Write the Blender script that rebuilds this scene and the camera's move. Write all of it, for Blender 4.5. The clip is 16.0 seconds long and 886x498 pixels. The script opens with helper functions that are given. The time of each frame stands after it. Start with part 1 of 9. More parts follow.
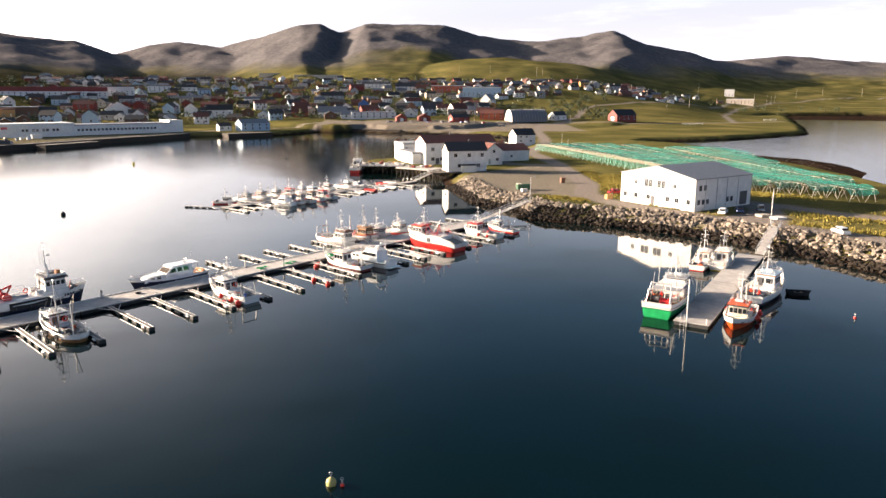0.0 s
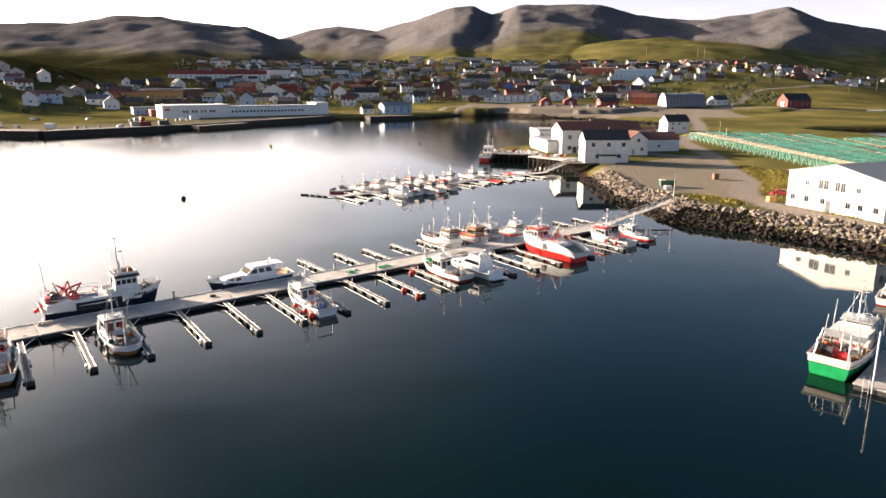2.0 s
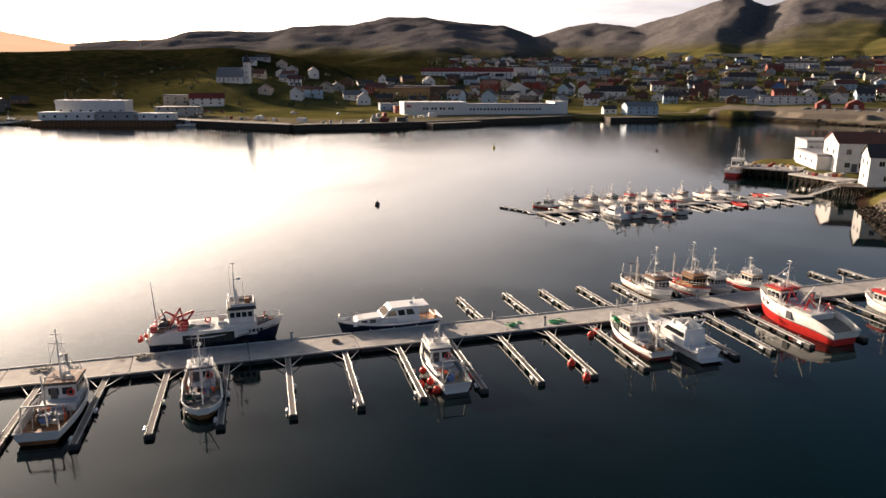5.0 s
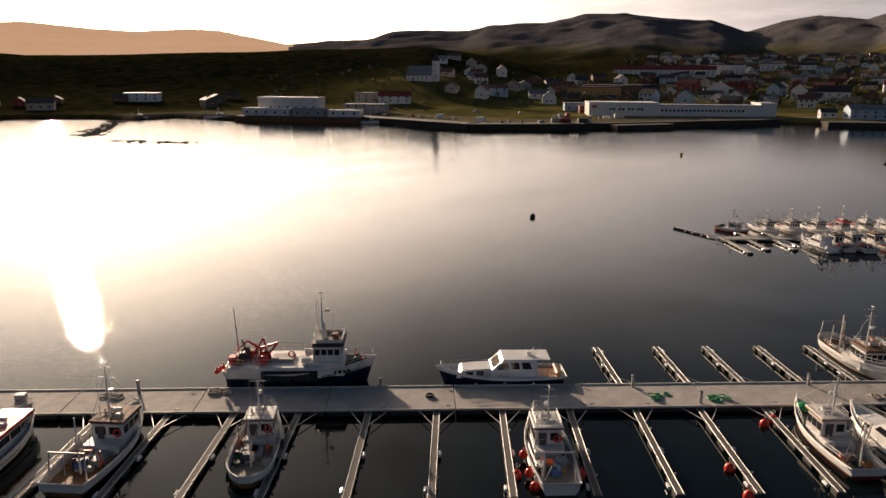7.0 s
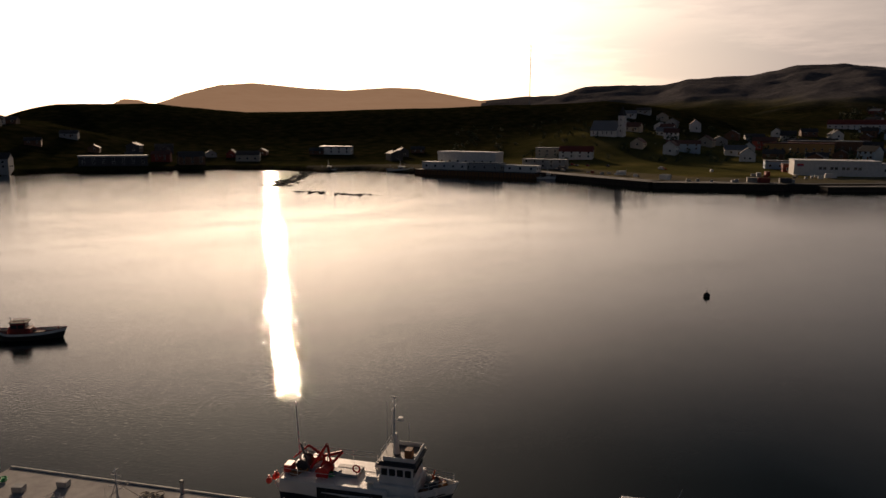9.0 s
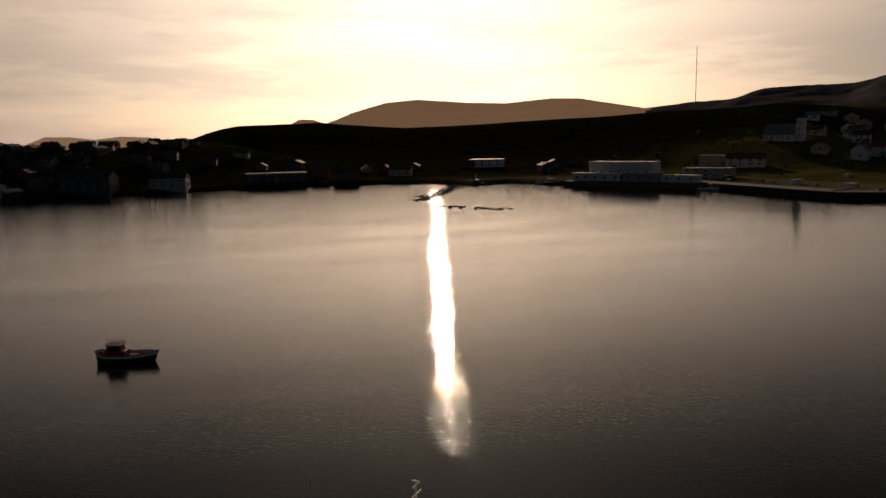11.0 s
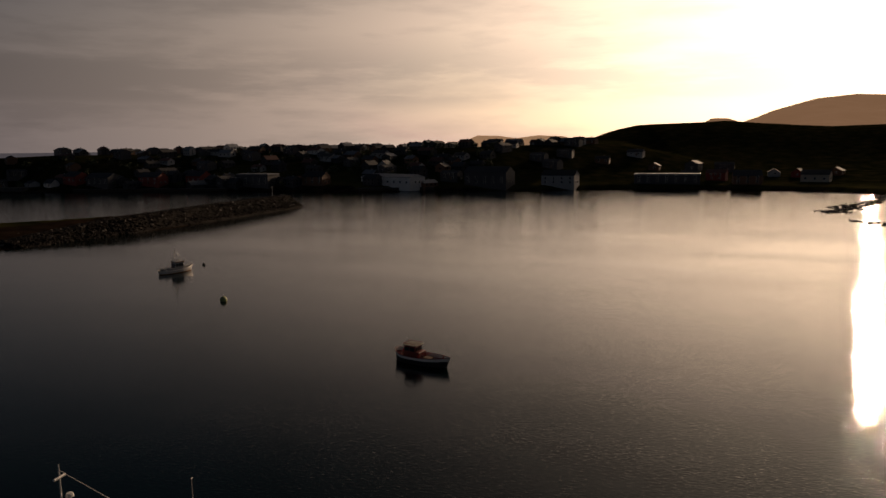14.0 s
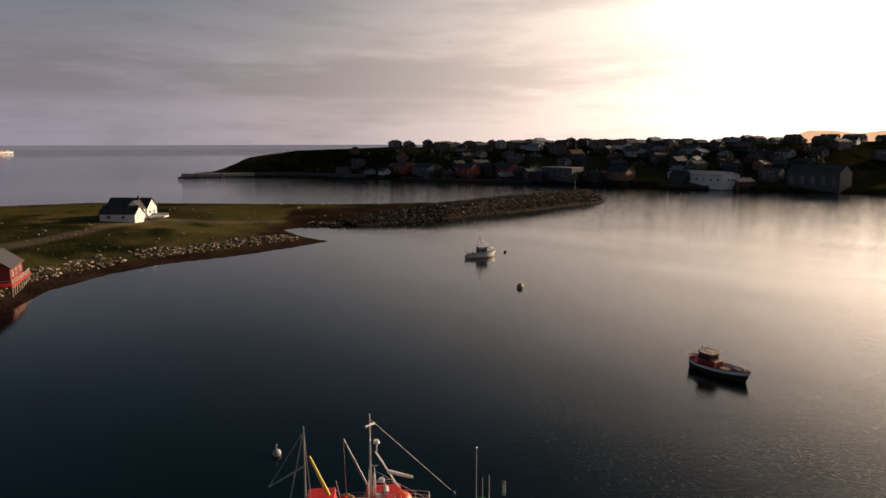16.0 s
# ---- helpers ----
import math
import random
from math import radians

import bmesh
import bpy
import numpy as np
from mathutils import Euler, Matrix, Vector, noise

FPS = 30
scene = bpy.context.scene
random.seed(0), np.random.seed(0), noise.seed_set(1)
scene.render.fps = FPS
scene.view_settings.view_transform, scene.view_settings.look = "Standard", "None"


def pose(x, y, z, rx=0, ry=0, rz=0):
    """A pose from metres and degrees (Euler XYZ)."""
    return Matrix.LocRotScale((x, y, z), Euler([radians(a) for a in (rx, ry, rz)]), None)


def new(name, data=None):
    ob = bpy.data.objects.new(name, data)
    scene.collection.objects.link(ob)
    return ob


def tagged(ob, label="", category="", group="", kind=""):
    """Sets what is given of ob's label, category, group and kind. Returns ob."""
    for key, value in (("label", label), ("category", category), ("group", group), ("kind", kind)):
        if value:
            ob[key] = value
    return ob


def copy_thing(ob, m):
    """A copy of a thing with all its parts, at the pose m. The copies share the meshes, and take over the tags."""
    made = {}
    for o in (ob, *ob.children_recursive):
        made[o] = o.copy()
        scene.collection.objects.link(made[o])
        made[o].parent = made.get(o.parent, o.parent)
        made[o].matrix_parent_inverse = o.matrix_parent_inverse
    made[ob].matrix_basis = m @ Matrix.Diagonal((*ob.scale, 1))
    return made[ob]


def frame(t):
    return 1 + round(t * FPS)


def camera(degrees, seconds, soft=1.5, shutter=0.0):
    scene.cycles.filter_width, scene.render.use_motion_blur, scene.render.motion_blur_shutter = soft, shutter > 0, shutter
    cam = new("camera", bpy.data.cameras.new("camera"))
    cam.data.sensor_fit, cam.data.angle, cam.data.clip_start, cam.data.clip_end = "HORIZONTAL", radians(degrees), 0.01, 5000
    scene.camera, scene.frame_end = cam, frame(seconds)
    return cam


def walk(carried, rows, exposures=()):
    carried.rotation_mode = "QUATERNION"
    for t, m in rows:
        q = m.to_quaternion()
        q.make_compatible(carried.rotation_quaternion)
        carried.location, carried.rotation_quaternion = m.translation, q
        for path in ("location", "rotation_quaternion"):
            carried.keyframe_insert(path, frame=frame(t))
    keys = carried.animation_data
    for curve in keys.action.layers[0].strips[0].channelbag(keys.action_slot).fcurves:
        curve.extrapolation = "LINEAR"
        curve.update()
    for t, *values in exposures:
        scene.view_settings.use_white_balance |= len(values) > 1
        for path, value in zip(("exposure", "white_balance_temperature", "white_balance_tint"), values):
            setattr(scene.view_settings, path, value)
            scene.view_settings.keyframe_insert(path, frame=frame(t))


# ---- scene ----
cam = camera(64.68, 16.0, soft=1.5)
# seconds, place (x, y, z), heading to the left of +y, pitch, roll
PATH = [
    (0.0, 0.00, 0.00, 30.00, -0.06, -12.21, 0.03),
    (0.5, 1.45, 4.48, 29.98, 2.91, -13.02, 0.11),
    (1.0, 2.60, 9.07, 30.01, 5.89, -13.46, 0.12),
    (1.5, 3.71, 13.65, 30.18, 8.93, -13.54, 0.12),
    (2.0, 4.52, 18.22, 30.17, 11.96, -13.57, 0.03),
    (2.5, 5.01, 22.74, 30.21, 14.94, -13.62, 0.04),
    (3.0, 5.41, 27.40, 30.14, 18.05, -13.64, -0.02),
    (3.5, 5.42, 31.92, 30.12, 21.18, -13.65, 0.10),
    (4.0, 5.23, 36.37, 30.25, 24.56, -13.70, 0.20),
    (6.5, 1.34, 58.08, 30.77, 43.46, -14.00, 0.31),
    (7.0, -0.16, 62.17, 30.82, 47.28, -14.04, 0.33),
    (7.5, -1.92, 66.19, 30.88, 51.14, -14.07, 0.40),
    (8.0, -3.84, 70.01, 31.03, 55.00, -14.10, 0.37),
    (8.5, -5.90, 73.82, 31.03, 58.83, -12.45, 0.24),
    (9.0, -8.10, 77.22, 31.00, 62.51, -9.83, 0.35),
    (9.2, -9.10, 78.62, 31.03, 63.86, -9.21, 0.39),
    (11.3, -18.35, 91.94, 30.74, 77.77, -8.63, -1.11),
    (11.5, -19.63, 92.90, 30.69, 79.08, -8.46, -0.78),
    (12.0, -22.91, 95.16, 30.55, 82.85, -8.44, -0.79),
    (12.5, -26.27, 97.34, 30.50, 89.08, -8.37, -0.78),
    (13.0, -29.48, 99.45, 30.43, 95.39, -8.33, -0.79),
    (13.5, -32.48, 101.29, 30.53, 101.64, -7.63, -0.37),
    (14.0, -33.53, 102.33, 30.41, 108.02, -8.24, -0.71),
    (14.5, -33.36, 102.97, 30.58, 114.02, -8.50, -0.43),
    (15.0, -33.37, 103.13, 30.56, 120.08, -8.51, -0.29),
    (15.5, -33.38, 103.08, 30.47, 126.23, -8.53, -0.12),
    (16.0, -33.41, 102.95, 30.32, 132.39, -8.51, -0.13),
]
walk(cam, [(t, pose(x, y, z, 0, 0, yaw) @ pose(0, 0, 0, 90 + pitch) @ pose(0, 0, 0, 0, 0, roll))
           for t, x, y, z, yaw, pitch, roll in PATH],
     exposures=[(0.0, 2.4, 6350, 15), (2.0, 2.38, 6350, 15), (4.0, 2.0, 6500, 16), (6.5, 0.85, 6850, 18), (8.0, 0.25, 7000, 20), (8.5, 0.0, 7080, 21), (9.0, -0.46, 7150, 21),
                (12.0, -1.46, 7700, 23), (13.0, -1.36, 7850, 23), (14.0, -1.0, 7850, 23), (14.5, -0.4, 7750, 23), (15.0, 0.0, 7600, 22), (15.5, 0.28, 7480, 22), (16.0, 0.65, 7350, 21)])

# ---- daylight: low evening sun over the western hills ----
SUN_AZ, SUN_EL = 76.0, 13.5          # degrees left of +y, degrees above the horizon
HAZE = (7.0, 6.8, 7.3, 1)
SEA_HAZE = (4.4, 4.5, 5.8, 1)
GLOW = (50.0, 42.0, 33.0, 1)


def daylight():
    world = bpy.data.worlds.new("sky")
    scene.world = world
    world.use_nodes = True
    nt = world.node_tree
    nt.nodes.clear()
    out = nt.nodes.new("ShaderNodeOutputWorld")
    bg = nt.nodes.new("ShaderNodeBackground")
    sky = nt.nodes.new("ShaderNodeTexSky")
    sky.sky_type, sky.sun_disc = "NISHITA", False
    sky.sun_elevation, sky.sun_rotation = radians(SUN_EL), radians(-SUN_AZ)
    sky.air_density, sky.dust_density, sky.ozone_density = 1.0, 1.5, 2.0
    tc = nt.nodes.new("ShaderNodeTexCoord")
    sep = nt.nodes.new("ShaderNodeSeparateXYZ")
    nt.links.new(tc.outputs["Generated"], sep.inputs[0])
    low = nt.nodes.new("ShaderNodeMath")
    low.operation = "MAXIMUM"
    low.inputs[1].default_value = 0.004
    nt.links.new(sep.outputs["Z"], low.inputs[0])
    com = nt.nodes.new("ShaderNodeCombineXYZ")
    for a in ("X", "Y"):
        nt.links.new(sep.outputs[a], com.inputs[a])
    nt.links.new(low.outputs[0], com.inputs["Z"])
    nt.links.new(com.outputs[0], sky.inputs["Vector"])
    # thin layered cloud: noise over the direction, flattened towards the horizon
    flat = nt.nodes.new("ShaderNodeMapping")
    flat.inputs["Scale"].default_value = (2.0, 2.0, 12.0)
    nt.links.new(com.outputs[0], flat.inputs["Vector"])
    cloud = nt.nodes.new("ShaderNodeTexNoise")
    cloud.inputs["Scale"].default_value = 2.3
    cloud.inputs["Detail"].default_value = 7.0
    cloud.inputs["Roughness"].default_value = 0.58
    nt.links.new(flat.outputs[0], cloud.inputs["Vector"])
    ramp = nt.nodes.new("ShaderNodeValToRGB")
    ramp.color_ramp.elements[0].position, ramp.color_ramp.elements[0].color = 0.46, (0, 0, 0, 1)
    ramp.color_ramp.elements[1].position, ramp.color_ramp.elements[1].color = 0.66, (1, 1, 1, 1)
    nt.links.new(cloud.outputs["Fac"], ramp.inputs[0])
    bank = nt.nodes.new("ShaderNodeTexNoise")      # a long grey bank low in the sky
    bank.inputs["Scale"].default_value, bank.inputs["Detail"].default_value, bank.inputs["Roughness"].default_value = 1.1, 8.0, 0.62
    long = nt.nodes.new("ShaderNodeMapping")
    long.inputs["Scale"].default_value, long.inputs["Location"].default_value = (2.2, 2.2, 16.0), (3.1, 0.7, 0.2)
    nt.links.new(com.outputs[0], long.inputs["Vector"])
    nt.links.new(long.outputs[0], bank.inputs["Vector"])

    def rise(src, a, b, c, d):
        n = nt.nodes.new("ShaderNodeMapRange")
        n.interpolation_type = "SMOOTHSTEP"
        for k, v in (("From Min", a), ("From Max", b), ("To Min", c), ("To Max", d)):
            n.inputs[k].default_value = v
        nt.links.new(src, n.inputs["Value"])
        return n.outputs[0]

    def join(op, a, b):
        n = nt.nodes.new("ShaderNodeMath")
        n.operation = op
        nt.links.new(a, n.inputs[0])
        nt.links.new(b, n.inputs[1])
        return n.outputs[0]

    band = join("MULTIPLY", rise(low.outputs[0], 0.045, 0.072, 0.0, 1.0), rise(low.outputs[0], 0.10, 0.17, 1.0, 0.0))
    band = join("MULTIPLY", band, rise(bank.outputs["Fac"], 0.36, 0.54, 0.0, 1.25))
    cover_share = join("MAXIMUM", ramp.outputs[0], band)
    # pale evening haze low in the sky, all round
    veil = nt.nodes.new("ShaderNodeMapRange")
    veil.interpolation_type = "SMOOTHSTEP"
    for k, v in (("From Min", 0.0), ("From Max", 0.3), ("To Min", 1.0), ("To Max", 0.0)):
        veil.inputs[k].default_value = v
    nt.links.new(low.outputs[0], veil.inputs["Value"])
    haze = nt.nodes.new("ShaderNodeMix")
    haze.data_type, haze.blend_type, haze.clamp_result = "RGBA", "LIGHTEN", False
    north = nt.nodes.new("ShaderNodeVectorMath")   # the haze thins out over the open sea far round to the south
    north.operation = "DOT_PRODUCT"
    north.inputs[1].default_value = (-0.5, 0.866, 0)
    nt.links.new(tc.outputs["Generated"], north.inputs[0])
    clear = nt.nodes.new("ShaderNodeMapRange")
    clear.interpolation_type = "SMOOTHSTEP"
    for k, v in (("From Min", -0.75), ("From Max", -0.2), ("To Min", 0.0), ("To Max", 1.0)):
        clear.inputs[k].default_value = v
    nt.links.new(north.outputs["Value"], clear.inputs["Value"])
    air = nt.nodes.new("ShaderNodeMix")
    air.data_type = "RGBA"
    air.inputs["A"].default_value, air.inputs["B"].default_value = SEA_HAZE, HAZE
    nt.links.new(clear.outputs[0], air.inputs["Factor"])
    nt.links.new(air.outputs["Result"], haze.inputs["B"])
    nt.links.new(veil.outputs[0], haze.inputs["Factor"])
    deep = nt.nodes.new("ShaderNodeMapRange")      # the clear sky is deeper overhead
    deep.interpolation_type = "SMOOTHSTEP"
    for k, v in (("From Min", 0.15), ("From Max", 0.5), ("To Min", 0.0), ("To Max", 1.0)):
        deep.inputs[k].default_value = v
    nt.links.new(low.outputs[0], deep.inputs["Value"])
    dim = nt.nodes.new("ShaderNodeMix")
    dim.data_type, dim.blend_type, dim.clamp_result = "RGBA", "MULTIPLY", False
    dim.inputs["B"].default_value = (0.21, 0.42, 0.52, 1)
    nt.links.new(deep.outputs[0], dim.inputs["Factor"])
    nt.links.new(sky.outputs[0], dim.inputs["A"])
    nt.links.new(dim.outputs["Result"], haze.inputs["A"])
    # cloud is a dimmer, greyer sky
    grey = nt.nodes.new("ShaderNodeHueSaturation")
    grey.inputs["Saturation"].default_value = 0.75
    grey.inputs["Value"].default_value = 0.66
    # thin cloud scatters the sun's light forwards
    az, el = radians(SUN_AZ), radians(SUN_EL)
    dot = nt.nodes.new("ShaderNodeVectorMath")
    dot.operation = "DOT_PRODUCT"
    dot.inputs[1].default_value = (-math.sin(az) * math.cos(el), math.cos(az) * math.cos(el), math.sin(el))
    nt.links.new(tc.outputs["Generated"], dot.inputs[0])
    ahead = nt.nodes.new("ShaderNodeMath")
    ahead.operation = "MAXIMUM"
    ahead.inputs[1].default_value = 0.0
    nt.links.new(dot.outputs["Value"], ahead.inputs[0])
    power = nt.nodes.new("ShaderNodeMath")
    power.operation = "POWER"
    power.inputs[1].default_value = 4.2
    nt.links.new(ahead.outputs[0], power.inputs[0])
    glow = nt.nodes.new("ShaderNodeMix")
    glow.data_type, glow.blend_type, glow.clamp_result, glow.clamp_factor = "RGBA", "ADD", False, False
    glow.inputs["B"].default_value = GLOW
    thin = nt.nodes.new("ShaderNodeMapRange")      # the cloud thins out overhead
    thin.interpolation_type = "SMOOTHSTEP"
    for k, v in (("From Min", 0.12), ("From Max", 0.43), ("To Min", 1.0), ("To Max", 0.1)):
        thin.inputs[k].default_value = v
    nt.links.new(low.outputs[0], thin.inputs["Value"])
    high = nt.nodes.new("ShaderNodeMapRange")      # and reaches higher up in the north
    high.interpolation_type = "SMOOTHSTEP"
    for k, v in (("From Min", 0.8), ("From Max", 1.0), ("To Min", 0.04), ("To Max", 0.5)):
        high.inputs[k].default_value = v
    pole = nt.nodes.new("ShaderNodeVectorMath")
    pole.operation = "DOT_PRODUCT"
    pole.inputs[1].default_value = (-0.17, 0.985, 0)
    nt.links.new(tc.outputs["Generated"], pole.inputs[0])
    nt.links.new(pole.outputs["Value"], high.inputs["Value"])
    nt.links.new(high.outputs[0], thin.inputs["To Max"])
    spread = nt.nodes.new("ShaderNodeMath")
    spread.operation = "MULTIPLY"
    nt.links.new(power.outputs[0], spread.inputs[0])
    nt.links.new(thin.outputs[0], spread.inputs[1])
    core = nt.nodes.new("ShaderNodeMath")          # bright round aureole about the sun
    core.operation = "POWER"
    core.inputs[1].default_value = 13.0
    nt.links.new(ahead.outputs[0], core.inputs[0])
    both = nt.nodes.new("ShaderNodeMath")
    both.operation = "MULTIPLY_ADD"
    both.inputs[1].default_value = 0.6
    nt.links.new(core.outputs[0], both.inputs[0])
    nt.links.new(spread.outputs[0], both.inputs[2])
    nt.links.new(both.outputs[0], glow.inputs["Factor"])
    nt.links.new(haze.outputs["Result"], glow.inputs["A"])
    nt.links.new(glow.outputs["Result"], grey.inputs["Color"])
    mix = nt.nodes.new("ShaderNodeMix")
    mix.data_type = "RGBA"
    half = nt.nodes.new("ShaderNodeMath")
    half.operation = "MULTIPLY"
    half.inputs[1].default_value = 0.6
    nt.links.new(cover_share, half.inputs[0])
    nt.links.new(half.outputs[0], mix.inputs["Factor"])
    nt.links.new(glow.outputs["Result"], mix.inputs["A"])
    nt.links.new(grey.outputs[0], mix.inputs["B"])
    nt.links.new(mix.outputs["Result"], bg.inputs["Color"])
    bg.inputs["Strength"].default_value = 0.04
    nt.links.new(bg.outputs[0], out.inputs["Surface"])
    lamp = bpy.data.lights.new("sun", "SUN")
    lamp.energy, lamp.angle, lamp.color = 3.7, radians(0.6), (1.0, 0.80, 0.58)
    az, el = radians(SUN_AZ), radians(SUN_EL)
    to_sun = Vector((-math.sin(az) * math.cos(el), math.cos(az) * math.cos(el), math.sin(el)))
    ob = new("sun", lamp)
    ob.matrix_world = Matrix.Translation(to_sun * 900) @ to_sun.to_track_quat("Z", "Y").to_matrix().to_4x4()


daylight()

# ---- materials ----
def mat(name, color, rough=0.6, metal=0.0, vary=0.25, grain=1.5, fine=14.0, bump=0.15, tint=None, random_tint=0.0, spec=0.5):
    """A surface with colour variation at two scales, a fine relief, and a tint of its own from object to object."""
    m = bpy.data.materials.new(name)
    m.use_nodes = True
    nt = m.node_tree
    p = nt.nodes["Principled BSDF"]
    p.inputs["Roughness"].default_value = rough
    p.inputs["Metallic"].default_value = metal
    p.inputs["Specular IOR Level"].default_value = spec
    tc = nt.nodes.new("ShaderNodeTexCoord")
    big, small = nt.nodes.new("ShaderNodeTexNoise"), nt.nodes.new("ShaderNodeTexNoise")
    for n, s in ((big, grain), (small, fine)):
        n.inputs["Scale"].default_value = s
        n.inputs["Detail"].default_value = 4
        nt.links.new(tc.outputs["Object"], n.inputs["Vector"])
    add = nt.nodes.new("ShaderNodeMath")
    add.operation = "MULTIPLY_ADD"
    add.inputs[1].default_value = 0.45
    nt.links.new(small.outputs["Fac"], add.inputs[0])
    nt.links.new(big.outputs["Fac"], add.inputs[2])
    ramp = nt.nodes.new("ShaderNodeValToRGB")
    dark = [max(0.0, c * (1 - vary)) for c in color]
    light = tint or [min(1.0, c * (1 + vary * 0.7)) for c in color]
    ramp.color_ramp.elements[0].position, ramp.color_ramp.elements[0].color = 0.45, (*dark, 1)
    ramp.color_ramp.elements[1].position, ramp.color_ramp.elements[1].color = 1.0, (*light, 1)
    nt.links.new(add.outputs[0], ramp.inputs[0])
    last = ramp.outputs[0]
    if random_tint:
        info = nt.nodes.new("ShaderNodeObjectInfo")
        hsv = nt.nodes.new("ShaderNodeHueSaturation")
        mr = nt.nodes.new("ShaderNodeMapRange")
        mr.inputs["To Min"].default_value, mr.inputs["To Max"].default_value = 1 - random_tint, 1 + random_tint
        nt.links.new(info.outputs["Random"], mr.inputs["Value"])
        nt.links.new(mr.outputs[0], hsv.inputs["Value"])
        nt.links.new(last, hsv.inputs["Color"])
        last = hsv.outputs[0]
    nt.links.new(last, p.inputs["Base Color"])
    if bump:
        b = nt.nodes.new("ShaderNodeBump")
        b.inputs["Strength"].default_value = bump
        b.inputs["Distance"].default_value = 0.05
        nt.links.new(small.outputs["Fac"], b.inputs["Height"])
        nt.links.new(b.outputs[0], p.inputs["Normal"])
    return m


def glass_dark(name, color=(0.015, 0.018, 0.02)):
    m = bpy.data.materials.new(name)
    m.use_nodes = True
    p = m.node_tree.nodes["Principled BSDF"]
    p.inputs["Base Color"].default_value = (*color, 1)
    p.inputs["Roughness"].default_value = 0.05
    return m


WHITE = mat("white_paint", (0.70, 0.69, 0.665), 0.45, vary=0.16, grain=0.6)
CREAM = mat("cream_paint", (0.70, 0.64, 0.50), 0.5, vary=0.12)
GELCOAT = mat("white_gelcoat", (0.80, 0.80, 0.79), 0.25, vary=0.10, grain=0.8, bump=0.03)
NAVY = mat("navy_hull_paint", (0.012, 0.018, 0.045), 0.3, vary=0.3, bump=0.05)
RED = mat("red_paint", (0.55, 0.025, 0.02), 0.4, vary=0.3, bump=0.05)
ORANGE = mat("orange_paint", (0.62, 0.085, 0.015), 0.4, vary=0.25, bump=0.05)
GREEN = mat("green_hull_paint", (0.01, 0.30, 0.09), 0.35, vary=0.25, bump=0.05)
RUST = mat("rusty_bottom_paint", (0.22, 0.09, 0.03), 0.7, vary=0.4)
WOOD = mat("varnished_wood", (0.30, 0.14, 0.045), 0.4, vary=0.35, grain=3)
DECK = mat("worn_deck", (0.30, 0.28, 0.24), 0.75, vary=0.4, grain=2.5)
DARKPLANK = mat("wet_finger_plank", (0.13, 0.12, 0.115), 0.85, vary=0.3, grain=0.9, random_tint=0.2)
EDGE = mat("worn_white_edge", (0.60, 0.58, 0.54), 0.7, vary=0.3, grain=1.2)
PLANK = mat("weathered_pier_plank", (0.40, 0.38, 0.36), 0.85, vary=0.25, grain=0.9, random_tint=0.14)
CONCRETE = mat("grey_concrete", (0.34, 0.33, 0.31), 0.9, vary=0.3, grain=0.5)
FLOATER = mat("dark_float", (0.035, 0.035, 0.035), 0.8, vary=0.4)
STEEL = mat("galvanised_steel", (0.42, 0.42, 0.42), 0.5, 0.6, vary=0.15)
BLACK = mat("black_rubber", (0.018, 0.018, 0.018), 0.75, vary=0.3)
DARKGREY = mat("dark_grey_paint", (0.06, 0.06, 0.065), 0.55, vary=0.3)
GREY = mat("grey_paint", (0.32, 0.33, 0.34), 0.55, vary=0.2)
YELLOW = mat("yellow_paint", (0.72, 0.55, 0.06), 0.5, vary=0.2)
BLUE = mat("blue_paint", (0.05, 0.12, 0.32), 0.5, vary=0.25)
PALEBLUE = mat("pale_blue_paint", (0.35, 0.47, 0.58), 0.55, vary=0.15)
FENDER = mat("red_fender_vinyl", (0.75, 0.04, 0.02), 0.35, vary=0.15, bump=0)
BARNRED = mat("barn_red_boards", (0.22, 0.032, 0.022), 0.7, vary=0.25, random_tint=0.2)
ORANGEBOARDS = mat("orange_red_boards", (0.42, 0.09, 0.04), 0.7, vary=0.2)
OCHRE = mat("ochre_boards", (0.50, 0.27, 0.09), 0.7, vary=0.2, random_tint=0.15)
DARKRED = mat("dark_red_paint", (0.20, 0.018, 0.014), 0.5, vary=0.35, bump=0.05)
BROWN = mat("brown_boards", (0.16, 0.08, 0.045), 0.75, vary=0.25, random_tint=0.2)
BEIGE = mat("beige_boards", (0.52, 0.45, 0.36), 0.7, vary=0.2, random_tint=0.15)
SLATE = mat("dark_roof", (0.035, 0.036, 0.04), 0.75, vary=0.3, random_tint=0.3)
GREYROOF = mat("grey_roof_sheet", (0.17, 0.18, 0.20), 0.5, vary=0.2, random_tint=0.2)
BROWNROOF = mat("red_brown_roof", (0.15, 0.055, 0.04), 0.75, vary=0.3, random_tint=0.25)
TIMBER = mat("tarred_timber", (0.05, 0.037, 0.027), 0.85, vary=0.4)
PALEWOOD = mat("bleached_wood", (0.40, 0.36, 0.30), 0.85, vary=0.3, random_tint=0.2)
STONE = mat("riprap_stone", (0.21, 0.18, 0.15), 0.9, vary=0.45, grain=0.9, fine=6, bump=0.5, random_tint=0.35)
GLASS = glass_dark("window_glass")
SMOKED = mat("smoked_windscreen", (0.06, 0.045, 0.035), 0.7, vary=0.2, bump=0, spec=0.06)


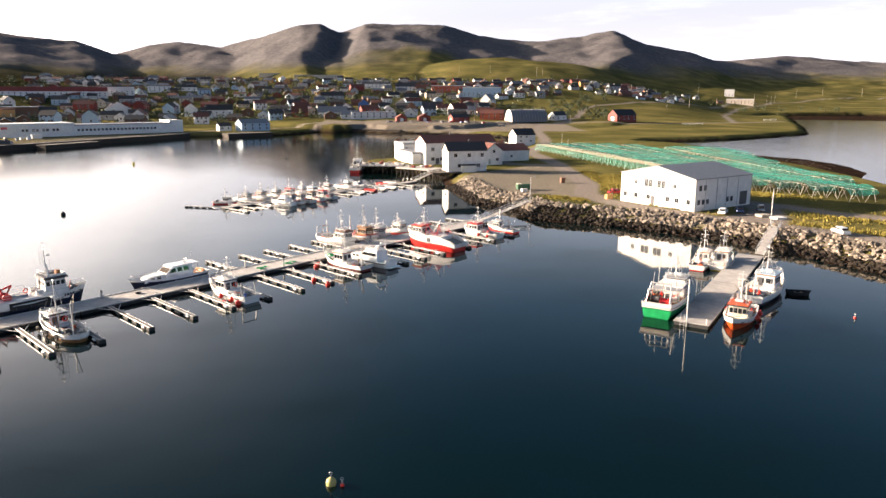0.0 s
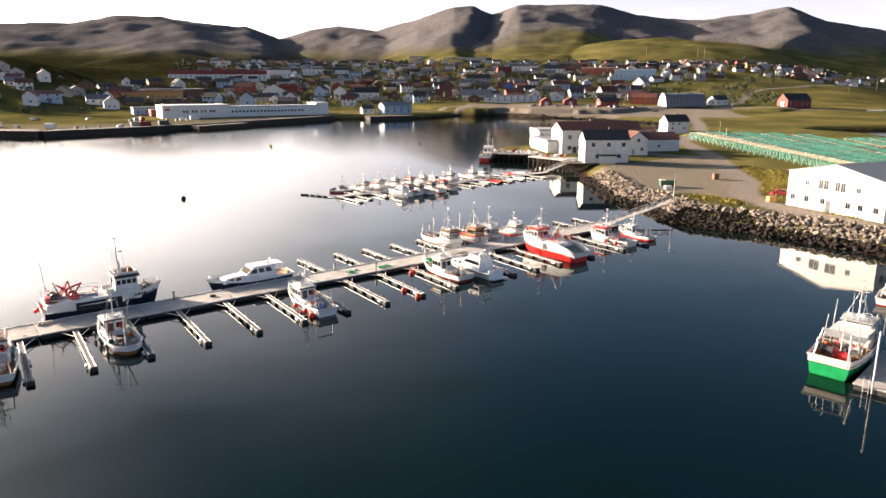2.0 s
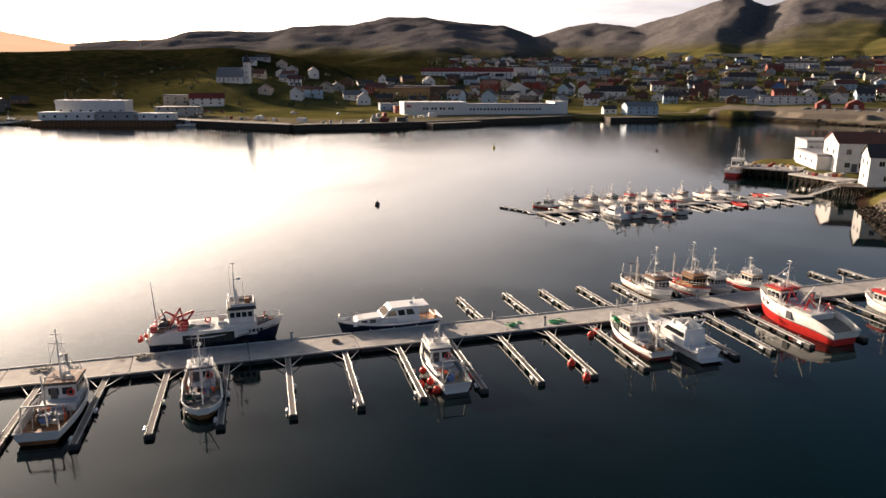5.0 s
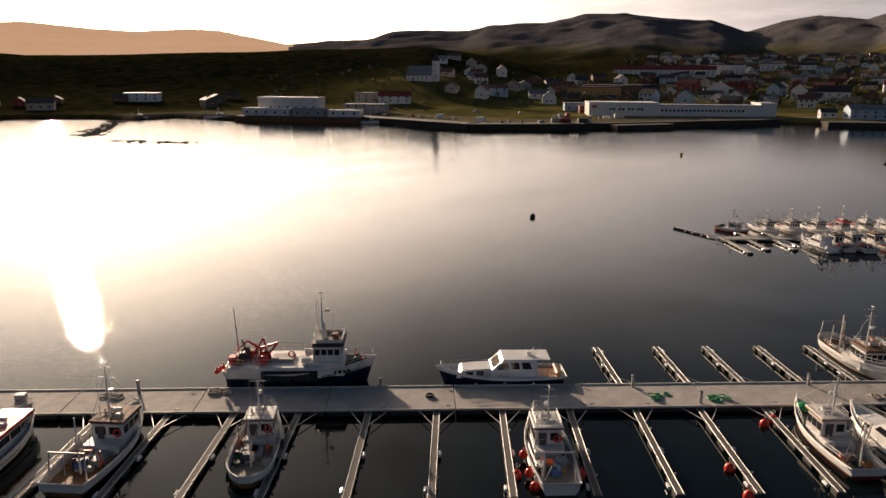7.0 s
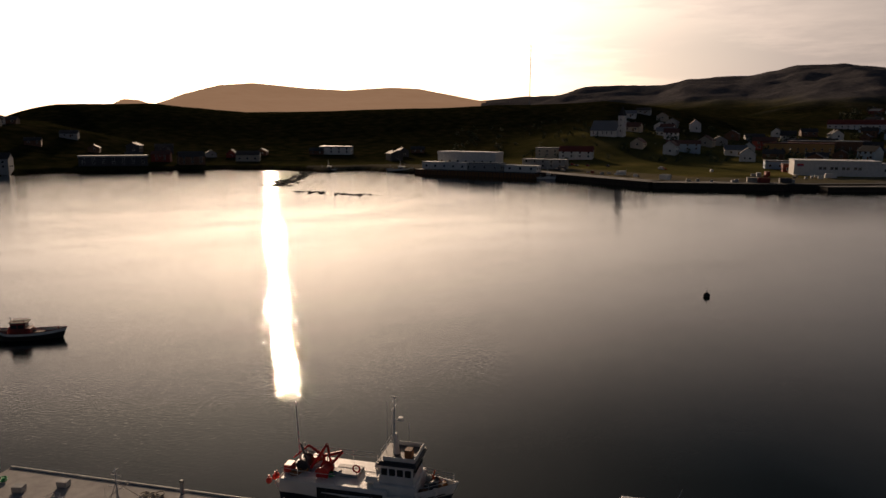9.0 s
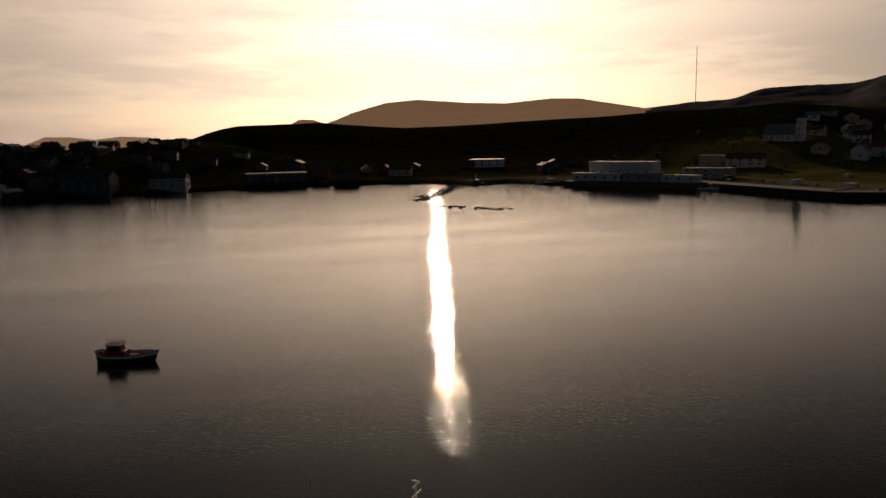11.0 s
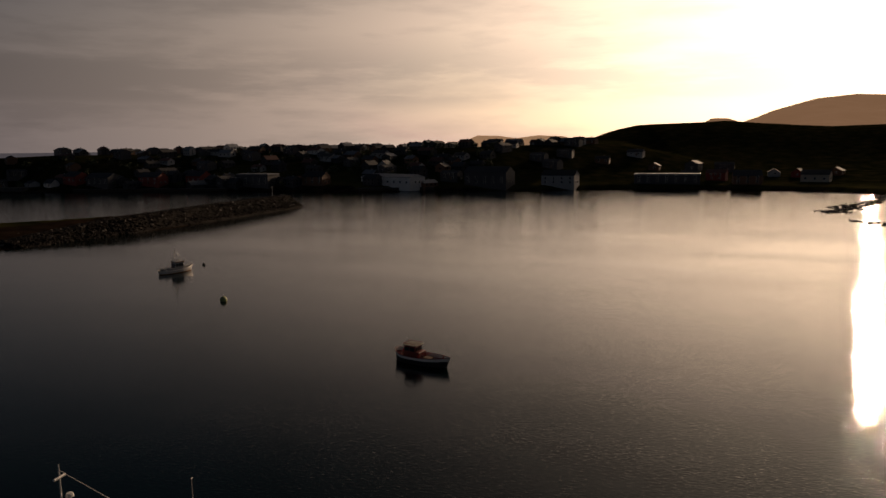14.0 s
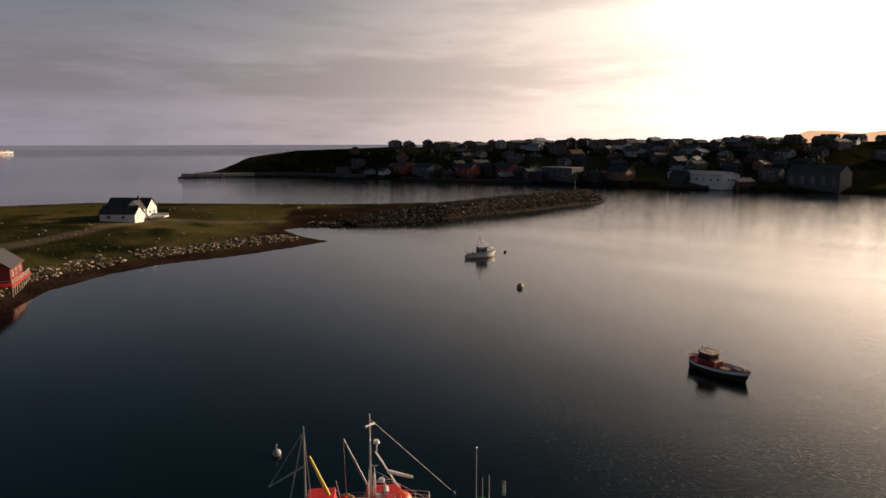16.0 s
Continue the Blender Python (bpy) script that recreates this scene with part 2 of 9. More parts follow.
# ---- building blocks ----
def box(bm, x, y, z, sx, sy, sz, rz=0.0, mi=0, taper=1.0, bevel=0.0):
    """A box centred on x, y that stands on z; taper narrows its top."""
    vs = []
    c, s = math.cos(radians(rz)), math.sin(radians(rz))
    for k, (zz, f) in enumerate(((z, 1.0), (z + sz, taper))):
        for a, b in ((-1, -1), (1, -1), (1, 1), (-1, 1)):
            px, py = a * sx / 2 * f, b * sy / 2 * f
            vs.append(bm.verts.new((x + px * c - py * s, y + px * s + py * c, zz)))
    faces = [(3, 2, 1, 0), (4, 5, 6, 7), (0, 1, 5, 4), (1, 2, 6, 5), (2, 3, 7, 6), (3, 0, 4, 7)]
    made = [bm.faces.new([vs[i] for i in f]) for f in faces]
    for f in made:
        f.material_index = mi
    if bevel:
        edges = list({e for f in made for e in f.edges})
        bmesh.ops.bevel(bm, geom=edges, offset=bevel, segments=1, affect="EDGES", material=-1)


def rod(bm, a, b, r0, r1=None, seg=6, mi=0):
    """A straight round bar from a to b."""
    a, b = Vector(a), Vector(b)
    r1 = r0 if r1 is None else r1
    q = (b - a).to_track_quat("Z", "Y")
    rings = []
    for p, r in ((a, r0), (b, r1)):
        rings.append([bm.verts.new(p + q @ Vector((r * math.cos(2 * math.pi * k / seg), r * math.sin(2 * math.pi * k / seg), 0))) for k in range(seg)])
    for k in range(seg):
        bm.faces.new((rings[0][k], rings[0][(k + 1) % seg], rings[1][(k + 1) % seg], rings[1][k])).material_index = mi
    bm.faces.new(rings[0][::-1]).material_index = mi
    bm.faces.new(rings[1]).material_index = mi


def ball(bm, x, y, z, r, mi=0, sub=2, sz=1.0):
    made = bmesh.ops.create_icosphere(bm, subdivisions=sub, radius=r, matrix=Matrix.Translation((x, y, z)) @ Matrix.Diagonal((1, 1, sz, 1)))
    for f in {f for v in made["verts"] for f in v.link_faces}:
        f.material_index, f.smooth = mi, True


def ring(bm, x, y, z, r, thick, turn=Matrix(), seg=14, mi=0):
    """A torus, as a lifebuoy or tyre."""
    grid = []
    for i in range(seg):
        a = 2 * math.pi * i / seg
        row = []
        for j in range(6):
            b = 2 * math.pi * j / 6
            v = Vector(((r + thick * math.cos(b)) * math.cos(a), (r + thick * math.cos(b)) * math.sin(a), thick * math.sin(b)))
            row.append(bm.verts.new(turn @ v + Vector((x, y, z))))
        grid.append(row)
    for i in range(seg):
        for j in range(6):
            f = bm.faces.new((grid[i][j], grid[(i + 1) % seg][j], grid[(i + 1) % seg][(j + 1) % 6], grid[i][(j + 1) % 6]))
            f.material_index, f.smooth = mi, True


def gable(bm, x, y, z, sx, sy, eave, ridge, mi=0, over=0.0):
    """A closed gable-roofed body, ridge along x."""
    w, d = sx / 2 + over, sy / 2
    vs = [bm.verts.new((x + a * w, y + b * d, z + h)) for a in (-1, 1) for b, h in ((-1, 0), (1, 0), (1, eave), (0, ridge), (-1, eave))]
    for f in ((4, 3, 2, 1, 0), (5, 6, 7, 8, 9), (0, 1, 6, 5), (1, 2, 7, 6), (2, 3, 8, 7), (3, 4, 9, 8), (4, 0, 5, 9)):
        bm.faces.new([vs[i] for i in f]).material_index = mi


def roof_slabs(bm, x, y, z, sx, sy, eave, ridge, over=0.4, thick=0.18, mi=0):
    """Two roof slabs with thickness over a gable body, ridge along x."""
    slope = (ridge - eave) / (sy / 2)
    for side in (-1, 1):
        lo_y, lo_z = side * (sy / 2 + over), eave - slope * over
        pts = []
        for a in (-1, 1):
            px = x + a * (sx / 2 + over)
            for py, pz in ((lo_y, lo_z), (0, ridge)):
                pts += [(px, y + py, z + pz + 0.03), (px, y + py, z + pz + 0.03 + thick)]
        v = [bm.verts.new(p) for p in pts]
        for f in ((0, 2, 3, 1), (4, 5, 7, 6), (1, 3, 7, 5), (0, 4, 6, 2), (0, 1, 5, 4), (2, 6, 7, 3)):
            bm.faces.new([v[i] for i in f]).material_index = mi


def finish(bm, name, mats, smooth=False):
    bmesh.ops.recalc_face_normals(bm, faces=bm.faces)
    me = bpy.data.meshes.new(name)
    bm.to_mesh(me)
    bm.free()
    for m in mats if isinstance(mats, (list, tuple)) else [mats]:
        me.materials.append(m)
    if smooth:
        me.polygons.foreach_set("use_smooth", [True] * len(me.polygons))
    return me


def part(name, bm, material, parent=None, label="", smooth=False):
    ob = new(name, finish(bm, name, material, smooth))
    if parent:
        ob.parent = parent
    if label:
        ob["label"] = label
    return ob


def thing(name, label, category, group="", m=None, kind=""):
    ob = tagged(new(name), label, category, group, kind)
    if m is not None:
        ob.matrix_basis = m
    return ob


# directions along and across the long floating pier
PU, PN = Vector((0.65, 0.76)), Vector((-0.76, 0.65))
PIER_ANGLE = math.degrees(math.atan2(0.76, 0.65))


def along(s, n, z=0.0):
    p = PU * s + PN * n
    return Vector((p.x, p.y, z))


# ---- ground, water ----
HARBOUR = [(-353, -519), (-386, -496), (-435, -475), (-459, -342), (-484, -215), (-491, -99), (-511, -58), (-518, 15), (-535, 60),
           (-538, 150), (-532, 192), (-498, 224), (-478, 226), (-490, 262), (-450, 280), (-405, 345), (-330, 356), (-292, 344),
           (-250, 408), (-198, 545), (-161, 565), (-129, 573), (-98, 648), (-71, 624), (-40, 611), (10, 590), (50, 540), (52, 470)]
QUAY = [(45, 400), (10, 345), (-38, 322), (-38, 290), (-18, 286), (-2, 268), (2, 236), (9, 200), (18, 188), (20, 177), (26, 172),
        (34, 168), (42, 162), (56, 151), (69, 134), (77, 117), (95, 80), (112, 20), (70, -70), (0, -95), (-45, -62), (-66, -40)]
SPIT = [(-71, -40), (-85, -55), (-101, -64), (-114, -69), (-140, -68), (-161, -70), (-172, -72), (-173, -88), (-179, -108), (-188, -109),
        (-199, -98), (-220, -92), (-247, -87), (-305, -85), (-366, -87), (-372, -93), (-366, -99), (-330, -106), (-300, -146),
        (-264, -170), (-246, -190), (-230, -214), (-190, -272), (-120, -292), (0, -314), (240, -360), (260, -100), (190, 80), (156, 180)]
BAY = [(150, 225), (153, 245), (156, 282), (153, 330), (160, 380), (152, 440), (132, 466), (146, 484), (208, 514), (267, 558), (306, 590),
       (379, 746), (589, 1222), (747, 1454), (981, 1577), (1600, 1800), (4900, 1900), (4900, 4950), (-4900, 4950), (-4900, 900),
       (-1900, 300), (-1250, 60), (-1080, -40), (-900, -90), (-760, -180), (-740, -330), (-640, -500), (-540, -585), (-430, -584), (-366, -546)]
SHORE = np.array(HARBOUR + QUAY + SPIT + BAY, float)

# crest lines of the low hills: x, y, height
TOWN_RIDGE = [(-385, -548, 5), (-430, -540, 12), (-475, -508, 19), (-530, -430, 22), (-600, -330, 22), (-630, -190, 24), (-650, -60, 26), (-720, 40, 26), (-840, 20, 30)]
DARK_HILL = [(-900, -150, 14), (-930, -80, 26), (-955, -15, 38), (-980, 60, 52), (-985, 165, 56), (-962, 281, 47), (-920, 430, 52), (-860, 555, 56), (-790, 665, 61),
             (-757, 708, 65), (-722, 762, 58), (-690, 820, 45), (-620, 900, 40)]
# skyline of the far hills: heading, angle over the horizon, distance
WEST_RANGE = [(108, 0.2, 4200), (105.5, 0.45, 4200), (104.3, 0.95, 4200), (102.6, 0.9, 4200), (101.2, 0.7, 4200), (99.5, 0.9, 4200), (97.5, 0.8, 4200), (95.5, 0.2, 4000), (88, 0.6, 3600),
              (86.3, 1.95, 3500), (85.2, 1.9, 3500), (84.2, 1.55, 3500), (82.0, 2.42, 3500), (79.5, 3.1, 3500), (77.0, 3.3, 3500), (73.0, 2.98, 3500),
              (70, 2.85, 3500), (66.4, 3.12, 3500), (64.2, 3.05, 3500), (59.3, 2.15, 3500), (55.4, 2.5, 3500), (53.5, 2.5, 3400), (51.1, 3.2, 3300), (45.4, 3.26, 3200)]
NORTH_RANGE = [(43.6, 3.66, 3100), (39.2, 3.9, 3100), (36.2, 4.5, 3000), (33.5, 4.45, 3000), (31.0, 4.15, 2900), (27.2, 3.9, 2900), (24.7, 3.05, 3000), (22.5, 3.7, 3000), (20.2, 4.0, 3000),
               (17.3, 3.72, 2800), (14.0, 4.72, 2600), (11.2, 5.5, 2500), (9.6, 5.6, 2500), (8.1, 4.9, 2600), (6.2, 5.65, 2500), (2.5, 5.73, 2500), (-0.3, 5.62, 2500),
               (-3.0, 4.72, 2600), (-7.0, 4.36, 2700), (-10.9, 4.6, 2700), (-13.5, 5.08, 2700), (-15.9, 3.95, 2800), (-19.2, 3.34, 2900), (-21.0, 2.72, 3100), (-25.7, 2.9, 3500), (-31.5, 2.4, 3600), (-42, 2.0, 3600)]
EYE = np.array((0.0, 50.0))


def lattice(x, y, seed):
    """Smooth value noise, -1 to 1."""
    xi, yi = np.floor(x).astype(np.int64), np.floor(y).astype(np.int64)
    fx, fy = x - xi, y - yi
    fx, fy = fx * fx * (3 - 2 * fx), fy * fy * (3 - 2 * fy)

    def h(a, b):
        n = (a * 374761393 + b * 668265263 + seed * 974711) & 0x7FFFFFFF
        n = ((n ^ (n >> 13)) * 1274126177) & 0x7FFFFFFF
        return ((n ^ (n >> 16)) & 0xFFFF) / 32767.5 - 1
    return (h(xi, yi) * (1 - fx) + h(xi + 1, yi) * fx) * (1 - fy) + (h(xi, yi + 1) * (1 - fx) + h(xi + 1, yi + 1) * fx) * fy


def fbm(x, y, size, octaves=4, seed=1):
    total, amp = 0 * x, 1.0
    for k in range(octaves):
        total = total + amp * lattice(x / size + 17.3 * k, y / size - 9.1 * k, seed + k)
        size, amp = size / 2.1, amp * 0.5
    return total


def to_line(x, y, pts, closed=False):
    """Distance to a line of points and the place along it (index and share)."""
    best, where = np.full(x.shape, 1e9), np.zeros(x.shape)
    pairs = zip(pts, np.roll(pts, -1, 0)) if closed else zip(pts[:-1], pts[1:])
    for k, (a, b) in enumerate(pairs):
        e = b[:2] - a[:2]
        f = np.clip(((x - a[0]) * e[0] + (y - a[1]) * e[1]) / (e @ e), 0, 1)
        d = np.hypot(x - a[0] - f * e[0], y - a[1] - f * e[1])
        near = d < best
        best, where = np.where(near, d, best), np.where(near, k + f, where)
    return best, where


def inside(x, y, pts):
    odd = np.zeros(x.shape, bool)
    for a, b in zip(pts, np.roll(pts, -1, 0)):
        if a[1] != b[1]:
            odd ^= ((a[1] > y) != (b[1] > y)) & (x < (b[0] - a[0]) * (y - a[1]) / (b[1] - a[1]) + a[0])
    return odd


def step(v, a, b):
    f = np.clip((v - a) / (b - a), 0, 1)
    return f * f * (3 - 2 * f)


def crest(x, y, line, width):
    line = np.array(line, float)
    d, k = to_line(x, y, line)
    return np.interp(k, range(len(line)), line[:, 2]) * np.exp(-(d / width) ** 2)


SHOAL = [(158, 366), (170, 346), (172, 328), (166, 300), (152, 276)]


def height(x, y, backdrop=False):
    """Height of the ground, and the distance inland."""
    x, y = np.asarray(x, float), np.asarray(y, float)
    d, _ = to_line(x, y, SHORE, True)
    d = np.where(inside(x, y, SHORE), d, -d)
    wob = fbm(x, y, 30, 3, 5)
    bank = (np.abs(x - 50) < 58) & (np.abs(y - 160) < 90)      # the built bank is even
    dd = d + wob * np.where(bank, 0.25, 1.5)
    z = np.where(dd > 0, 3.0 * step(dd, -1, 9), np.maximum(-5.0, dd * 0.35))
    low = step(-y, 30, 50) * step(x, -360, -330) * (y > -330)       # gentler beach along the southern spit
    z = np.where((dd > 0) & (low > 0.5), 0.9 * step(dd, 0, 10) + 4.2 * step(dd, 8, 60), z)
    off = np.stack([x, y], -1) - EYE
    r, az = np.hypot(off[..., 0], off[..., 1]), np.degrees(np.arctan2(-off[..., 0], off[..., 1]))
    inland = step(d, 25, 160)
    flats = 0.75 * step(-az, 24.2, 26.0) * step(r, 1040, 1120) * (1 - step(r + 40 * fbm(x, y, 160, 2, 9), 1290, 1360))
    z = np.where(d < 0, np.maximum(z, flats - 0.2), z)     # mud flats in the bay
    if np.any(np.hypot(x - 165, y - 320) < 80):
        bar = 0.75 - 0.065 * to_line(x, y, np.array(SHOAL, float))[0] + 0.25 * wob
        z = np.where(d < 6, np.maximum(z, bar), z)
    town = 56 * step(r, 640, 1300) * step(az, -30, -8) * step(-az, -52, -34)
    mound = 16 * np.exp(-(np.hypot(x + 522, y - 526) / 70) ** 2)
    point = step(-y, 330, 400)                         # a low shelf before the outer headland
    ridge = np.maximum(crest(x, y, TOWN_RIDGE, 95) * 1.12 * step(d, 2 + 16 * point, 42 + 8 * point), crest(x, y, DARK_HILL, 210) * step(d, 8, 105))
    z = z + np.maximum(inland * np.maximum(town, 10 * step(r, 500, 1100)), ridge) * (d > 0) + step(d, 10, 90) * mound
    grass_hill = 122 * np.exp(-np.abs((az + 5) / 12.5) ** 2.6 - (np.abs(r - 1750) / 430) ** 2.4)
    line = np.array(WEST_RANGE + NORTH_RANGE)[::-1]
    bend = az + 2.6 * fbm(x, y, 700, 4, 41) * step(np.abs(r - np.interp(az, line[:, 0], line[:, 2])), 60, 700)
    dist = np.interp(az, line[:, 0], line[:, 2])
    top = 30 + dist * np.tan(np.radians(np.interp(bend, line[:, 0], line[:, 1])))
    side = np.where(r < dist, (dist - r) / np.minimum(1150, 0.37 * dist), (r - dist) / 900)
    far = top * np.exp(-1.1 * np.abs(side) ** 1.7) * ((az > -60) & (az < 112))
    far = far * (1 - step(az, 93, 98) * step(np.abs(r - 4200), 250, 500))
    if backdrop:
        gully = np.abs(fbm(x, y, 260, 4, 23)) * step(np.abs(side), 0.02, 0.3)
        return np.where(far > 8, far - 24 * gully * step(far, 70, 240), -6.0) - 0.8
    far = far * (1 - step(az, 59.0, 60.5))
    rough = fbm(x, y, 420, 5, 11)
    hills = np.maximum(far + 9 * (rough - 0.5) * step(far, 60, 200) * step(np.abs(side), 0.02, 0.25), grass_hill * inland)
    z = np.where(hills > 6, np.maximum(z, hills), z)
    z = np.maximum(z, 0) + np.minimum(z, 0) + inland * (fbm(x, y, 120, 4, 3) * (1.2 + 4 * step(r, 900, 2200)))
    gullies = np.abs(fbm(x, y, 260, 4, 23))
    z = z - 20 * gullies * step(far, 70, 240) * step(np.abs(side), 0.02, 0.3)
    return z, d


YARD = np.array([(5, 244), (12, 212), (20, 197), (29, 199), (38, 190), (45, 200), (44, 235), (47, 268), (41, 290), (27, 274), (16, 262)], float)
ROADS = [np.array(p, float) for p in (
    [(140, 60), (104, 107), (88, 129), (78, 142), (66, 153), (58, 163), (50, 174), (43, 187), (41, 200), (46, 222), (47, 267), (48, 294), (46, 328), (44, 355), (52, 388), (60, 412), (68, 470), (76, 560), (90, 660), (98, 694)], [(72, 152), (76, 160), (80, 172), (79, 184), (88, 174), (94, 163), (102, 156), (140, 132)], [(66, 156), (78, 166)], [(47, 285), (30, 292), (24, 300)],
    [(-240, 470), (-190, 590), (-110, 676), (0, 664), (60, 690), (121, 701), (174, 690), (234, 703), (309, 752), (400, 836)], [(309, 752), (380, 960), (520, 1250), (700, 1530), (900, 1720), (1300, 1900)],
    [(121, 701), (180, 900), (270, 1000), (420, 1120), (560, 1390), (660, 1500)])]


def cover(x, y, z, d):
    """How far the ground is gravel, bare rock, weedy tide line and darkened heath."""
    gravel = np.where(inside(x, y, YARD), 0.72, 0.0)
    for road in ROADS:
        dist, _ = to_line(x, y, road)
        gravel = np.maximum(gravel, 1 - step(dist, 2.8, 4.8))
    quay = (np.abs(x + 360) < 150) & (y > 225) & (y < 520) & (d > 0) & (d < 45)
    gravel = np.maximum(gravel, np.where(quay, 0.4, 0.0))
    wharf = (x > -115) & (x < 120) & (y > 580) & (y < 706) & (d > 2)
    gravel = np.maximum(gravel, np.where(wharf, 0.8, 0.0))
    far_off = np.hypot(x - EYE[0], y - EYE[1])
    az = np.degrees(np.arctan2(EYE[0] - x, y - EYE[1]))
    meadow = np.exp(-np.abs((az + 4) / 11) ** 4) * (1 - step(far_off + 60 * fbm(x, y, 150, 3, 77), 1780, 1880))
    rock = np.clip(step(z + 14 * fbm(x, y, 160, 4, 31), 72, 130), 0, 1) * (1 - meadow)
    flat = 2.6 * step(-x, 186, 210) * step(-y, 106, 120) * (y > -300)      # weedy flat behind the breakwater's root
    tide = 1 - step(z + 0.3 * fbm(x, y, 9, 3, 7), 0.7 + flat, 1.3 + flat)
    # brown western heath; the shade of slopes against the sun is put in too
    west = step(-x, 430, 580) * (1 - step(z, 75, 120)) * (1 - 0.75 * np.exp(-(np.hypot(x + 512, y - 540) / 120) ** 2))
    # the spit's grass is darkened likewise, in patches, for the shade among its tufts
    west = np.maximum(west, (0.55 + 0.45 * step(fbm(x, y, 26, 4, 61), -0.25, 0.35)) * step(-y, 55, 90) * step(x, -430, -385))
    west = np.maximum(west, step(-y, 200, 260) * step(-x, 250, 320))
    path = np.array([(-70, -95), (-120, -120), (-150, -140), (-200, -118), (-230, -100)], float)
    gravel = np.maximum(gravel, 0.25 * (1 - step(to_line(x, y, path)[0], 1.5, 4.5)))
    return gravel, rock, tide, west


def ground_material():
    m = bpy.data.materials.new("ground")
    m.use_nodes = True
    nt = m.node_tree
    p = nt.nodes["Principled BSDF"]
    p.inputs["Roughness"].default_value = 0.95
    p.inputs["Specular IOR Level"].default_value = 0.0
    geo = nt.nodes.new("ShaderNodeNewGeometry")

    def noise_at(scale, detail=5):
        n = nt.nodes.new("ShaderNodeTexNoise")
        n.inputs["Scale"].default_value, n.inputs["Detail"].default_value = scale, detail
        nt.links.new(geo.outputs["Position"], n.inputs["Vector"])
        return n

    def ramp(src, stops):
        r = nt.nodes.new("ShaderNodeValToRGB")
        while len(r.color_ramp.elements) < len(stops):
            r.color_ramp.elements.new(0.5)
        for e, (pos, c) in zip(r.color_ramp.elements, stops):
            e.position, e.color = pos, (*c, 1)
        nt.links.new(src, r.inputs[0])
        return r.outputs[0]

    def mix(f, a, b):
        n = nt.nodes.new("ShaderNodeMix")
        n.data_type = "RGBA"
        nt.links.new(f, n.inputs["Factor"])
        nt.links.new(a, n.inputs["A"])
        nt.links.new(b, n.inputs["B"])
        return n.outputs["Result"]

    wide, mid, small = noise_at(0.02, 8), noise_at(0.09), noise_at(1.3)
    grass = ramp(wide.outputs["Fac"], [(0.32, (0.038, 0.042, 0.017)), (0.45, (0.080, 0.083, 0.028)), (0.56, (0.142, 0.126, 0.042)), (0.68, (0.225, 0.182, 0.07))])
    tuft = ramp(small.outputs["Fac"], [(0.3, (0.045, 0.05, 0.02)), (0.7, (0.20, 0.16, 0.06))])
    half = nt.nodes.new("ShaderNodeValue")
    half.outputs[0].default_value = 0.4
    grass = mix(half.outputs[0], grass, tuft)
    rock = ramp(mid.outputs["Fac"], [(0.3, (0.086, 0.082, 0.087)), (0.5, (0.122, 0.114, 0.117)), (0.75, (0.168, 0.156, 0.154))])
    gravel = ramp(small.outputs["Fac"], [(0.3, (0.17, 0.146, 0.125)), (0.7, (0.29, 0.252, 0.22))])
    weed = ramp(mid.outputs["Fac"], [(0.35, (0.014, 0.010, 0.008)), (0.7, (0.042, 0.026, 0.018))])
    at = nt.nodes.new("ShaderNodeAttribute")
    at.attribute_name = "cover"
    sep = nt.nodes.new("ShaderNodeSeparateColor")
    nt.links.new(at.outputs["Color"], sep.inputs[0])
    moor = nt.nodes.new("ShaderNodeAttribute")
    moor.attribute_name = "shaded_heath"
    # heath brown, darkened further to hold the shade of backlit slopes and tufts
    shaded_heath = ramp(mid.outputs["Fac"], [(0.35, (0.012, 0.015, 0.006)), (0.5, (0.022, 0.023, 0.009)), (0.7, (0.042, 0.033, 0.016))])
    grass = mix(moor.outputs["Fac"], grass, shaded_heath)
    col = mix(sep.outputs["Green"], grass, rock)
    col = mix(sep.outputs["Red"], col, gravel)
    col = mix(sep.outputs["Blue"], col, weed)
    nt.links.new(col, p.inputs["Base Color"])
    b = nt.nodes.new("ShaderNodeBump")
    b.inputs["Strength"].default_value, b.inputs["Distance"].default_value = 0.6, 0.6
    nt.links.new(small.outputs["Fac"], b.inputs["Height"])
    b2 = nt.nodes.new("ShaderNodeBump")
    b2.inputs["Strength"].default_value, b2.inputs["Distance"].default_value = 0.10, 6.0
    nt.links.new(mid.outputs["Fac"], b2.inputs["Height"])
    nt.links.new(b.outputs[0], b2.inputs["Normal"])
    nt.links.new(b2.outputs[0], p.inputs["Normal"])
    return m


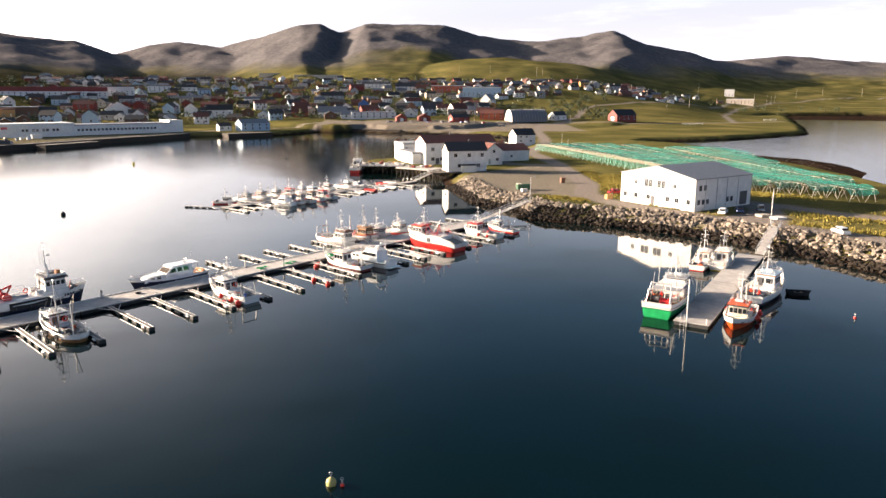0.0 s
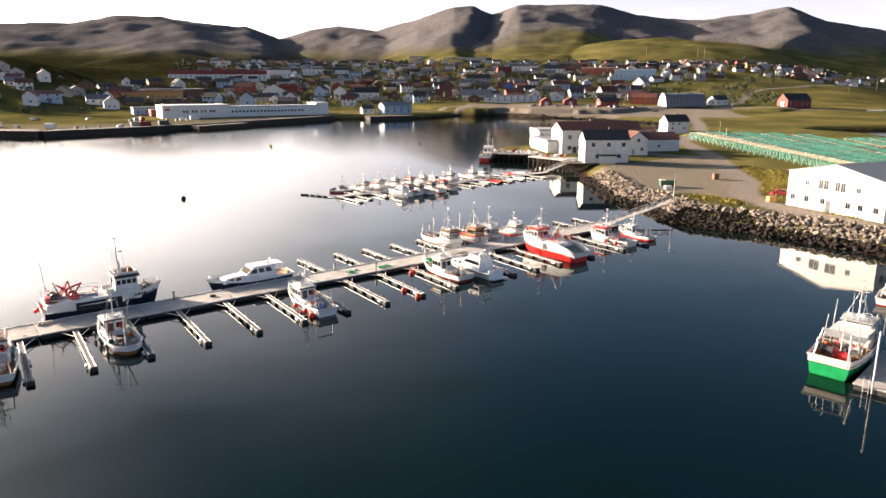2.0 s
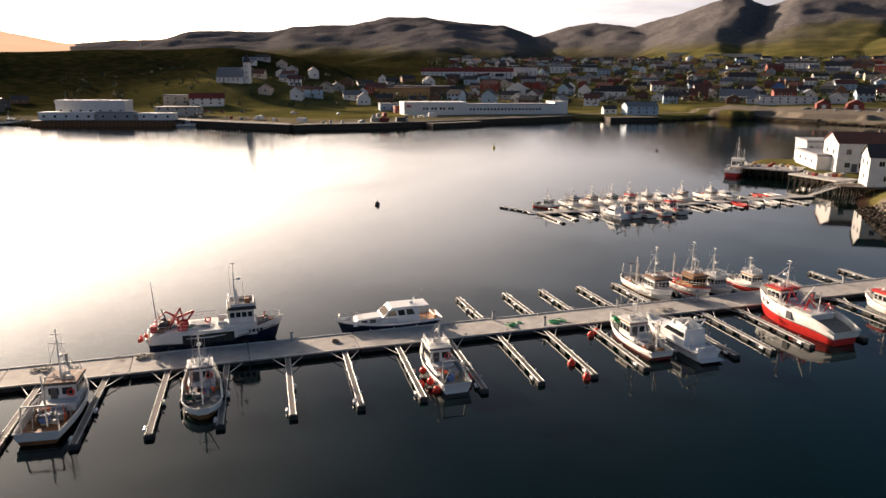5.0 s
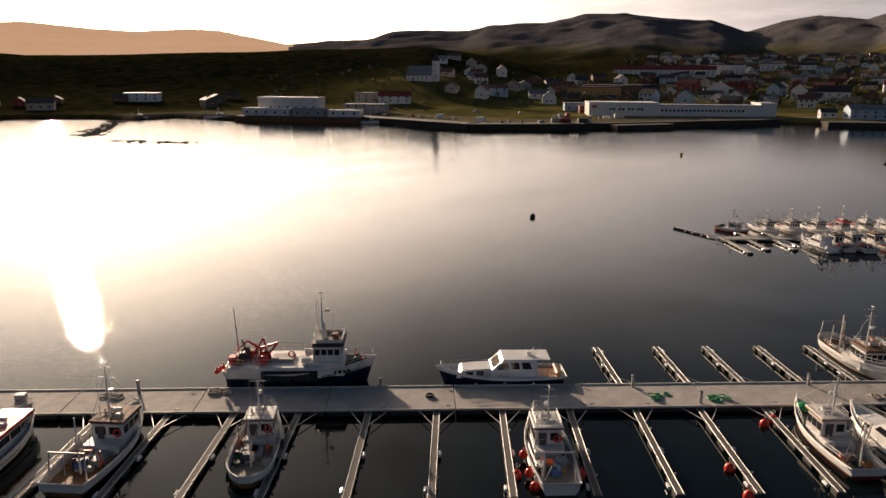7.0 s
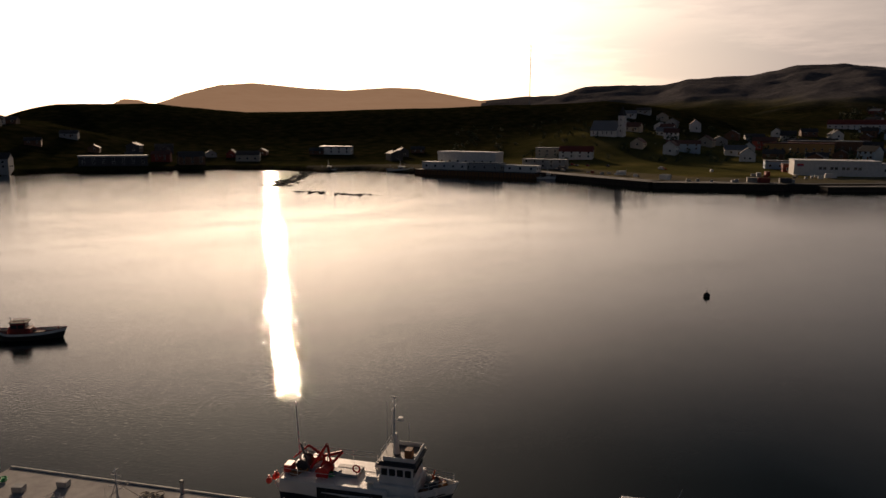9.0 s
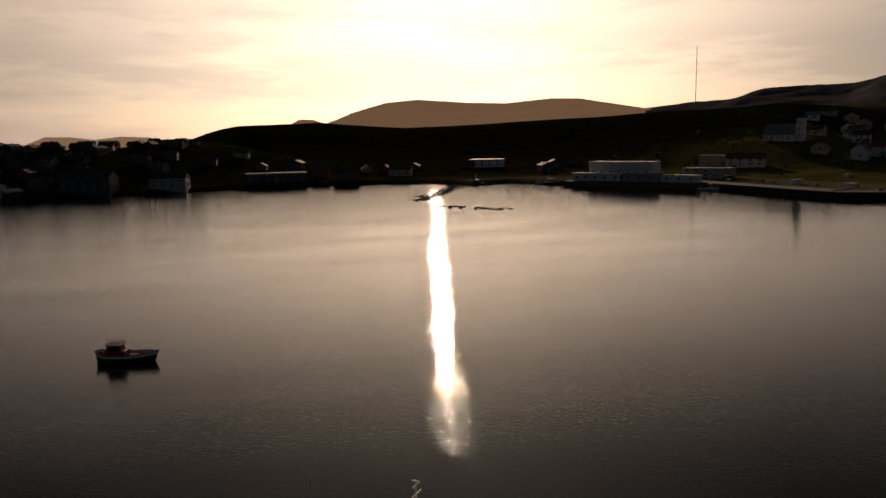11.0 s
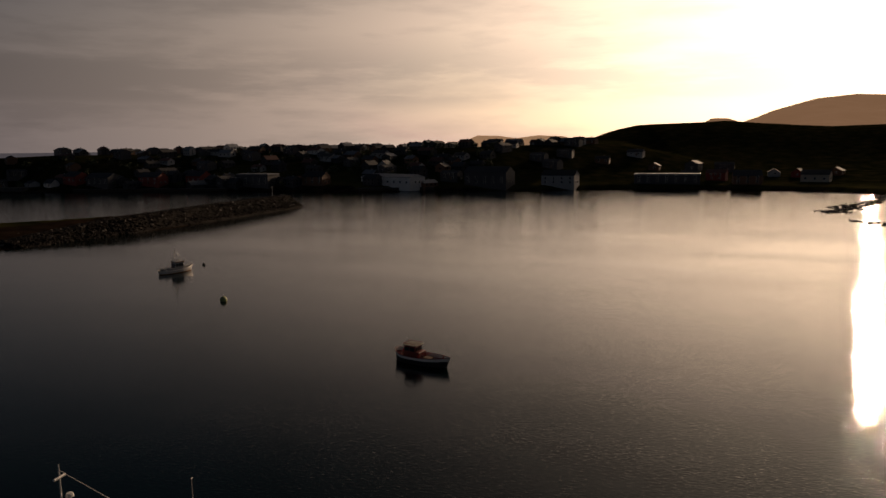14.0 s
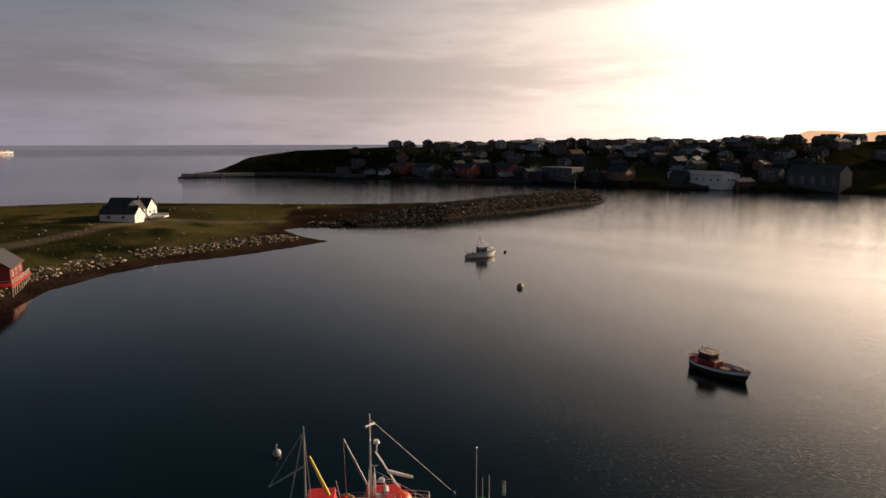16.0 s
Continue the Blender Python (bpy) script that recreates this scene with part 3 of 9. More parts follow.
def build_ground():
    az = np.radians(np.concatenate([np.arange(-42, 162, 0.26), np.arange(162, 318, 3.0)]))
    rr = [6.0]
    while rr[-1] < 4880:
        rr.append(rr[-1] + (8 if rr[-1] < 60 else max(2.6, 0.0105 * rr[-1]) if rr[-1] < 1500 else 24))
    rr = np.array(rr)
    A, R = np.meshgrid(az, rr, indexing="ij")
    x, y = EYE[0] - np.sin(A) * R, EYE[1] + np.cos(A) * R
    z, d = height(x, y)
    g, k, t, w = cover(x, y, z, d)
    na, nr = A.shape
    idx = np.arange(na * nr).reshape(na, nr)
    nxt = np.roll(idx, -1, 0)
    quads = np.stack([idx[:, :-1], nxt[:, :-1], nxt[:, 1:], idx[:, 1:]], -1).reshape(-1, 4)
    me = bpy.data.meshes.new("ground")
    me.vertices.add(na * nr)
    me.vertices.foreach_set("co", np.stack([x, y, z], -1).ravel())
    me.loops.add(quads.size)
    me.loops.foreach_set("vertex_index", quads.ravel()[::-1].copy())
    me.polygons.add(len(quads))
    me.polygons.foreach_set("loop_start", np.arange(0, quads.size, 4))
    me.polygons.foreach_set("use_smooth", np.ones(len(quads), bool))
    me.update(calc_edges=True)
    col = me.color_attributes.new("cover", "FLOAT_COLOR", "POINT")
    col.data.foreach_set("color", np.stack([g, k, t, np.ones_like(g)], -1).ravel())
    moor = me.attributes.new("shaded_heath", "FLOAT", "POINT")
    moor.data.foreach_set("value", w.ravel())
    me.materials.append(ground_material())
    if me.polygons[len(quads) // 2].normal.z < 0:
        me.flip_normals()
    tagged(new("ground", me), "grassy coast with gravel yards, bare rocky hills and weedy shore", "ground", kind="structure")


def water_material():
    m = bpy.data.materials.new("sea_water")
    m.use_nodes = True
    nt = m.node_tree
    p = nt.nodes["Principled BSDF"]
    p.inputs["Base Color"].default_value = (0.0010, 0.0058, 0.0060, 1)
    p.inputs["Roughness"].default_value = 0.018
    p.inputs["IOR"].default_value = 1.333
    geo = nt.nodes.new("ShaderNodeNewGeometry")
    sep = nt.nodes.new("ShaderNodeSeparateXYZ")
    nt.links.new(geo.outputs["Position"], sep.inputs[0])

    def between(axis, a, b, low, high):
        n = nt.nodes.new("ShaderNodeMapRange")
        for k, v in (("From Min", a), ("From Max", b), ("To Min", low), ("To Max", high)):
            n.inputs[k].default_value = v
        nt.links.new(sep.outputs[axis], n.inputs["Value"])
        return n.outputs[0]

    # calm in the marina, a light breeze over the western basin, a low swell at sea
    breeze, gust, swell = between("X", -42, -85, 0.10, 0.75), between("X", -130, -380, 0.0, 0.72), between("Y", -330, -620, 0.0, 1.0)
    lee = between("Y", 215, 330, 1.0, 0.2)          # sheltered under the northern shore

    def times(a, b):
        n = nt.nodes.new("ShaderNodeMath")
        n.operation = "MULTIPLY"
        nt.links.new(a, n.inputs[0])
        nt.links.new(b, n.inputs[1])
        return n.outputs[0]

    def most(a, b):
        n = nt.nodes.new("ShaderNodeMath")
        n.operation = "MAXIMUM"
        nt.links.new(a, n.inputs[0])
        nt.links.new(b, n.inputs[1])
        return n.outputs[0]

    bay = between("X", 105, 165, 0.0, 0.8)          # the open eastern bay is ruffled as well
    rows = nt.nodes.new("ShaderNodeVectorMath")     # wavelets run before a westerly air: long crests from north to south
    rows.operation = "MULTIPLY"
    rows.inputs[1].default_value = (1, 0.3, 1)
    nt.links.new(geo.outputs["Position"], rows.inputs[0])
    chop = nt.nodes.new("ShaderNodeVectorMath")     # the small ones are shorter-crested
    chop.operation = "MULTIPLY"
    chop.inputs[1].default_value = (1, 0.4, 1)
    nt.links.new(geo.outputs["Position"], chop.inputs[0])
    # cat's paws: long uneven streaks where the breeze touches the water
    streak, paws, paw = nt.nodes.new("ShaderNodeVectorMath"), nt.nodes.new("ShaderNodeTexNoise"), nt.nodes.new("ShaderNodeMapRange")
    streak.operation = "MULTIPLY"
    streak.inputs[1].default_value = (0.035, 0.011, 1)
    nt.links.new(geo.outputs["Position"], streak.inputs[0])
    nt.links.new(streak.outputs[0], paws.inputs["Vector"])
    paws.inputs["Scale"].default_value, paws.inputs["Detail"].default_value = 1.0, 4
    for k, v in (("From Min", 0.35), ("From Max", 0.66), ("To Min", 0.5), ("To Max", 1.25)):
        paw.inputs[k].default_value = v
    nt.links.new(paws.outputs["Fac"], paw.inputs["Value"])
    breeze, gust = most(times(times(breeze, lee), paw.outputs[0]), most(bay, between("Y", 190, 330, 0.0, 0.5))), most(times(gust, lee), between("Y", -110, -190, 0.0, 0.85))
    last = None
    for scale, strength, dist, driven in ((0.05, 0.10, 0.35, None), (0.6, 0.05, 0.05, None), (3.4, 0.0, 0.022, breeze), (0.8, 0.0, 0.14, gust), (4.5, 0.0, 0.075, breeze), (0.22, 0.0, 2.2, swell), (1.1, 0.0, 0.42, swell)):
        n = nt.nodes.new("ShaderNodeTexNoise")
        n.inputs["Scale"].default_value, n.inputs["Detail"].default_value = scale, 3
        nt.links.new(rows.outputs[0] if scale < 1 and driven else chop.outputs[0] if driven else geo.outputs["Position"], n.inputs["Vector"])
        b = nt.nodes.new("ShaderNodeBump")
        b.inputs["Strength"].default_value, b.inputs["Distance"].default_value = strength, dist
        if driven:
            nt.links.new(driven, b.inputs["Strength"])
        tall = n.outputs["Fac"]
        if scale == 4.5:                           # scattered single wavelets
            peak = nt.nodes.new("ShaderNodeMath")
            peak.operation = "POWER"
            peak.inputs[1].default_value = 6.0
            nt.links.new(tall, peak.inputs[0])
            tall = peak.outputs[0]
        nt.links.new(tall, b.inputs["Height"])
        if last:
            nt.links.new(last.outputs[0], b.inputs["Normal"])
        last = b
    nt.links.new(last.outputs[0], p.inputs["Normal"])
    return m


def build_water():
    bm = bmesh.new()
    bmesh.ops.create_circle(bm, cap_ends=True, radius=4900, segments=160, matrix=Matrix.Translation((0, 50, 0)))
    tagged(part("water", bm, water_material()), "calm dark harbour water mirroring the sky", "water", kind="structure")


def sea_distance():
    """An upright glowing band for the open sea beyond the sheet of water, up to the true horizon."""
    bm = bmesh.new()
    low, high = [], []
    for k in range(41):
        a = radians(96 + 2.6 * k)
        x, y = -math.sin(a) * 4885, 50 + math.cos(a) * 4885
        low.append(bm.verts.new((x, y, -1)))
        high.append(bm.verts.new((x, y, 28.6)))
    for k in range(40):
        bm.faces.new((low[k], low[k + 1], high[k + 1], high[k]))
    m = bpy.data.materials.new("glowing_distant_sea")
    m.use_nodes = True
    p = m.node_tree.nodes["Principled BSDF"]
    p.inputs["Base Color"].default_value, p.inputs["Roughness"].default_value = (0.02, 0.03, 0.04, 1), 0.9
    # emission stands in for the sky light that the far sea would mirror
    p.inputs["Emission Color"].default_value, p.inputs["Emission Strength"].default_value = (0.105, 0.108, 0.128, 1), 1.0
    tagged(part("backdrop_sea", bm, m), "open grey-blue sea reaching to the horizon", "sea", kind="structure")


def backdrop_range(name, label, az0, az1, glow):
    """Far hills behind the western shore; the evening haze is put in as emission."""
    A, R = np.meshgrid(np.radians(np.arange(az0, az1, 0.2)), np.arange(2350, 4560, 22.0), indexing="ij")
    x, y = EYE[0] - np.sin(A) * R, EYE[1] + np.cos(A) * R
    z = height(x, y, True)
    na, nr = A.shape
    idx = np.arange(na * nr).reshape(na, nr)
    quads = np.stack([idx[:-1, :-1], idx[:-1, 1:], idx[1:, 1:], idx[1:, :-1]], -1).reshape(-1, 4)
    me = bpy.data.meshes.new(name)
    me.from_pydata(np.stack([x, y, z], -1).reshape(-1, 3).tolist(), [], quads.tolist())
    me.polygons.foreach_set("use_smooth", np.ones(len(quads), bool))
    m = mat("hazed_hill_rock", (0.11, 0.104, 0.104), 0.95, vary=0.3, grain=0.004, fine=0.02, bump=0.0, spec=0.0)
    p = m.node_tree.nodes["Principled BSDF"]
    # even warm emission stands in for the hazy air before the hills
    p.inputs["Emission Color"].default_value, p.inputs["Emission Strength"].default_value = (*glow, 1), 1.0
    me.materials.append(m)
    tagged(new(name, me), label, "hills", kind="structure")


build_ground()
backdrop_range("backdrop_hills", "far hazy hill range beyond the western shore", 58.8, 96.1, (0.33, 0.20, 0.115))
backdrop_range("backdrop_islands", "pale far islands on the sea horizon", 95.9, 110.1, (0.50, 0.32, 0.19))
build_water()
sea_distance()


def ground_z(x, y):
    return float(height(np.array([x]), np.array([y]))[0][0])


# ---- floating piers ----
def finger_template(top_mat):
    """Narrow walkway finger, root at the origin, running 14.4 m along -y."""
    top = thing("finger_pontoon", "narrow grey steel finger pontoon on dark floats beside the pier", "pontoon", "fingers of the long pier")
    bm = bmesh.new()
    box(bm, 0, -6.9, 0.42, 0.46, 13.6, 0.07, bevel=0.015)
    part("walkway", bm, top_mat, top)
    for x in (-0.27, 0.27):
        bm = bmesh.new()
        box(bm, x, -6.9, 0.36, 0.07, 13.8, 0.16, bevel=0.02)
        part("side_beam", bm, STEEL, top, "galvanised side beam")
    for k in range(4):
        bm = bmesh.new()
        box(bm, 0, -3.4 - 2.8 * k, -0.25, 0.58, 1.5, 0.6, bevel=0.06)
        part("float", bm, FLOATER, top, "dark plastic float")
    bm = bmesh.new()
    box(bm, 0, -13.4, -0.3, 0.85, 1.1, 0.78, bevel=0.12)
    part("end_float", bm, [FLOATER], top, "dark end float")
    for s in (-1, 1):
        bm = bmesh.new()
        rod(bm, (s * 0.36, -2.4, 0.48), (s * 1.6, -0.05, 0.48), 0.05)
        part("brace", bm, STEEL, top, "diagonal steel brace")
    for k in range(3):
        bm = bmesh.new()
        rod(bm, (0.36, -4.0 - 3.6 * k, 0.5), (0.36, -4.0 - 3.6 * k, 0.72), 0.06)
        rod(bm, (0.24, -4.0 - 3.6 * k, 0.68), (0.48, -4.0 - 3.6 * k, 0.68), 0.035)
        part("mooring_cleat", bm, STEEL, top)
    for y, x in ((-7.2, 0.45), (-12.4, -0.5)):
        bm = bmesh.new()
        rod(bm, (x, y - 0.3, 0.3), (x, y + 0.3, 0.3), 0.15, seg=8)
        part("fender", bm, GELCOAT, top, "white plastic fender")
    return top


def power_post(m, group):
    top = thing("power_pedestal", "grey steel power pedestal standing on the pier", "pedestal", group, m)
    bm = bmesh.new()
    box(bm, 0, 0, 0, 0.26, 0.26, 1.1, bevel=0.03)
    part("cabinet", bm, GREY, top)
    bm = bmesh.new()
    box(bm, 0, 0, 1.1, 0.32, 0.32, 0.14, bevel=0.03)
    part("cap", bm, DARKGREY, top)
    return top


def long_pier():
    pier = thing("floating_pier", "long weathered wooden-decked floating pier on dark floats", "pier", m=pose(0, 0, 0))
    s, k = 2.3, 0
    rng = random.Random(4)
    while s < 133:
        length = 12.1 if s + 12.1 < 134 else 134 - s
        c = along(s + length / 2, 102.35)
        bm = bmesh.new()
        box(bm, 0, 0, 0.48, length - 0.06, 5.0, 0.14, bevel=0.02)
        deck = part("deck_section", bm, PLANK, pier)
        deck.matrix_basis = pose(c.x, c.y, 0, 0, 0, PIER_ANGLE)
        bm = bmesh.new()
        box(bm, 0, 0, -0.45, length - 0.2, 4.7, 0.93, bevel=0.04)
        part("float", bm, FLOATER, pier, "dark concrete float").matrix_basis = pose(c.x, c.y, 0, 0, 0, PIER_ANGLE)
        for side in (-1, 1):
            e = along(s + length / 2, 102.35 + side * 2.48)
            bm = bmesh.new()
            box(bm, 0, 0, 0.6, length - 0.1, 0.2, 0.13, bevel=0.03)
            part("edge_beam", bm, EDGE, pier, "white-painted timber edge beam").matrix_basis = pose(e.x, e.y, 0, 0, 0, PIER_ANGLE)
        s += 12.1
    return pier


long_pier()
finger = finger_template(DARKPLANK)
SOUTH = [8.4, 18.3, 24.4, 30.3, 36.2, 42.6, 48.9, 55.0, 61.3, 67.5, 73.6, 79.8, 91.5, 96.5, 102.0, 110.0, 118.5, 125.3]
NORTH = [67.6, 74.6, 80.3, 86.4, 92.3, 98.8, 107.6, 118.4, 126.2, 132.2]
first = along(SOUTH[0], 99.8)
finger.matrix_basis = pose(first.x, first.y, 0, 0, 0, PIER_ANGLE - 3.2)
for s in SOUTH[1:]:
    p = along(s, 99.8)
    copy_thing(finger, pose(p.x, p.y, 0, 0, 0, PIER_ANGLE - 3.2))
for s in NORTH:
    p = along(s, 104.9)
    f = copy_thing(finger, pose(p.x, p.y, 0, 0, 0, PIER_ANGLE + 180))
    f.scale = (1, 0.74 if s < 100 else 0.5, 1)
for s, n in ((1.5, 104.3), (20, 104.3), (43.5, 104.2), (68.6, 104.3), (74.0, 100.6), (86.5, 104.3), (99, 104.3), (113, 104.3), (125, 104.3)):
    p = along(s, n, 0.62)
    power_post(pose(p.x, p.y, p.z, 0, 0, PIER_ANGLE), "pedestals on the long pier")


def gangway(name, label, a, b, width=1.5):
    """A truss gangway with railings from a (low) to b (high)."""
    a, b = Vector(a), Vector(b)
    run = b - a
    top = thing(name, label, "gangway", m=Matrix.Translation(a) @ pose(0, 0, 0, 0, 0, math.degrees(math.atan2(run.y, run.x))))
    length, rise = math.hypot(run.x, run.y), run.z
    at = lambda f, y, h: (length * f, y, rise * f + h)
    bm = bmesh.new()
    v = [bm.verts.new(at(f, y, h)) for h in (0, 0.12) for f, y in ((0, -width / 2), (1, -width / 2), (1, width / 2), (0, width / 2))]
    for q in ((3, 2, 1, 0), (4, 5, 6, 7), (0, 1, 5, 4), (1, 2, 6, 5), (2, 3, 7, 6), (3, 0, 4, 7)):
        bm.faces.new([v[i] for i in q])
    part("walkway", bm, PLANK, top)
    n = max(4, int(length / 1.6))
    for side in (-1, 1):
        bm = bmesh.new()
        y = side * width / 2
        rod(bm, at(0, y, 1.1), at(1, y, 1.1), 0.06)
        rod(bm, at(0, y, 0.6), at(1, y, 0.6), 0.035)
        for k in range(n + 1):
            rod(bm, at(k / n, y, 0), at(k / n, y, 1.1), 0.04)
            if k < n:
                rod(bm, at(k / n, y, 0 if k % 2 else 1.1), at((k + 1) / n, y, 1.1 if k % 2 else 0), 0.03)
        part("railing", bm, STEEL, top, "galvanised truss railing")
    return top


gangway("gangway", "galvanised truss gangway from the long pier to the rocks", (*along(132.5, 102.0)[:2], 0.62), (23.2, 183.6, 3.4))
gangway("gangway", "long galvanised truss gangway from the short pier to the road", (61.0, 131.0, 0.62), (71.5, 147.0, 3.6), 1.7)
gangway("gangway", "steep truss gangway from the far pier to the timber quay", (-10.2, 253.0, 0.5), (-1.5, 264.5, 3.2), 1.4)

# the short pier by the road
CU = Vector((0.53, 0.85)).normalized()
C_ANGLE = math.degrees(math.atan2(CU.y, CU.x))
CN = Vector((-CU.y, CU.x))


def by_short(s, n, z=0.0):
    """Along the short pier from its outer end, and to its left."""
    p = Vector((33.2, 89.2)) + CU * s + CN * n
    return Vector((p.x, p.y, z))


def short_pier():
    pier = thing("floating_pier", "short grey wooden-decked floating pier with a steel ladder", "pier", m=pose(0, 0, 0))
    for k in range(4):
        c = by_short(6.1 + 12.2 * k, 0)
        bm = bmesh.new()
        box(bm, 0, 0, 0.5, 12.1, 4.6, 0.14, bevel=0.02)
        part("deck_section", bm, PLANK, pier).matrix_basis = pose(c.x, c.y, 0, 0, 0, C_ANGLE)
        bm = bmesh.new()
        box(bm, 0, 0, -0.45, 12.0, 4.4, 0.95, bevel=0.04)
        part("float", bm, FLOATER, pier, "dark rusty float").matrix_basis = pose(c.x, c.y, 0, 0, 0, C_ANGLE)
    for s, n in ((0.15, 0.6), (0.4, -1.9), (12, 2.1), (24, 2.1), (36, 2.1)):
        c = by_short(s, n)
        bm = bmesh.new()
        rod(bm, (0, 0, -1), (0, 0, 6.5 if (s < 1 and n > 0) else 1.3), 0.09)
        part("mooring_post", bm, WHITE if s < 1 else STEEL, pier, "tall white mooring post" if s < 1 and n > 0 else "").matrix_basis = pose(c.x, c.y, 0)
    bm = bmesh.new()
    for y in (-0.25, 0.25):
        rod(bm, (0, y, -0.3), (0, y, 1.7), 0.035)
    for k in range(6):
        rod(bm, (0, -0.25, -0.1 + 0.3 * k), (0, 0.25, -0.1 + 0.3 * k), 0.025)
    c = by_short(-0.1, 1.1)
    part("ladder", bm, STEEL, pier).matrix_basis = pose(c.x, c.y, 0, 0, 0, C_ANGLE)


short_pier()

# the far pier with small boats
BU = Vector((0.63, 0.777)).normalized()
B_ANGLE = math.degrees(math.atan2(BU.y, BU.x))
BN = Vector((-BU.y, BU.x))


def by_far(s, n, z=0.0):
    p = Vector((-60.5, 190.5)) + BU * s + BN * n
    return Vector((p.x, p.y, z))


def far_pier():
    pier = thing("floating_pier", "low grey floating pier full of small boats", "pier", m=pose(0, 0, 0))
    for k in range(7):
        c = by_far(5.8 + 11.5 * k, 0)
        bm = bmesh.new()
        box(bm, 0, 0, 0.32, 11.4, 2.6, 0.14, bevel=0.02)
        part("deck_section", bm, PLANK, pier).matrix_basis = pose(c.x, c.y, 0, 0, 0, B_ANGLE)
        bm = bmesh.new()
        box(bm, 0, 0, -0.4, 11.2, 2.4, 0.72, bevel=0.04)
        part("float", bm, FLOATER, pier).matrix_basis = pose(c.x, c.y, 0, 0, 0, B_ANGLE)
    pale = None
    for s, n, turn, scale in ([(0.6, -1.3, 0, 0.7), (-0.2, 1.3, 205, 0.75)]
                              + [(5 + 5.0 * k, -1.3, 0, 0.55) for k in range(14)] + [(6 + 5.6 * k, 1.3, 180, 0.5) for k in range(12)]):
        c = by_far(s, n)
        m = pose(c.x, c.y, -0.12, 0, 0, B_ANGLE + turn)
        if pale is None:
            pale = f = finger_template(PALEWOOD)
            f.matrix_basis = m
        else:
            f = copy_thing(pale, m)
        f.scale = (1.25, scale, 1)
        f["group"], f["label"] = "fingers of the far pier", "narrow pale finger pontoon on dark floats beside the far pier"


far_pier()


# slim posts at the pier's outer end
for s, n, h in ((3.4, 101.6, 5.3), (3.0, 102.2, 2.5), (2.7, 102.8, 2.5)):
    p = along(s, n, 0.62)
    bm = bmesh.new()
    rod(bm, (0, 0, 0), (0, 0, h), 0.05, 0.035, 6)
    rod(bm, (0, 0, 0), (0, 0, 0.06), 0.14, seg=8)
    if h > 4:
        rod(bm, (-0.1, 0, h), (0.1, 0, h), 0.06, seg=6)
    tagged(part("pier_post", bm, STEEL), "slim steel post on the pier's outer end", "post", "posts at the pier's end").matrix_basis = pose(p.x, p.y, p.z)


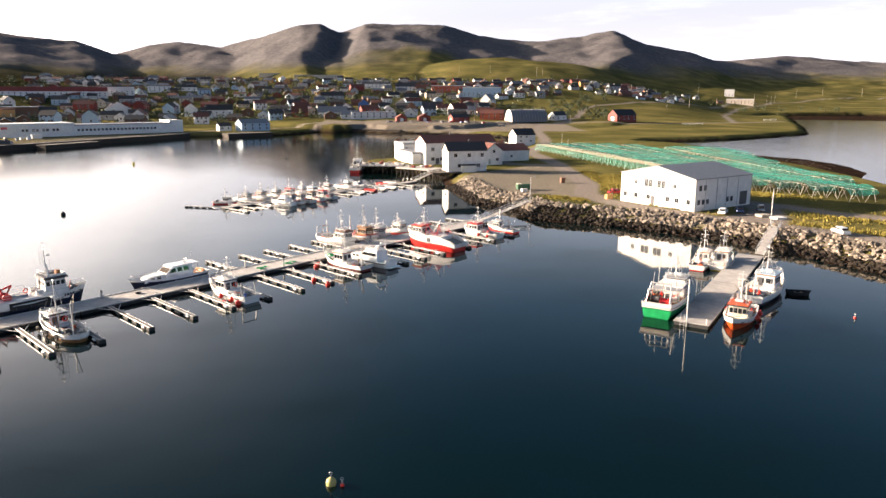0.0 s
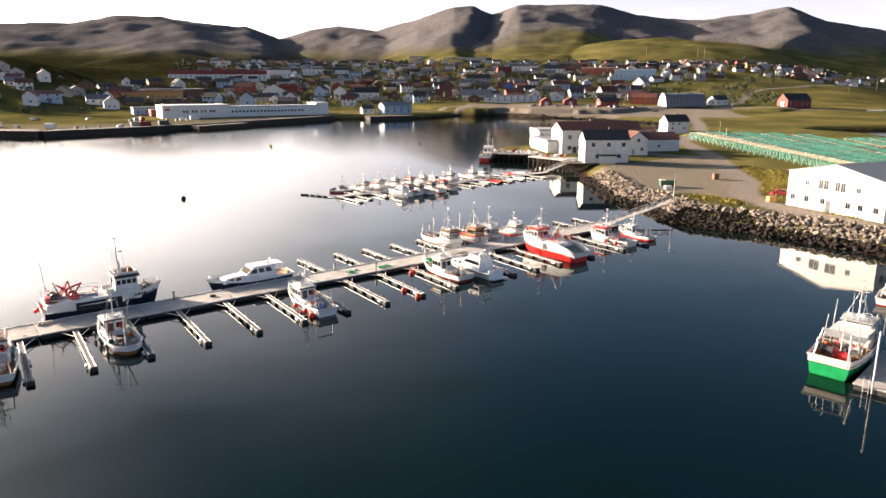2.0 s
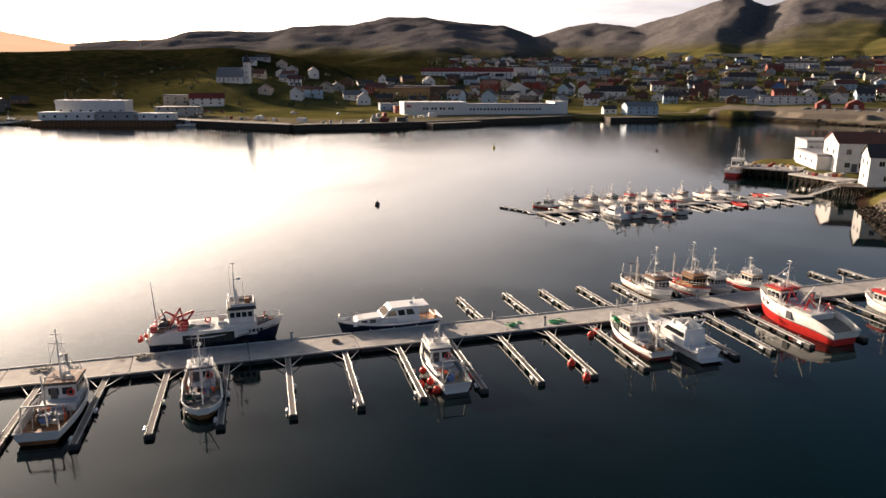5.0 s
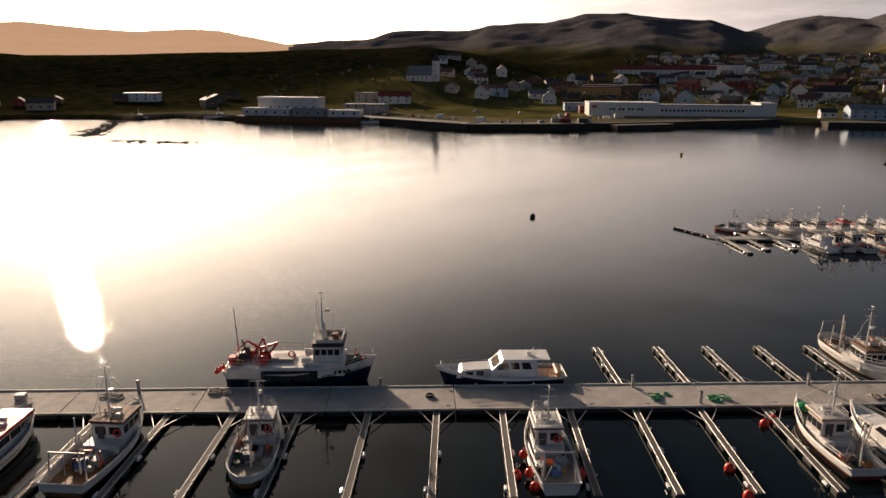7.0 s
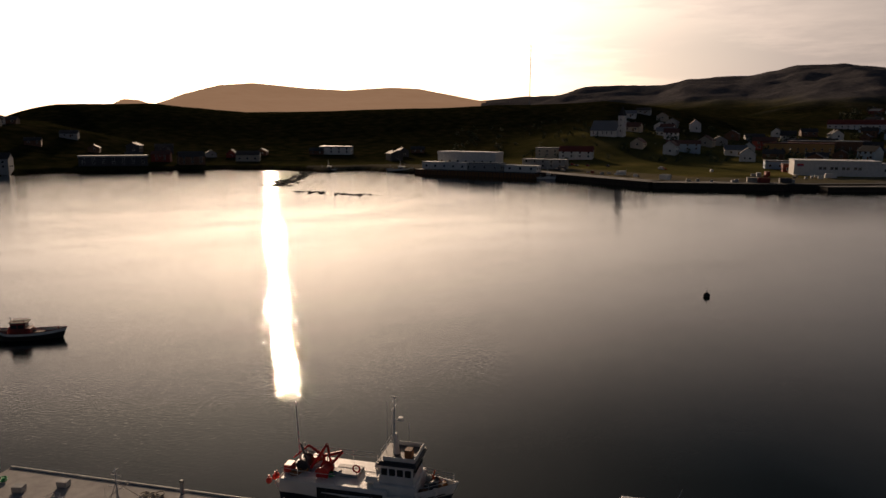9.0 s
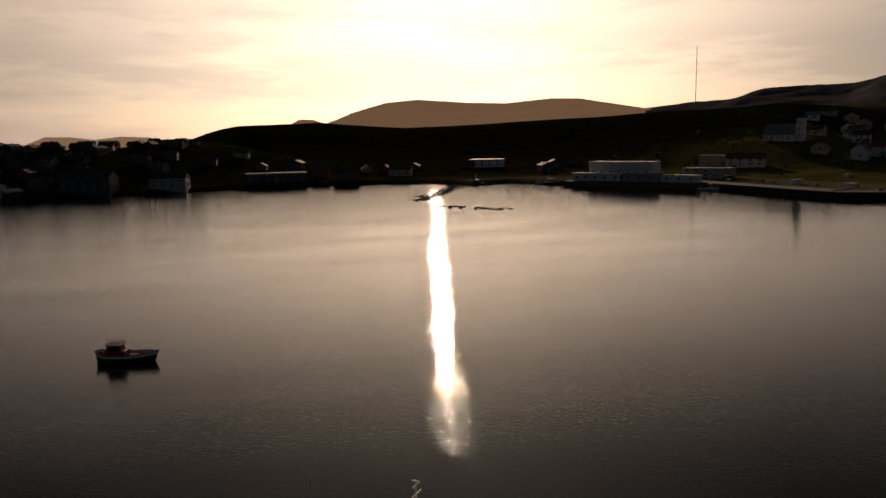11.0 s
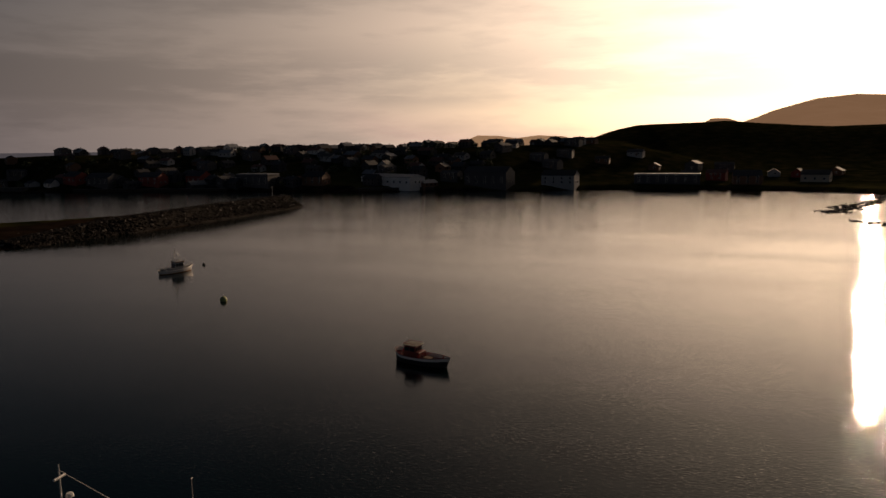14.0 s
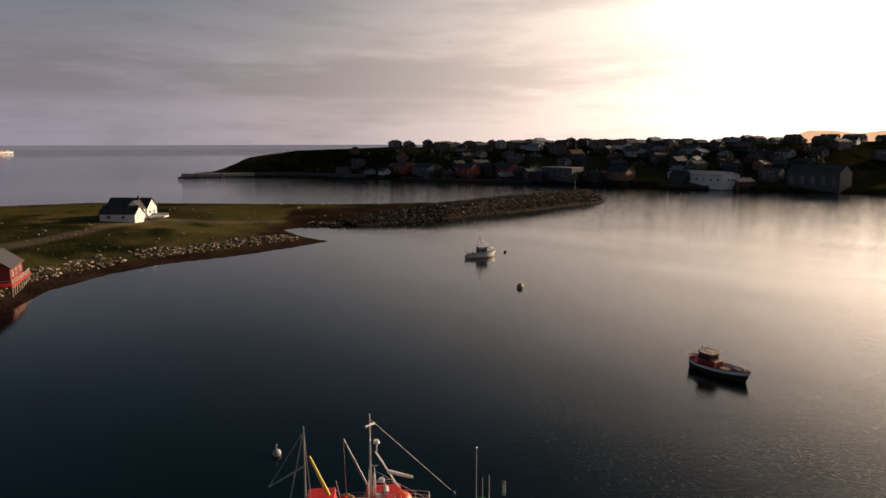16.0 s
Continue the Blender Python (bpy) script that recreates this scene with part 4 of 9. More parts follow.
# ---- boats ----
def loft(L, B, free, round_stern, bulwark, splits, fine=0.45):
    """Outer shell with bulwark inside and deck; bow along +x, waterline at z = 0. Gives hull, deck and gunwale bmeshes."""
    n = 16
    mid, bow, stern = free
    fs = [k / (n - 1) for k in range(n)]

    def half(f):
        if f < fine:
            a = 0.30 if round_stern else 0.80
            return B / 2 * (a + (1 - a) * math.sin(min(1.0, f / (0.22 if round_stern else fine)) * math.pi / 2) ** (0.8 if round_stern else 1))
        return B / 2 * max(0.015, 1 - ((f - fine) / (1 - fine)) ** 2.3)

    def sheer(f):
        return mid + (bow - mid) * max(0, (f - 0.35) / 0.65) ** 2 + (stern - mid) * max(0, (0.3 - f) / 0.3) ** 2
    levels = [(-0.7, 0.45, 0.90, 0.04)] + [(s, 0.80 + 0.2 * s, 0.93 + 0.06 * s, 0.02) for s in splits] + [(1.0, 1.0, 1.0, 0.0)]
    hull, deck, rail = bmesh.new(), bmesh.new(), bmesh.new()
    sides = {}
    for side in (1, -1):
        rows = []
        for z, wide, long, cut in levels:
            row = []
            for f in fs:
                zz = z if z < 0 else 0.16 + (sheer(f) - 0.16) * ((z - splits[0]) / (1 - splits[0])) if z >= splits[0] else z
                x = -L / 2 + L * cut + f * L * (long - cut)
                row.append(hull.verts.new((x, side * half(f) * wide, zz)))
            rows.append(row)
        for li in range(len(rows) - 1):
            for k in range(n - 1):
                face = hull.faces.new((rows[li][k], rows[li][k + 1], rows[li + 1][k + 1], rows[li + 1][k]))
                face.material_index, face.smooth = li, True
        inner_top, inner_low = [], []
        for f, v in zip(fs, rows[-1]):
            w = max(0.0, half(f) - 0.10)
            x = v.co.x - (0.12 if f > 0.95 else 0) + (0.1 if f < 0.02 else 0)
            inner_top.append(hull.verts.new((x, side * w, v.co.z)))
            inner_low.append(hull.verts.new((x - 0.05 * f, side * w, v.co.z - bulwark)))
        for a, b in ((rows[-1], inner_top), (inner_top, inner_low)):
            for k in range(n - 1):
                hull.faces.new((a[k], a[k + 1], b[k + 1], b[k])).material_index = len(levels) - 2
        sides[side] = (rows, inner_top, inner_low)
    rp, rs = sides[1][0], sides[-1][0]
    for li in range(len(rp) - 1):
        f = hull.faces.new((rp[li][0], rp[li + 1][0], rs[li + 1][0], rs[li][0]))
        f.material_index = li
        hull.faces.new((rp[li][-1], rs[li][-1], rs[li + 1][-1], rp[li + 1][-1])).material_index = li
    for a, b in ((sides[1][0][-1], sides[1][1]), (sides[1][1], sides[1][2])):
        c, d = (sides[-1][0][-1], sides[-1][1]) if a is sides[1][0][-1] else (sides[-1][1], sides[-1][2])
        hull.faces.new((a[0], b[0], d[0], c[0])).material_index = len(levels) - 2
    lows = [[deck.verts.new(v.co + Vector((0, 0, 0.004))) for v in sides[s][2]] for s in (1, -1)]
    for k in range(n - 1):
        deck.faces.new((lows[0][k], lows[0][k + 1], lows[1][k + 1], lows[1][k]))
    for s in (1, -1):
        tops = [v.co.copy() for v in sides[s][0][-1]]
        for p, q in zip(tops[:-1], tops[1:]):
            rod(rail, p, q, 0.055, seg=5)
    rod(rail, sides[1][0][-1][0].co, sides[-1][0][-1][0].co, 0.055, seg=5)
    return hull, deck, rail, sheer, half


def window_row(parent, x0, y0, x1, y1, z, h, count, gap, out):
    """Panes side by side on a wall from (x0, y0) to (x1, y1), lying proud by out."""
    dx, dy = x1 - x0, y1 - y0
    length = math.hypot(dx, dy)
    ang = math.degrees(math.atan2(dy, dx))
    w = (length - gap * (count + 1)) / count
    for k in range(count):
        f = (gap * (k + 1) + w * (k + 0.5)) / length
        bm = bmesh.new()
        box(bm, 0, 0, 0, w, 0.04, h, bevel=0.012)
        ob = part("window", bm, GLASS, parent)
        ob.matrix_basis = pose(x0 + dx * f, y0 + dy * f, z, 0, 0, ang) @ Matrix.Translation((0, -out, 0))


def wheelhouse(boat, x, z, length, width, h, wall, roof, panes=(4, 3), lift=0.5):
    bm = bmesh.new()
    box(bm, x, 0, z, length, width, h, taper=0.93, bevel=0.06)
    house = part("wheelhouse", bm, wall, boat)
    t = 0.965
    zz, wh = z + h * lift, h * 0.30
    l2, w2 = length / 2 * t, width / 2 * t
    window_row(house, x + l2, -w2, x + l2, w2, zz, wh, panes[0], 0.12, 0.015)
    window_row(house, x - l2, -w2, x + l2, -w2, zz, wh, panes[1], 0.16, 0.015)
    window_row(house, x + l2, w2, x - l2, w2, zz, wh, panes[1], 0.16, 0.015)
    window_row(house, x - l2, w2, x - l2, -w2, zz, wh, 2, 0.3, 0.015)
    bm = bmesh.new()
    box(bm, x + 0.1, 0, z + h, length + 0.35, width + 0.2, 0.12, bevel=0.04)
    part("wheelhouse_roof", bm, roof, boat)
    bm = bmesh.new()
    box(bm, x - length / 2 - 0.03, width * 0.2, z + 0.06, 0.06, 0.6, h * 0.8, bevel=0.02)
    part("cabin_door", bm, DARKGREY, house)
    return house


def mast(boat, x, z, h, stays=(), radar=True, mat_=None):
    bm = bmesh.new()
    rod(bm, (x, 0, z), (x, 0, z + h * 0.7), 0.10, 0.07, 8)
    rod(bm, (x, 0, z + h * 0.7), (x, 0, z + h), 0.045, 0.03, 6)
    rod(bm, (x, -0.7, z + h * 0.72), (x, 0.7, z + h * 0.72), 0.035)
    rod(bm, (x, -0.45, z + h * 0.9), (x, 0.45, z + h * 0.9), 0.03)
    rod(bm, (x - 0.25, 0, z + h * 0.97), (x + 0.3, 0, z + h * 0.97), 0.05)
    part("mast", bm, mat_ or WHITE, boat)
    for p in stays:
        bm = bmesh.new()
        rod(bm, (x, 0, z + h * 0.8), p, 0.022, seg=4)
        part("stay", bm, STEEL, boat)
    if radar:
        bm = bmesh.new()
        rod(bm, (x + 0.1, 0, z + h * 0.42), (x + 0.55, 0, z + h * 0.42), 0.04)
        rod(bm, (x + 0.55, 0, z + h * 0.42), (x + 0.55, 0, z + h * 0.42 + 0.24), 0.26, 0.22, 10)
        part("radar", bm, WHITE, boat, "white radar dome")
    for y, hh in ((-0.55, 0.9), (0.6, 0.75)):
        bm = bmesh.new()
        rod(bm, (x - 0.4, y, z), (x - 0.45, y, z + h * hh), 0.02, 0.012, 4)
        part("antenna", bm, WHITE, boat)


def railing(boat, pts, h, mat_=None):
    bm = bmesh.new()
    for p in pts:
        rod(bm, p, (p[0], p[1], p[2] + h), 0.022, seg=4)
    for p, q in zip(pts[:-1], pts[1:]):
        for f in (0.55, 1.0):
            rod(bm, (p[0], p[1], p[2] + h * f), (q[0], q[1], q[2] + h * f), 0.024, seg=4)
    part("railing", bm, mat_ or WHITE, boat)


def lifebuoy(boat, x, y, z, turn=90):
    bm = bmesh.new()
    ring(bm, 0, 0, 0, 0.3, 0.075)
    part("lifebuoy", bm, FENDER, boat, "orange-red lifebuoy").matrix_basis = pose(x, y, z, 90, 0, turn)


def tyres(boat, pts, r=0.35):
    for x, y, z in pts:
        bm = bmesh.new()
        ring(bm, 0, 0, 0, r, 0.12, seg=12)
        part("tyre_fender", bm, BLACK, boat).matrix_basis = pose(x, y, z, 90)


def round_fenders(boat, pts, r=0.36):
    for x, y, z in pts:
        bm = bmesh.new()
        ball(bm, 0, 0, 0, r, sz=1.15)
        rod(bm, (0, 0, r), (0, 0, r + 0.25), 0.06)
        part("buoy_fender", bm, FENDER, boat, "red balloon fender").matrix_basis = pose(x, y, z)


def winch(boat, x, y, z, col=None, r=0.32, w=0.9):
    bm = bmesh.new()
    rod(bm, (x, y - w / 2, z + 0.5), (x, y + w / 2, z + 0.5), r, seg=12)
    for s in (-1, 1):
        rod(bm, (x, y + s * w / 2 - 0.04, z + 0.5), (x, y + s * w / 2 + 0.04, z + 0.5), r * 1.5, seg=12)
        box(bm, x, y + s * w / 2, z, 0.3, 0.1, 0.5)
    part("net_drum", bm, col or DARKGREY, boat)


def tubs(boat, pts, cols):
    for k, (x, y, z) in enumerate(pts):
        bm = bmesh.new()
        box(bm, x, y, z, 0.95, 0.75, 0.62, rz=7 * k, taper=1.08, bevel=0.05)
        part("fish_tub", bm, cols[k % len(cols)], boat)


def crane(boat, x, y, z, h, reach, ang, col):
    bm = bmesh.new()
    rod(bm, (x, y, z), (x, y, z + h), 0.16, 0.13, 8)
    c, s = math.cos(radians(ang)), math.sin(radians(ang))
    elbow = (x + c * reach * 0.5, y + s * reach * 0.5, z + h + reach * 0.35)
    rod(bm, (x, y, z + h), elbow, 0.13, 0.1, 6)
    rod(bm, elbow, (x + c * reach, y + s * reach, z + h * 0.75), 0.09, 0.06, 6)
    rod(bm, (x, y, z + h * 0.5), (x + c * reach * 0.3, y + s * reach * 0.3, z + h + reach * 0.2), 0.06, seg=6)
    part("deck_crane", bm, col, boat)


def clutter(boat, z, x, half_x, half_y, rng):
    """Coils, crates, pipes and bags left about the working deck."""
    for k in range(3):
        bm = bmesh.new()
        ball(bm, 0, 0, 0, rng.uniform(0.35, 0.6), sz=0.55, sub=2)
        for v in bm.verts:
            v.co *= rng.uniform(0.85, 1.15)
        part("net_heap", bm, rng.choice((RUST, RUST, BROWN, BROWN, OCHRE, DARKGREY, GREY)), boat).matrix_basis = pose(x + rng.uniform(-half_x, half_x), rng.uniform(-half_y, half_y), z + 0.08)
    for k in range(10):
        bm = bmesh.new()
        px, py = x + rng.uniform(-half_x, half_x), rng.uniform(-half_y, half_y)
        if k % 3 == 0:
            ring(bm, 0, 0, 0.1, rng.uniform(0.2, 0.35), 0.09, seg=10)
            part("rope_coil", bm, rng.choice((PALEWOOD, GREY, GREEN, OCHRE, DARKGREY)), boat).matrix_basis = pose(px, py, z)
        elif k % 3 == 1:
            box(bm, 0, 0, 0, rng.uniform(0.4, 0.9), rng.uniform(0.3, 0.6), rng.uniform(0.25, 0.6), bevel=0.03)
            part("deck_box", bm, rng.choice((DARKGREY, WHITE, GREY, RUST, WOOD, DARKGREY)), boat).matrix_basis = pose(px, py, z, 0, 0, rng.uniform(0, 90))
        else:
            rod(bm, (0, 0, 0), (rng.uniform(-0.4, 0.4), rng.uniform(-0.4, 0.4), rng.uniform(0.8, 1.6)), 0.05, seg=6)
            rod(bm, (0, 0, 0.5), (0.5, 0.1, 0.6), 0.12, seg=8)
            part("hauler", bm, rng.choice((DARKGREY, GREY, ORANGE)), boat).matrix_basis = pose(px, py, z)


def rub_strake(boat, L, sheer, half, splits, col):
    """A band of timber along both sides."""
    f0, lv = [k / 11 for k in range(12)], splits[1]
    for side in (-1, 1):
        bm = bmesh.new()
        pts = [(-L / 2 + L * 0.02 + f * L * (0.91 + 0.06 * lv), side * (half(f) * (0.80 + 0.2 * lv) + 0.02), 0.16 + (sheer(f) - 0.16) * (lv - splits[0]) / (1 - splits[0])) for f in f0]
        for p, q in zip(pts[:-1], pts[1:]):
            rod(bm, p, q, 0.06, seg=5)
        part("rub_strake", bm, col, boat)


def boat_base(name, label, m, L, B, free, cols, group="", round_stern=False, bulwark=0.7, splits=(0.16, 0.62), rail=None, deck=None, category="boat"):
    boat = thing(name, label, category, group, m)
    hull, dk, rl, sheer, half = loft(L, B, free, round_stern, bulwark, splits)
    part("hull", hull, list(cols), boat)
    part("deck", dk, deck or DECK, boat)
    part("gunwale", rl, rail or WHITE, boat)
    if L > 7:
        rub_strake(boat, L, sheer, half, splits, DARKGREY if cols[-1] is not GELCOAT else NAVY)
    return boat, sheer, half


def name_bars(boat, x, y, z, ang, count=3, mat_=None, h=0.3):
    """Unreadable writing as plain bars."""
    bm = bmesh.new()
    for k in range(count):
        box(bm, (k - count / 2) * h * 1.3, 0, 0, h * (0.6 + 0.4 * (k % 2)), 0.02, h, bevel=0.0)
    part("name_bars", bm, mat_ or DARKGREY, boat).matrix_basis = pose(x, y, z, 0, 0, ang)


def fishing_boat(label, m, L, B, cols, house, house_mat=None, roof_mat=None, mast_h=5.0, group="", round_stern=False, free=None,
                 extras="", seed=1, deck=None, rail=None, splits=(0.16, 0.62)):
    """A coastal fishing boat. house: its middle along the boat, length and height. extras: letters for the gear it carries."""
    rng = random.Random(seed)
    free = free or (0.092 * L, 0.16 * L, 0.10 * L)
    boat, sheer, half = boat_base("fishing_boat", label, m, L, B, free, cols, group, round_stern, 0.055 * L, rail=rail, deck=deck, splits=splits)
    hx, hl, hh = house
    dz = free[0] - 0.055 * L + 0.02
    wheelhouse(boat, hx, dz, hl, B * 0.62, hh, house_mat or WHITE, roof_mat or WHITE)
    top = dz + hh + 0.12
    bm = bmesh.new()          # low casing that carries the wheelhouse
    box(bm, hx - hl * 0.28, 0, dz - 0.05, hl * 1.35, B * 0.70, hh * 0.36, bevel=0.07)
    part("casing", bm, house_mat or WHITE, boat)
    bm = bmesh.new()
    box(bm, hx + 0.14, 0, dz + hh - 0.2, hl + 0.2, B * 0.62 + 0.1, 0.2, bevel=0.03, taper=1.03)
    part("visor", bm, rng.choice((DARKGREY, roof_mat or WHITE, WOOD)), boat)
    if L > 8:
        yy = B * 0.28
        railing(boat, [(hx - hl * 0.45, -yy, top), (hx - hl * 0.45, yy, top)] if hl < 2.3 else [(hx + hl * 0.4, -yy, top), (hx - hl * 0.45, -yy, top), (hx - hl * 0.45, yy, top), (hx + hl * 0.4, yy, top)], 0.5)
        bm = bmesh.new()
        rod(bm, (hx + 0.3, -0.45, top + 0.22), (hx + 0.3, 0.45, top + 0.22), 0.2, seg=9)
        part("liferaft_canister", bm, WHITE, boat)
    mast(boat, hx - hl * 0.25, top, mast_h, [(L * 0.47, 0, free[1]), (hx - hl * 0.6, B * 0.4, free[0]), (hx - hl * 0.6, -B * 0.4, free[0])])
    f_at = lambda x: (x + L / 2) / L
    bow = [(x, s * half(f_at(x)) * 0.92, sheer(f_at(x))) for s, xs in ((1, (L * 0.12, L * 0.25, L * 0.37, L * 0.46)), (-1, (L * 0.46, L * 0.37, L * 0.25, L * 0.12))) for x in xs]
    railing(boat, bow, 0.7)
    back = -1 if hx > 0 else 1
    wx = hx + back * (hl / 2 + L * 0.17)
    if "h" in extras:      # hatch and winch
        bm = bmesh.new()
        box(bm, wx, 0, dz, L * 0.12, B * 0.36, 0.45, bevel=0.05)
        part("hatch", bm, GREY, boat)
        winch(boat, wx + back * L * 0.11, B * 0.12, dz, DARKGREY, 0.25, 0.7)
    if "b" in extras:      # boom and aft mast
        bm = bmesh.new()
        ax = wx + back * L * 0.16
        rod(bm, (ax, 0, dz), (ax, 0, dz + mast_h * (1.3 if "B" in extras else 0.95)), 0.08, 0.05, 6)
        part("aft_mast", bm, WHITE, boat)
        bm = bmesh.new()
        tip = (ax - back * L * rng.uniform(-0.1, 0.28), rng.uniform(-1.6, 1.6), dz + mast_h * rng.uniform(0.6, 1.15))
        rod(bm, (ax, 0, dz + 1.4), tip, 0.06, 0.05, 6)
        part("boom", bm, PALEWOOD, boat)
        bm = bmesh.new()
        rod(bm, (ax, 0, dz + mast_h * 0.93), tip, 0.02, seg=4)
        part("stay", bm, STEEL, boat)
    if "g" in extras:      # gantry aft
        gx = -L * 0.42
        bm = bmesh.new()
        for y in (-B * 0.34, B * 0.34):
            rod(bm, (gx, y, dz), (gx + 0.3, y * 0.9, dz + 2.6), 0.07, seg=6)
        rod(bm, (gx + 0.3, -B * 0.32, dz + 2.6), (gx + 0.3, B * 0.32, dz + 2.6), 0.07, seg=6)
        part("gantry", bm, STEEL, boat)
    if "t" in extras:
        tubs(boat, [(wx + rng.uniform(-1.3, 1.3), rng.uniform(-B * 0.25, B * 0.25), dz) for _ in range(4)], (ORANGE, GREY, BLUE, WHITE))
    if "f" in extras:
        ys = B / 2 + 0.2
        round_fenders(boat, [(-L * 0.28, ys, 0.55), (-L * 0.05, ys + 0.05, 0.6), (-L * 0.3, -ys, 0.5)])
    if "r" in extras:
        round_fenders(boat, [(wx + rng.uniform(-0.8, 0.8), rng.uniform(-1, 1) * B * 0.3, dz + 0.4) for _ in range(5)], 0.3)
    if "l" in extras:
        lifebuoy(boat, hx + back * (hl / 2 + 0.1), -B * 0.2, dz + hh * 0.6, 90)
    if "y" in extras:
        tyres(boat, [(x, s * (B / 2 + 0.1), 0.55) for x in (-L * 0.25, 0, L * 0.2) for s in (-1, 1)])
    if "n" in extras:      # green net on the foredeck
        bm = bmesh.new()
        ball(bm, L * 0.37, 0, free[1] * 0.86, 0.75, sz=0.45)
        part("net_heap", bm, GREEN, boat, "green heap of net")
    if "s" in extras:      # shelter deck over the working deck
        bm = bmesh.new()
        box(bm, wx, 0, dz + 1.9, L * 0.3, B * 0.8, 0.09, bevel=0.02)
        for x in (-0.14, 0.14):
            for y in (-0.37, 0.37):
                rod(bm, (wx + x * L, y * B, dz), (wx + x * L, y * B, dz + 1.9), 0.05)
        part("shelter", bm, GREY, boat)
    if L > 8:                # poles, davits and rails about the working deck
        for k in range(5):
            px, py, h = wx + rng.uniform(-0.2, 0.2) * L, rng.choice((-1, 1)) * rng.uniform(0.2, 0.42) * B, rng.uniform(1.2, 3.0)
            bm = bmesh.new()
            lean = (px + rng.uniform(-0.7, 0.7), py * rng.uniform(0.5, 1.0), dz + h)
            rod(bm, (px, py, dz), lean, 0.055, 0.035, 5)
            if k % 2:
                rod(bm, lean, (lean[0] + rng.uniform(-0.8, 0.8), lean[1] * 0.3, lean[2] - 0.1), 0.035, seg=5)
            part("davit" if k % 2 else "pole", bm, rng.choice((WHITE, GREY, STEEL, RUST)), boat)
        x0, x1 = sorted((wx - 0.15 * L, wx + 0.15 * L))
        for s in (-1, 1):
            railing(boat, [(x, s * half(f_at(x)) * 0.93, sheer(f_at(x))) for x in (max(x0, -0.47 * L), (x0 + x1) / 2, min(x1, 0.4 * L))], 0.55, STEEL)
    if L > 9:
        clutter(boat, dz, wx, L * 0.16, B * 0.36, rng)
    name_bars(boat, L * 0.36, half(0.86) * 0.985 + 0.0, free[0] * 0.85, -21, 3, DARKGREY, 0.22)
    bm = bmesh.new()
    rod(bm, (hx + 0.2, B * 0.2, top), (hx + 0.2, B * 0.2, top + 0.35), 0.09, seg=8)
    box(bm, hx - 0.3, -B * 0.12, top, 0.5, 0.4, 0.25, bevel=0.04)
    part("roof_gear", bm, WHITE, boat)
    return boat


def prism(bm, pts, half_at, inner=None):
    """A side outline (x, z) stretched across the boat; half_at gives the half width at a height; inner makes a thin plate on +y instead."""
    sides = []
    for k in (0, 1):
        sides.append([bm.verts.new((x, (half_at(z) if k else (inner(z) if inner else -half_at(z))), z)) for x, z in pts])
    bm.faces.new(sides[0])
    bm.faces.new(sides[1][::-1])
    for i in range(len(pts)):
        j = (i + 1) % len(pts)
        bm.faces.new((sides[0][j], sides[0][i], sides[1][i], sides[1][j]))
    bmesh.ops.recalc_face_normals(bm, faces=bm.faces[:])


def side_panes(parent, outlines, half_at):
    for pts in outlines:
        for side in (1, -1):
            bm = bmesh.new()
            prism(bm, pts, lambda z: half_at(z) + 0.02, lambda z: half_at(z) - 0.02)
            if side < 0:
                bmesh.ops.transform(bm, matrix=Matrix.Diagonal((1, -1, 1, 1)), verts=bm.verts[:])
                bmesh.ops.reverse_faces(bm, faces=bm.faces[:])
            part("window", bm, GLASS, parent)


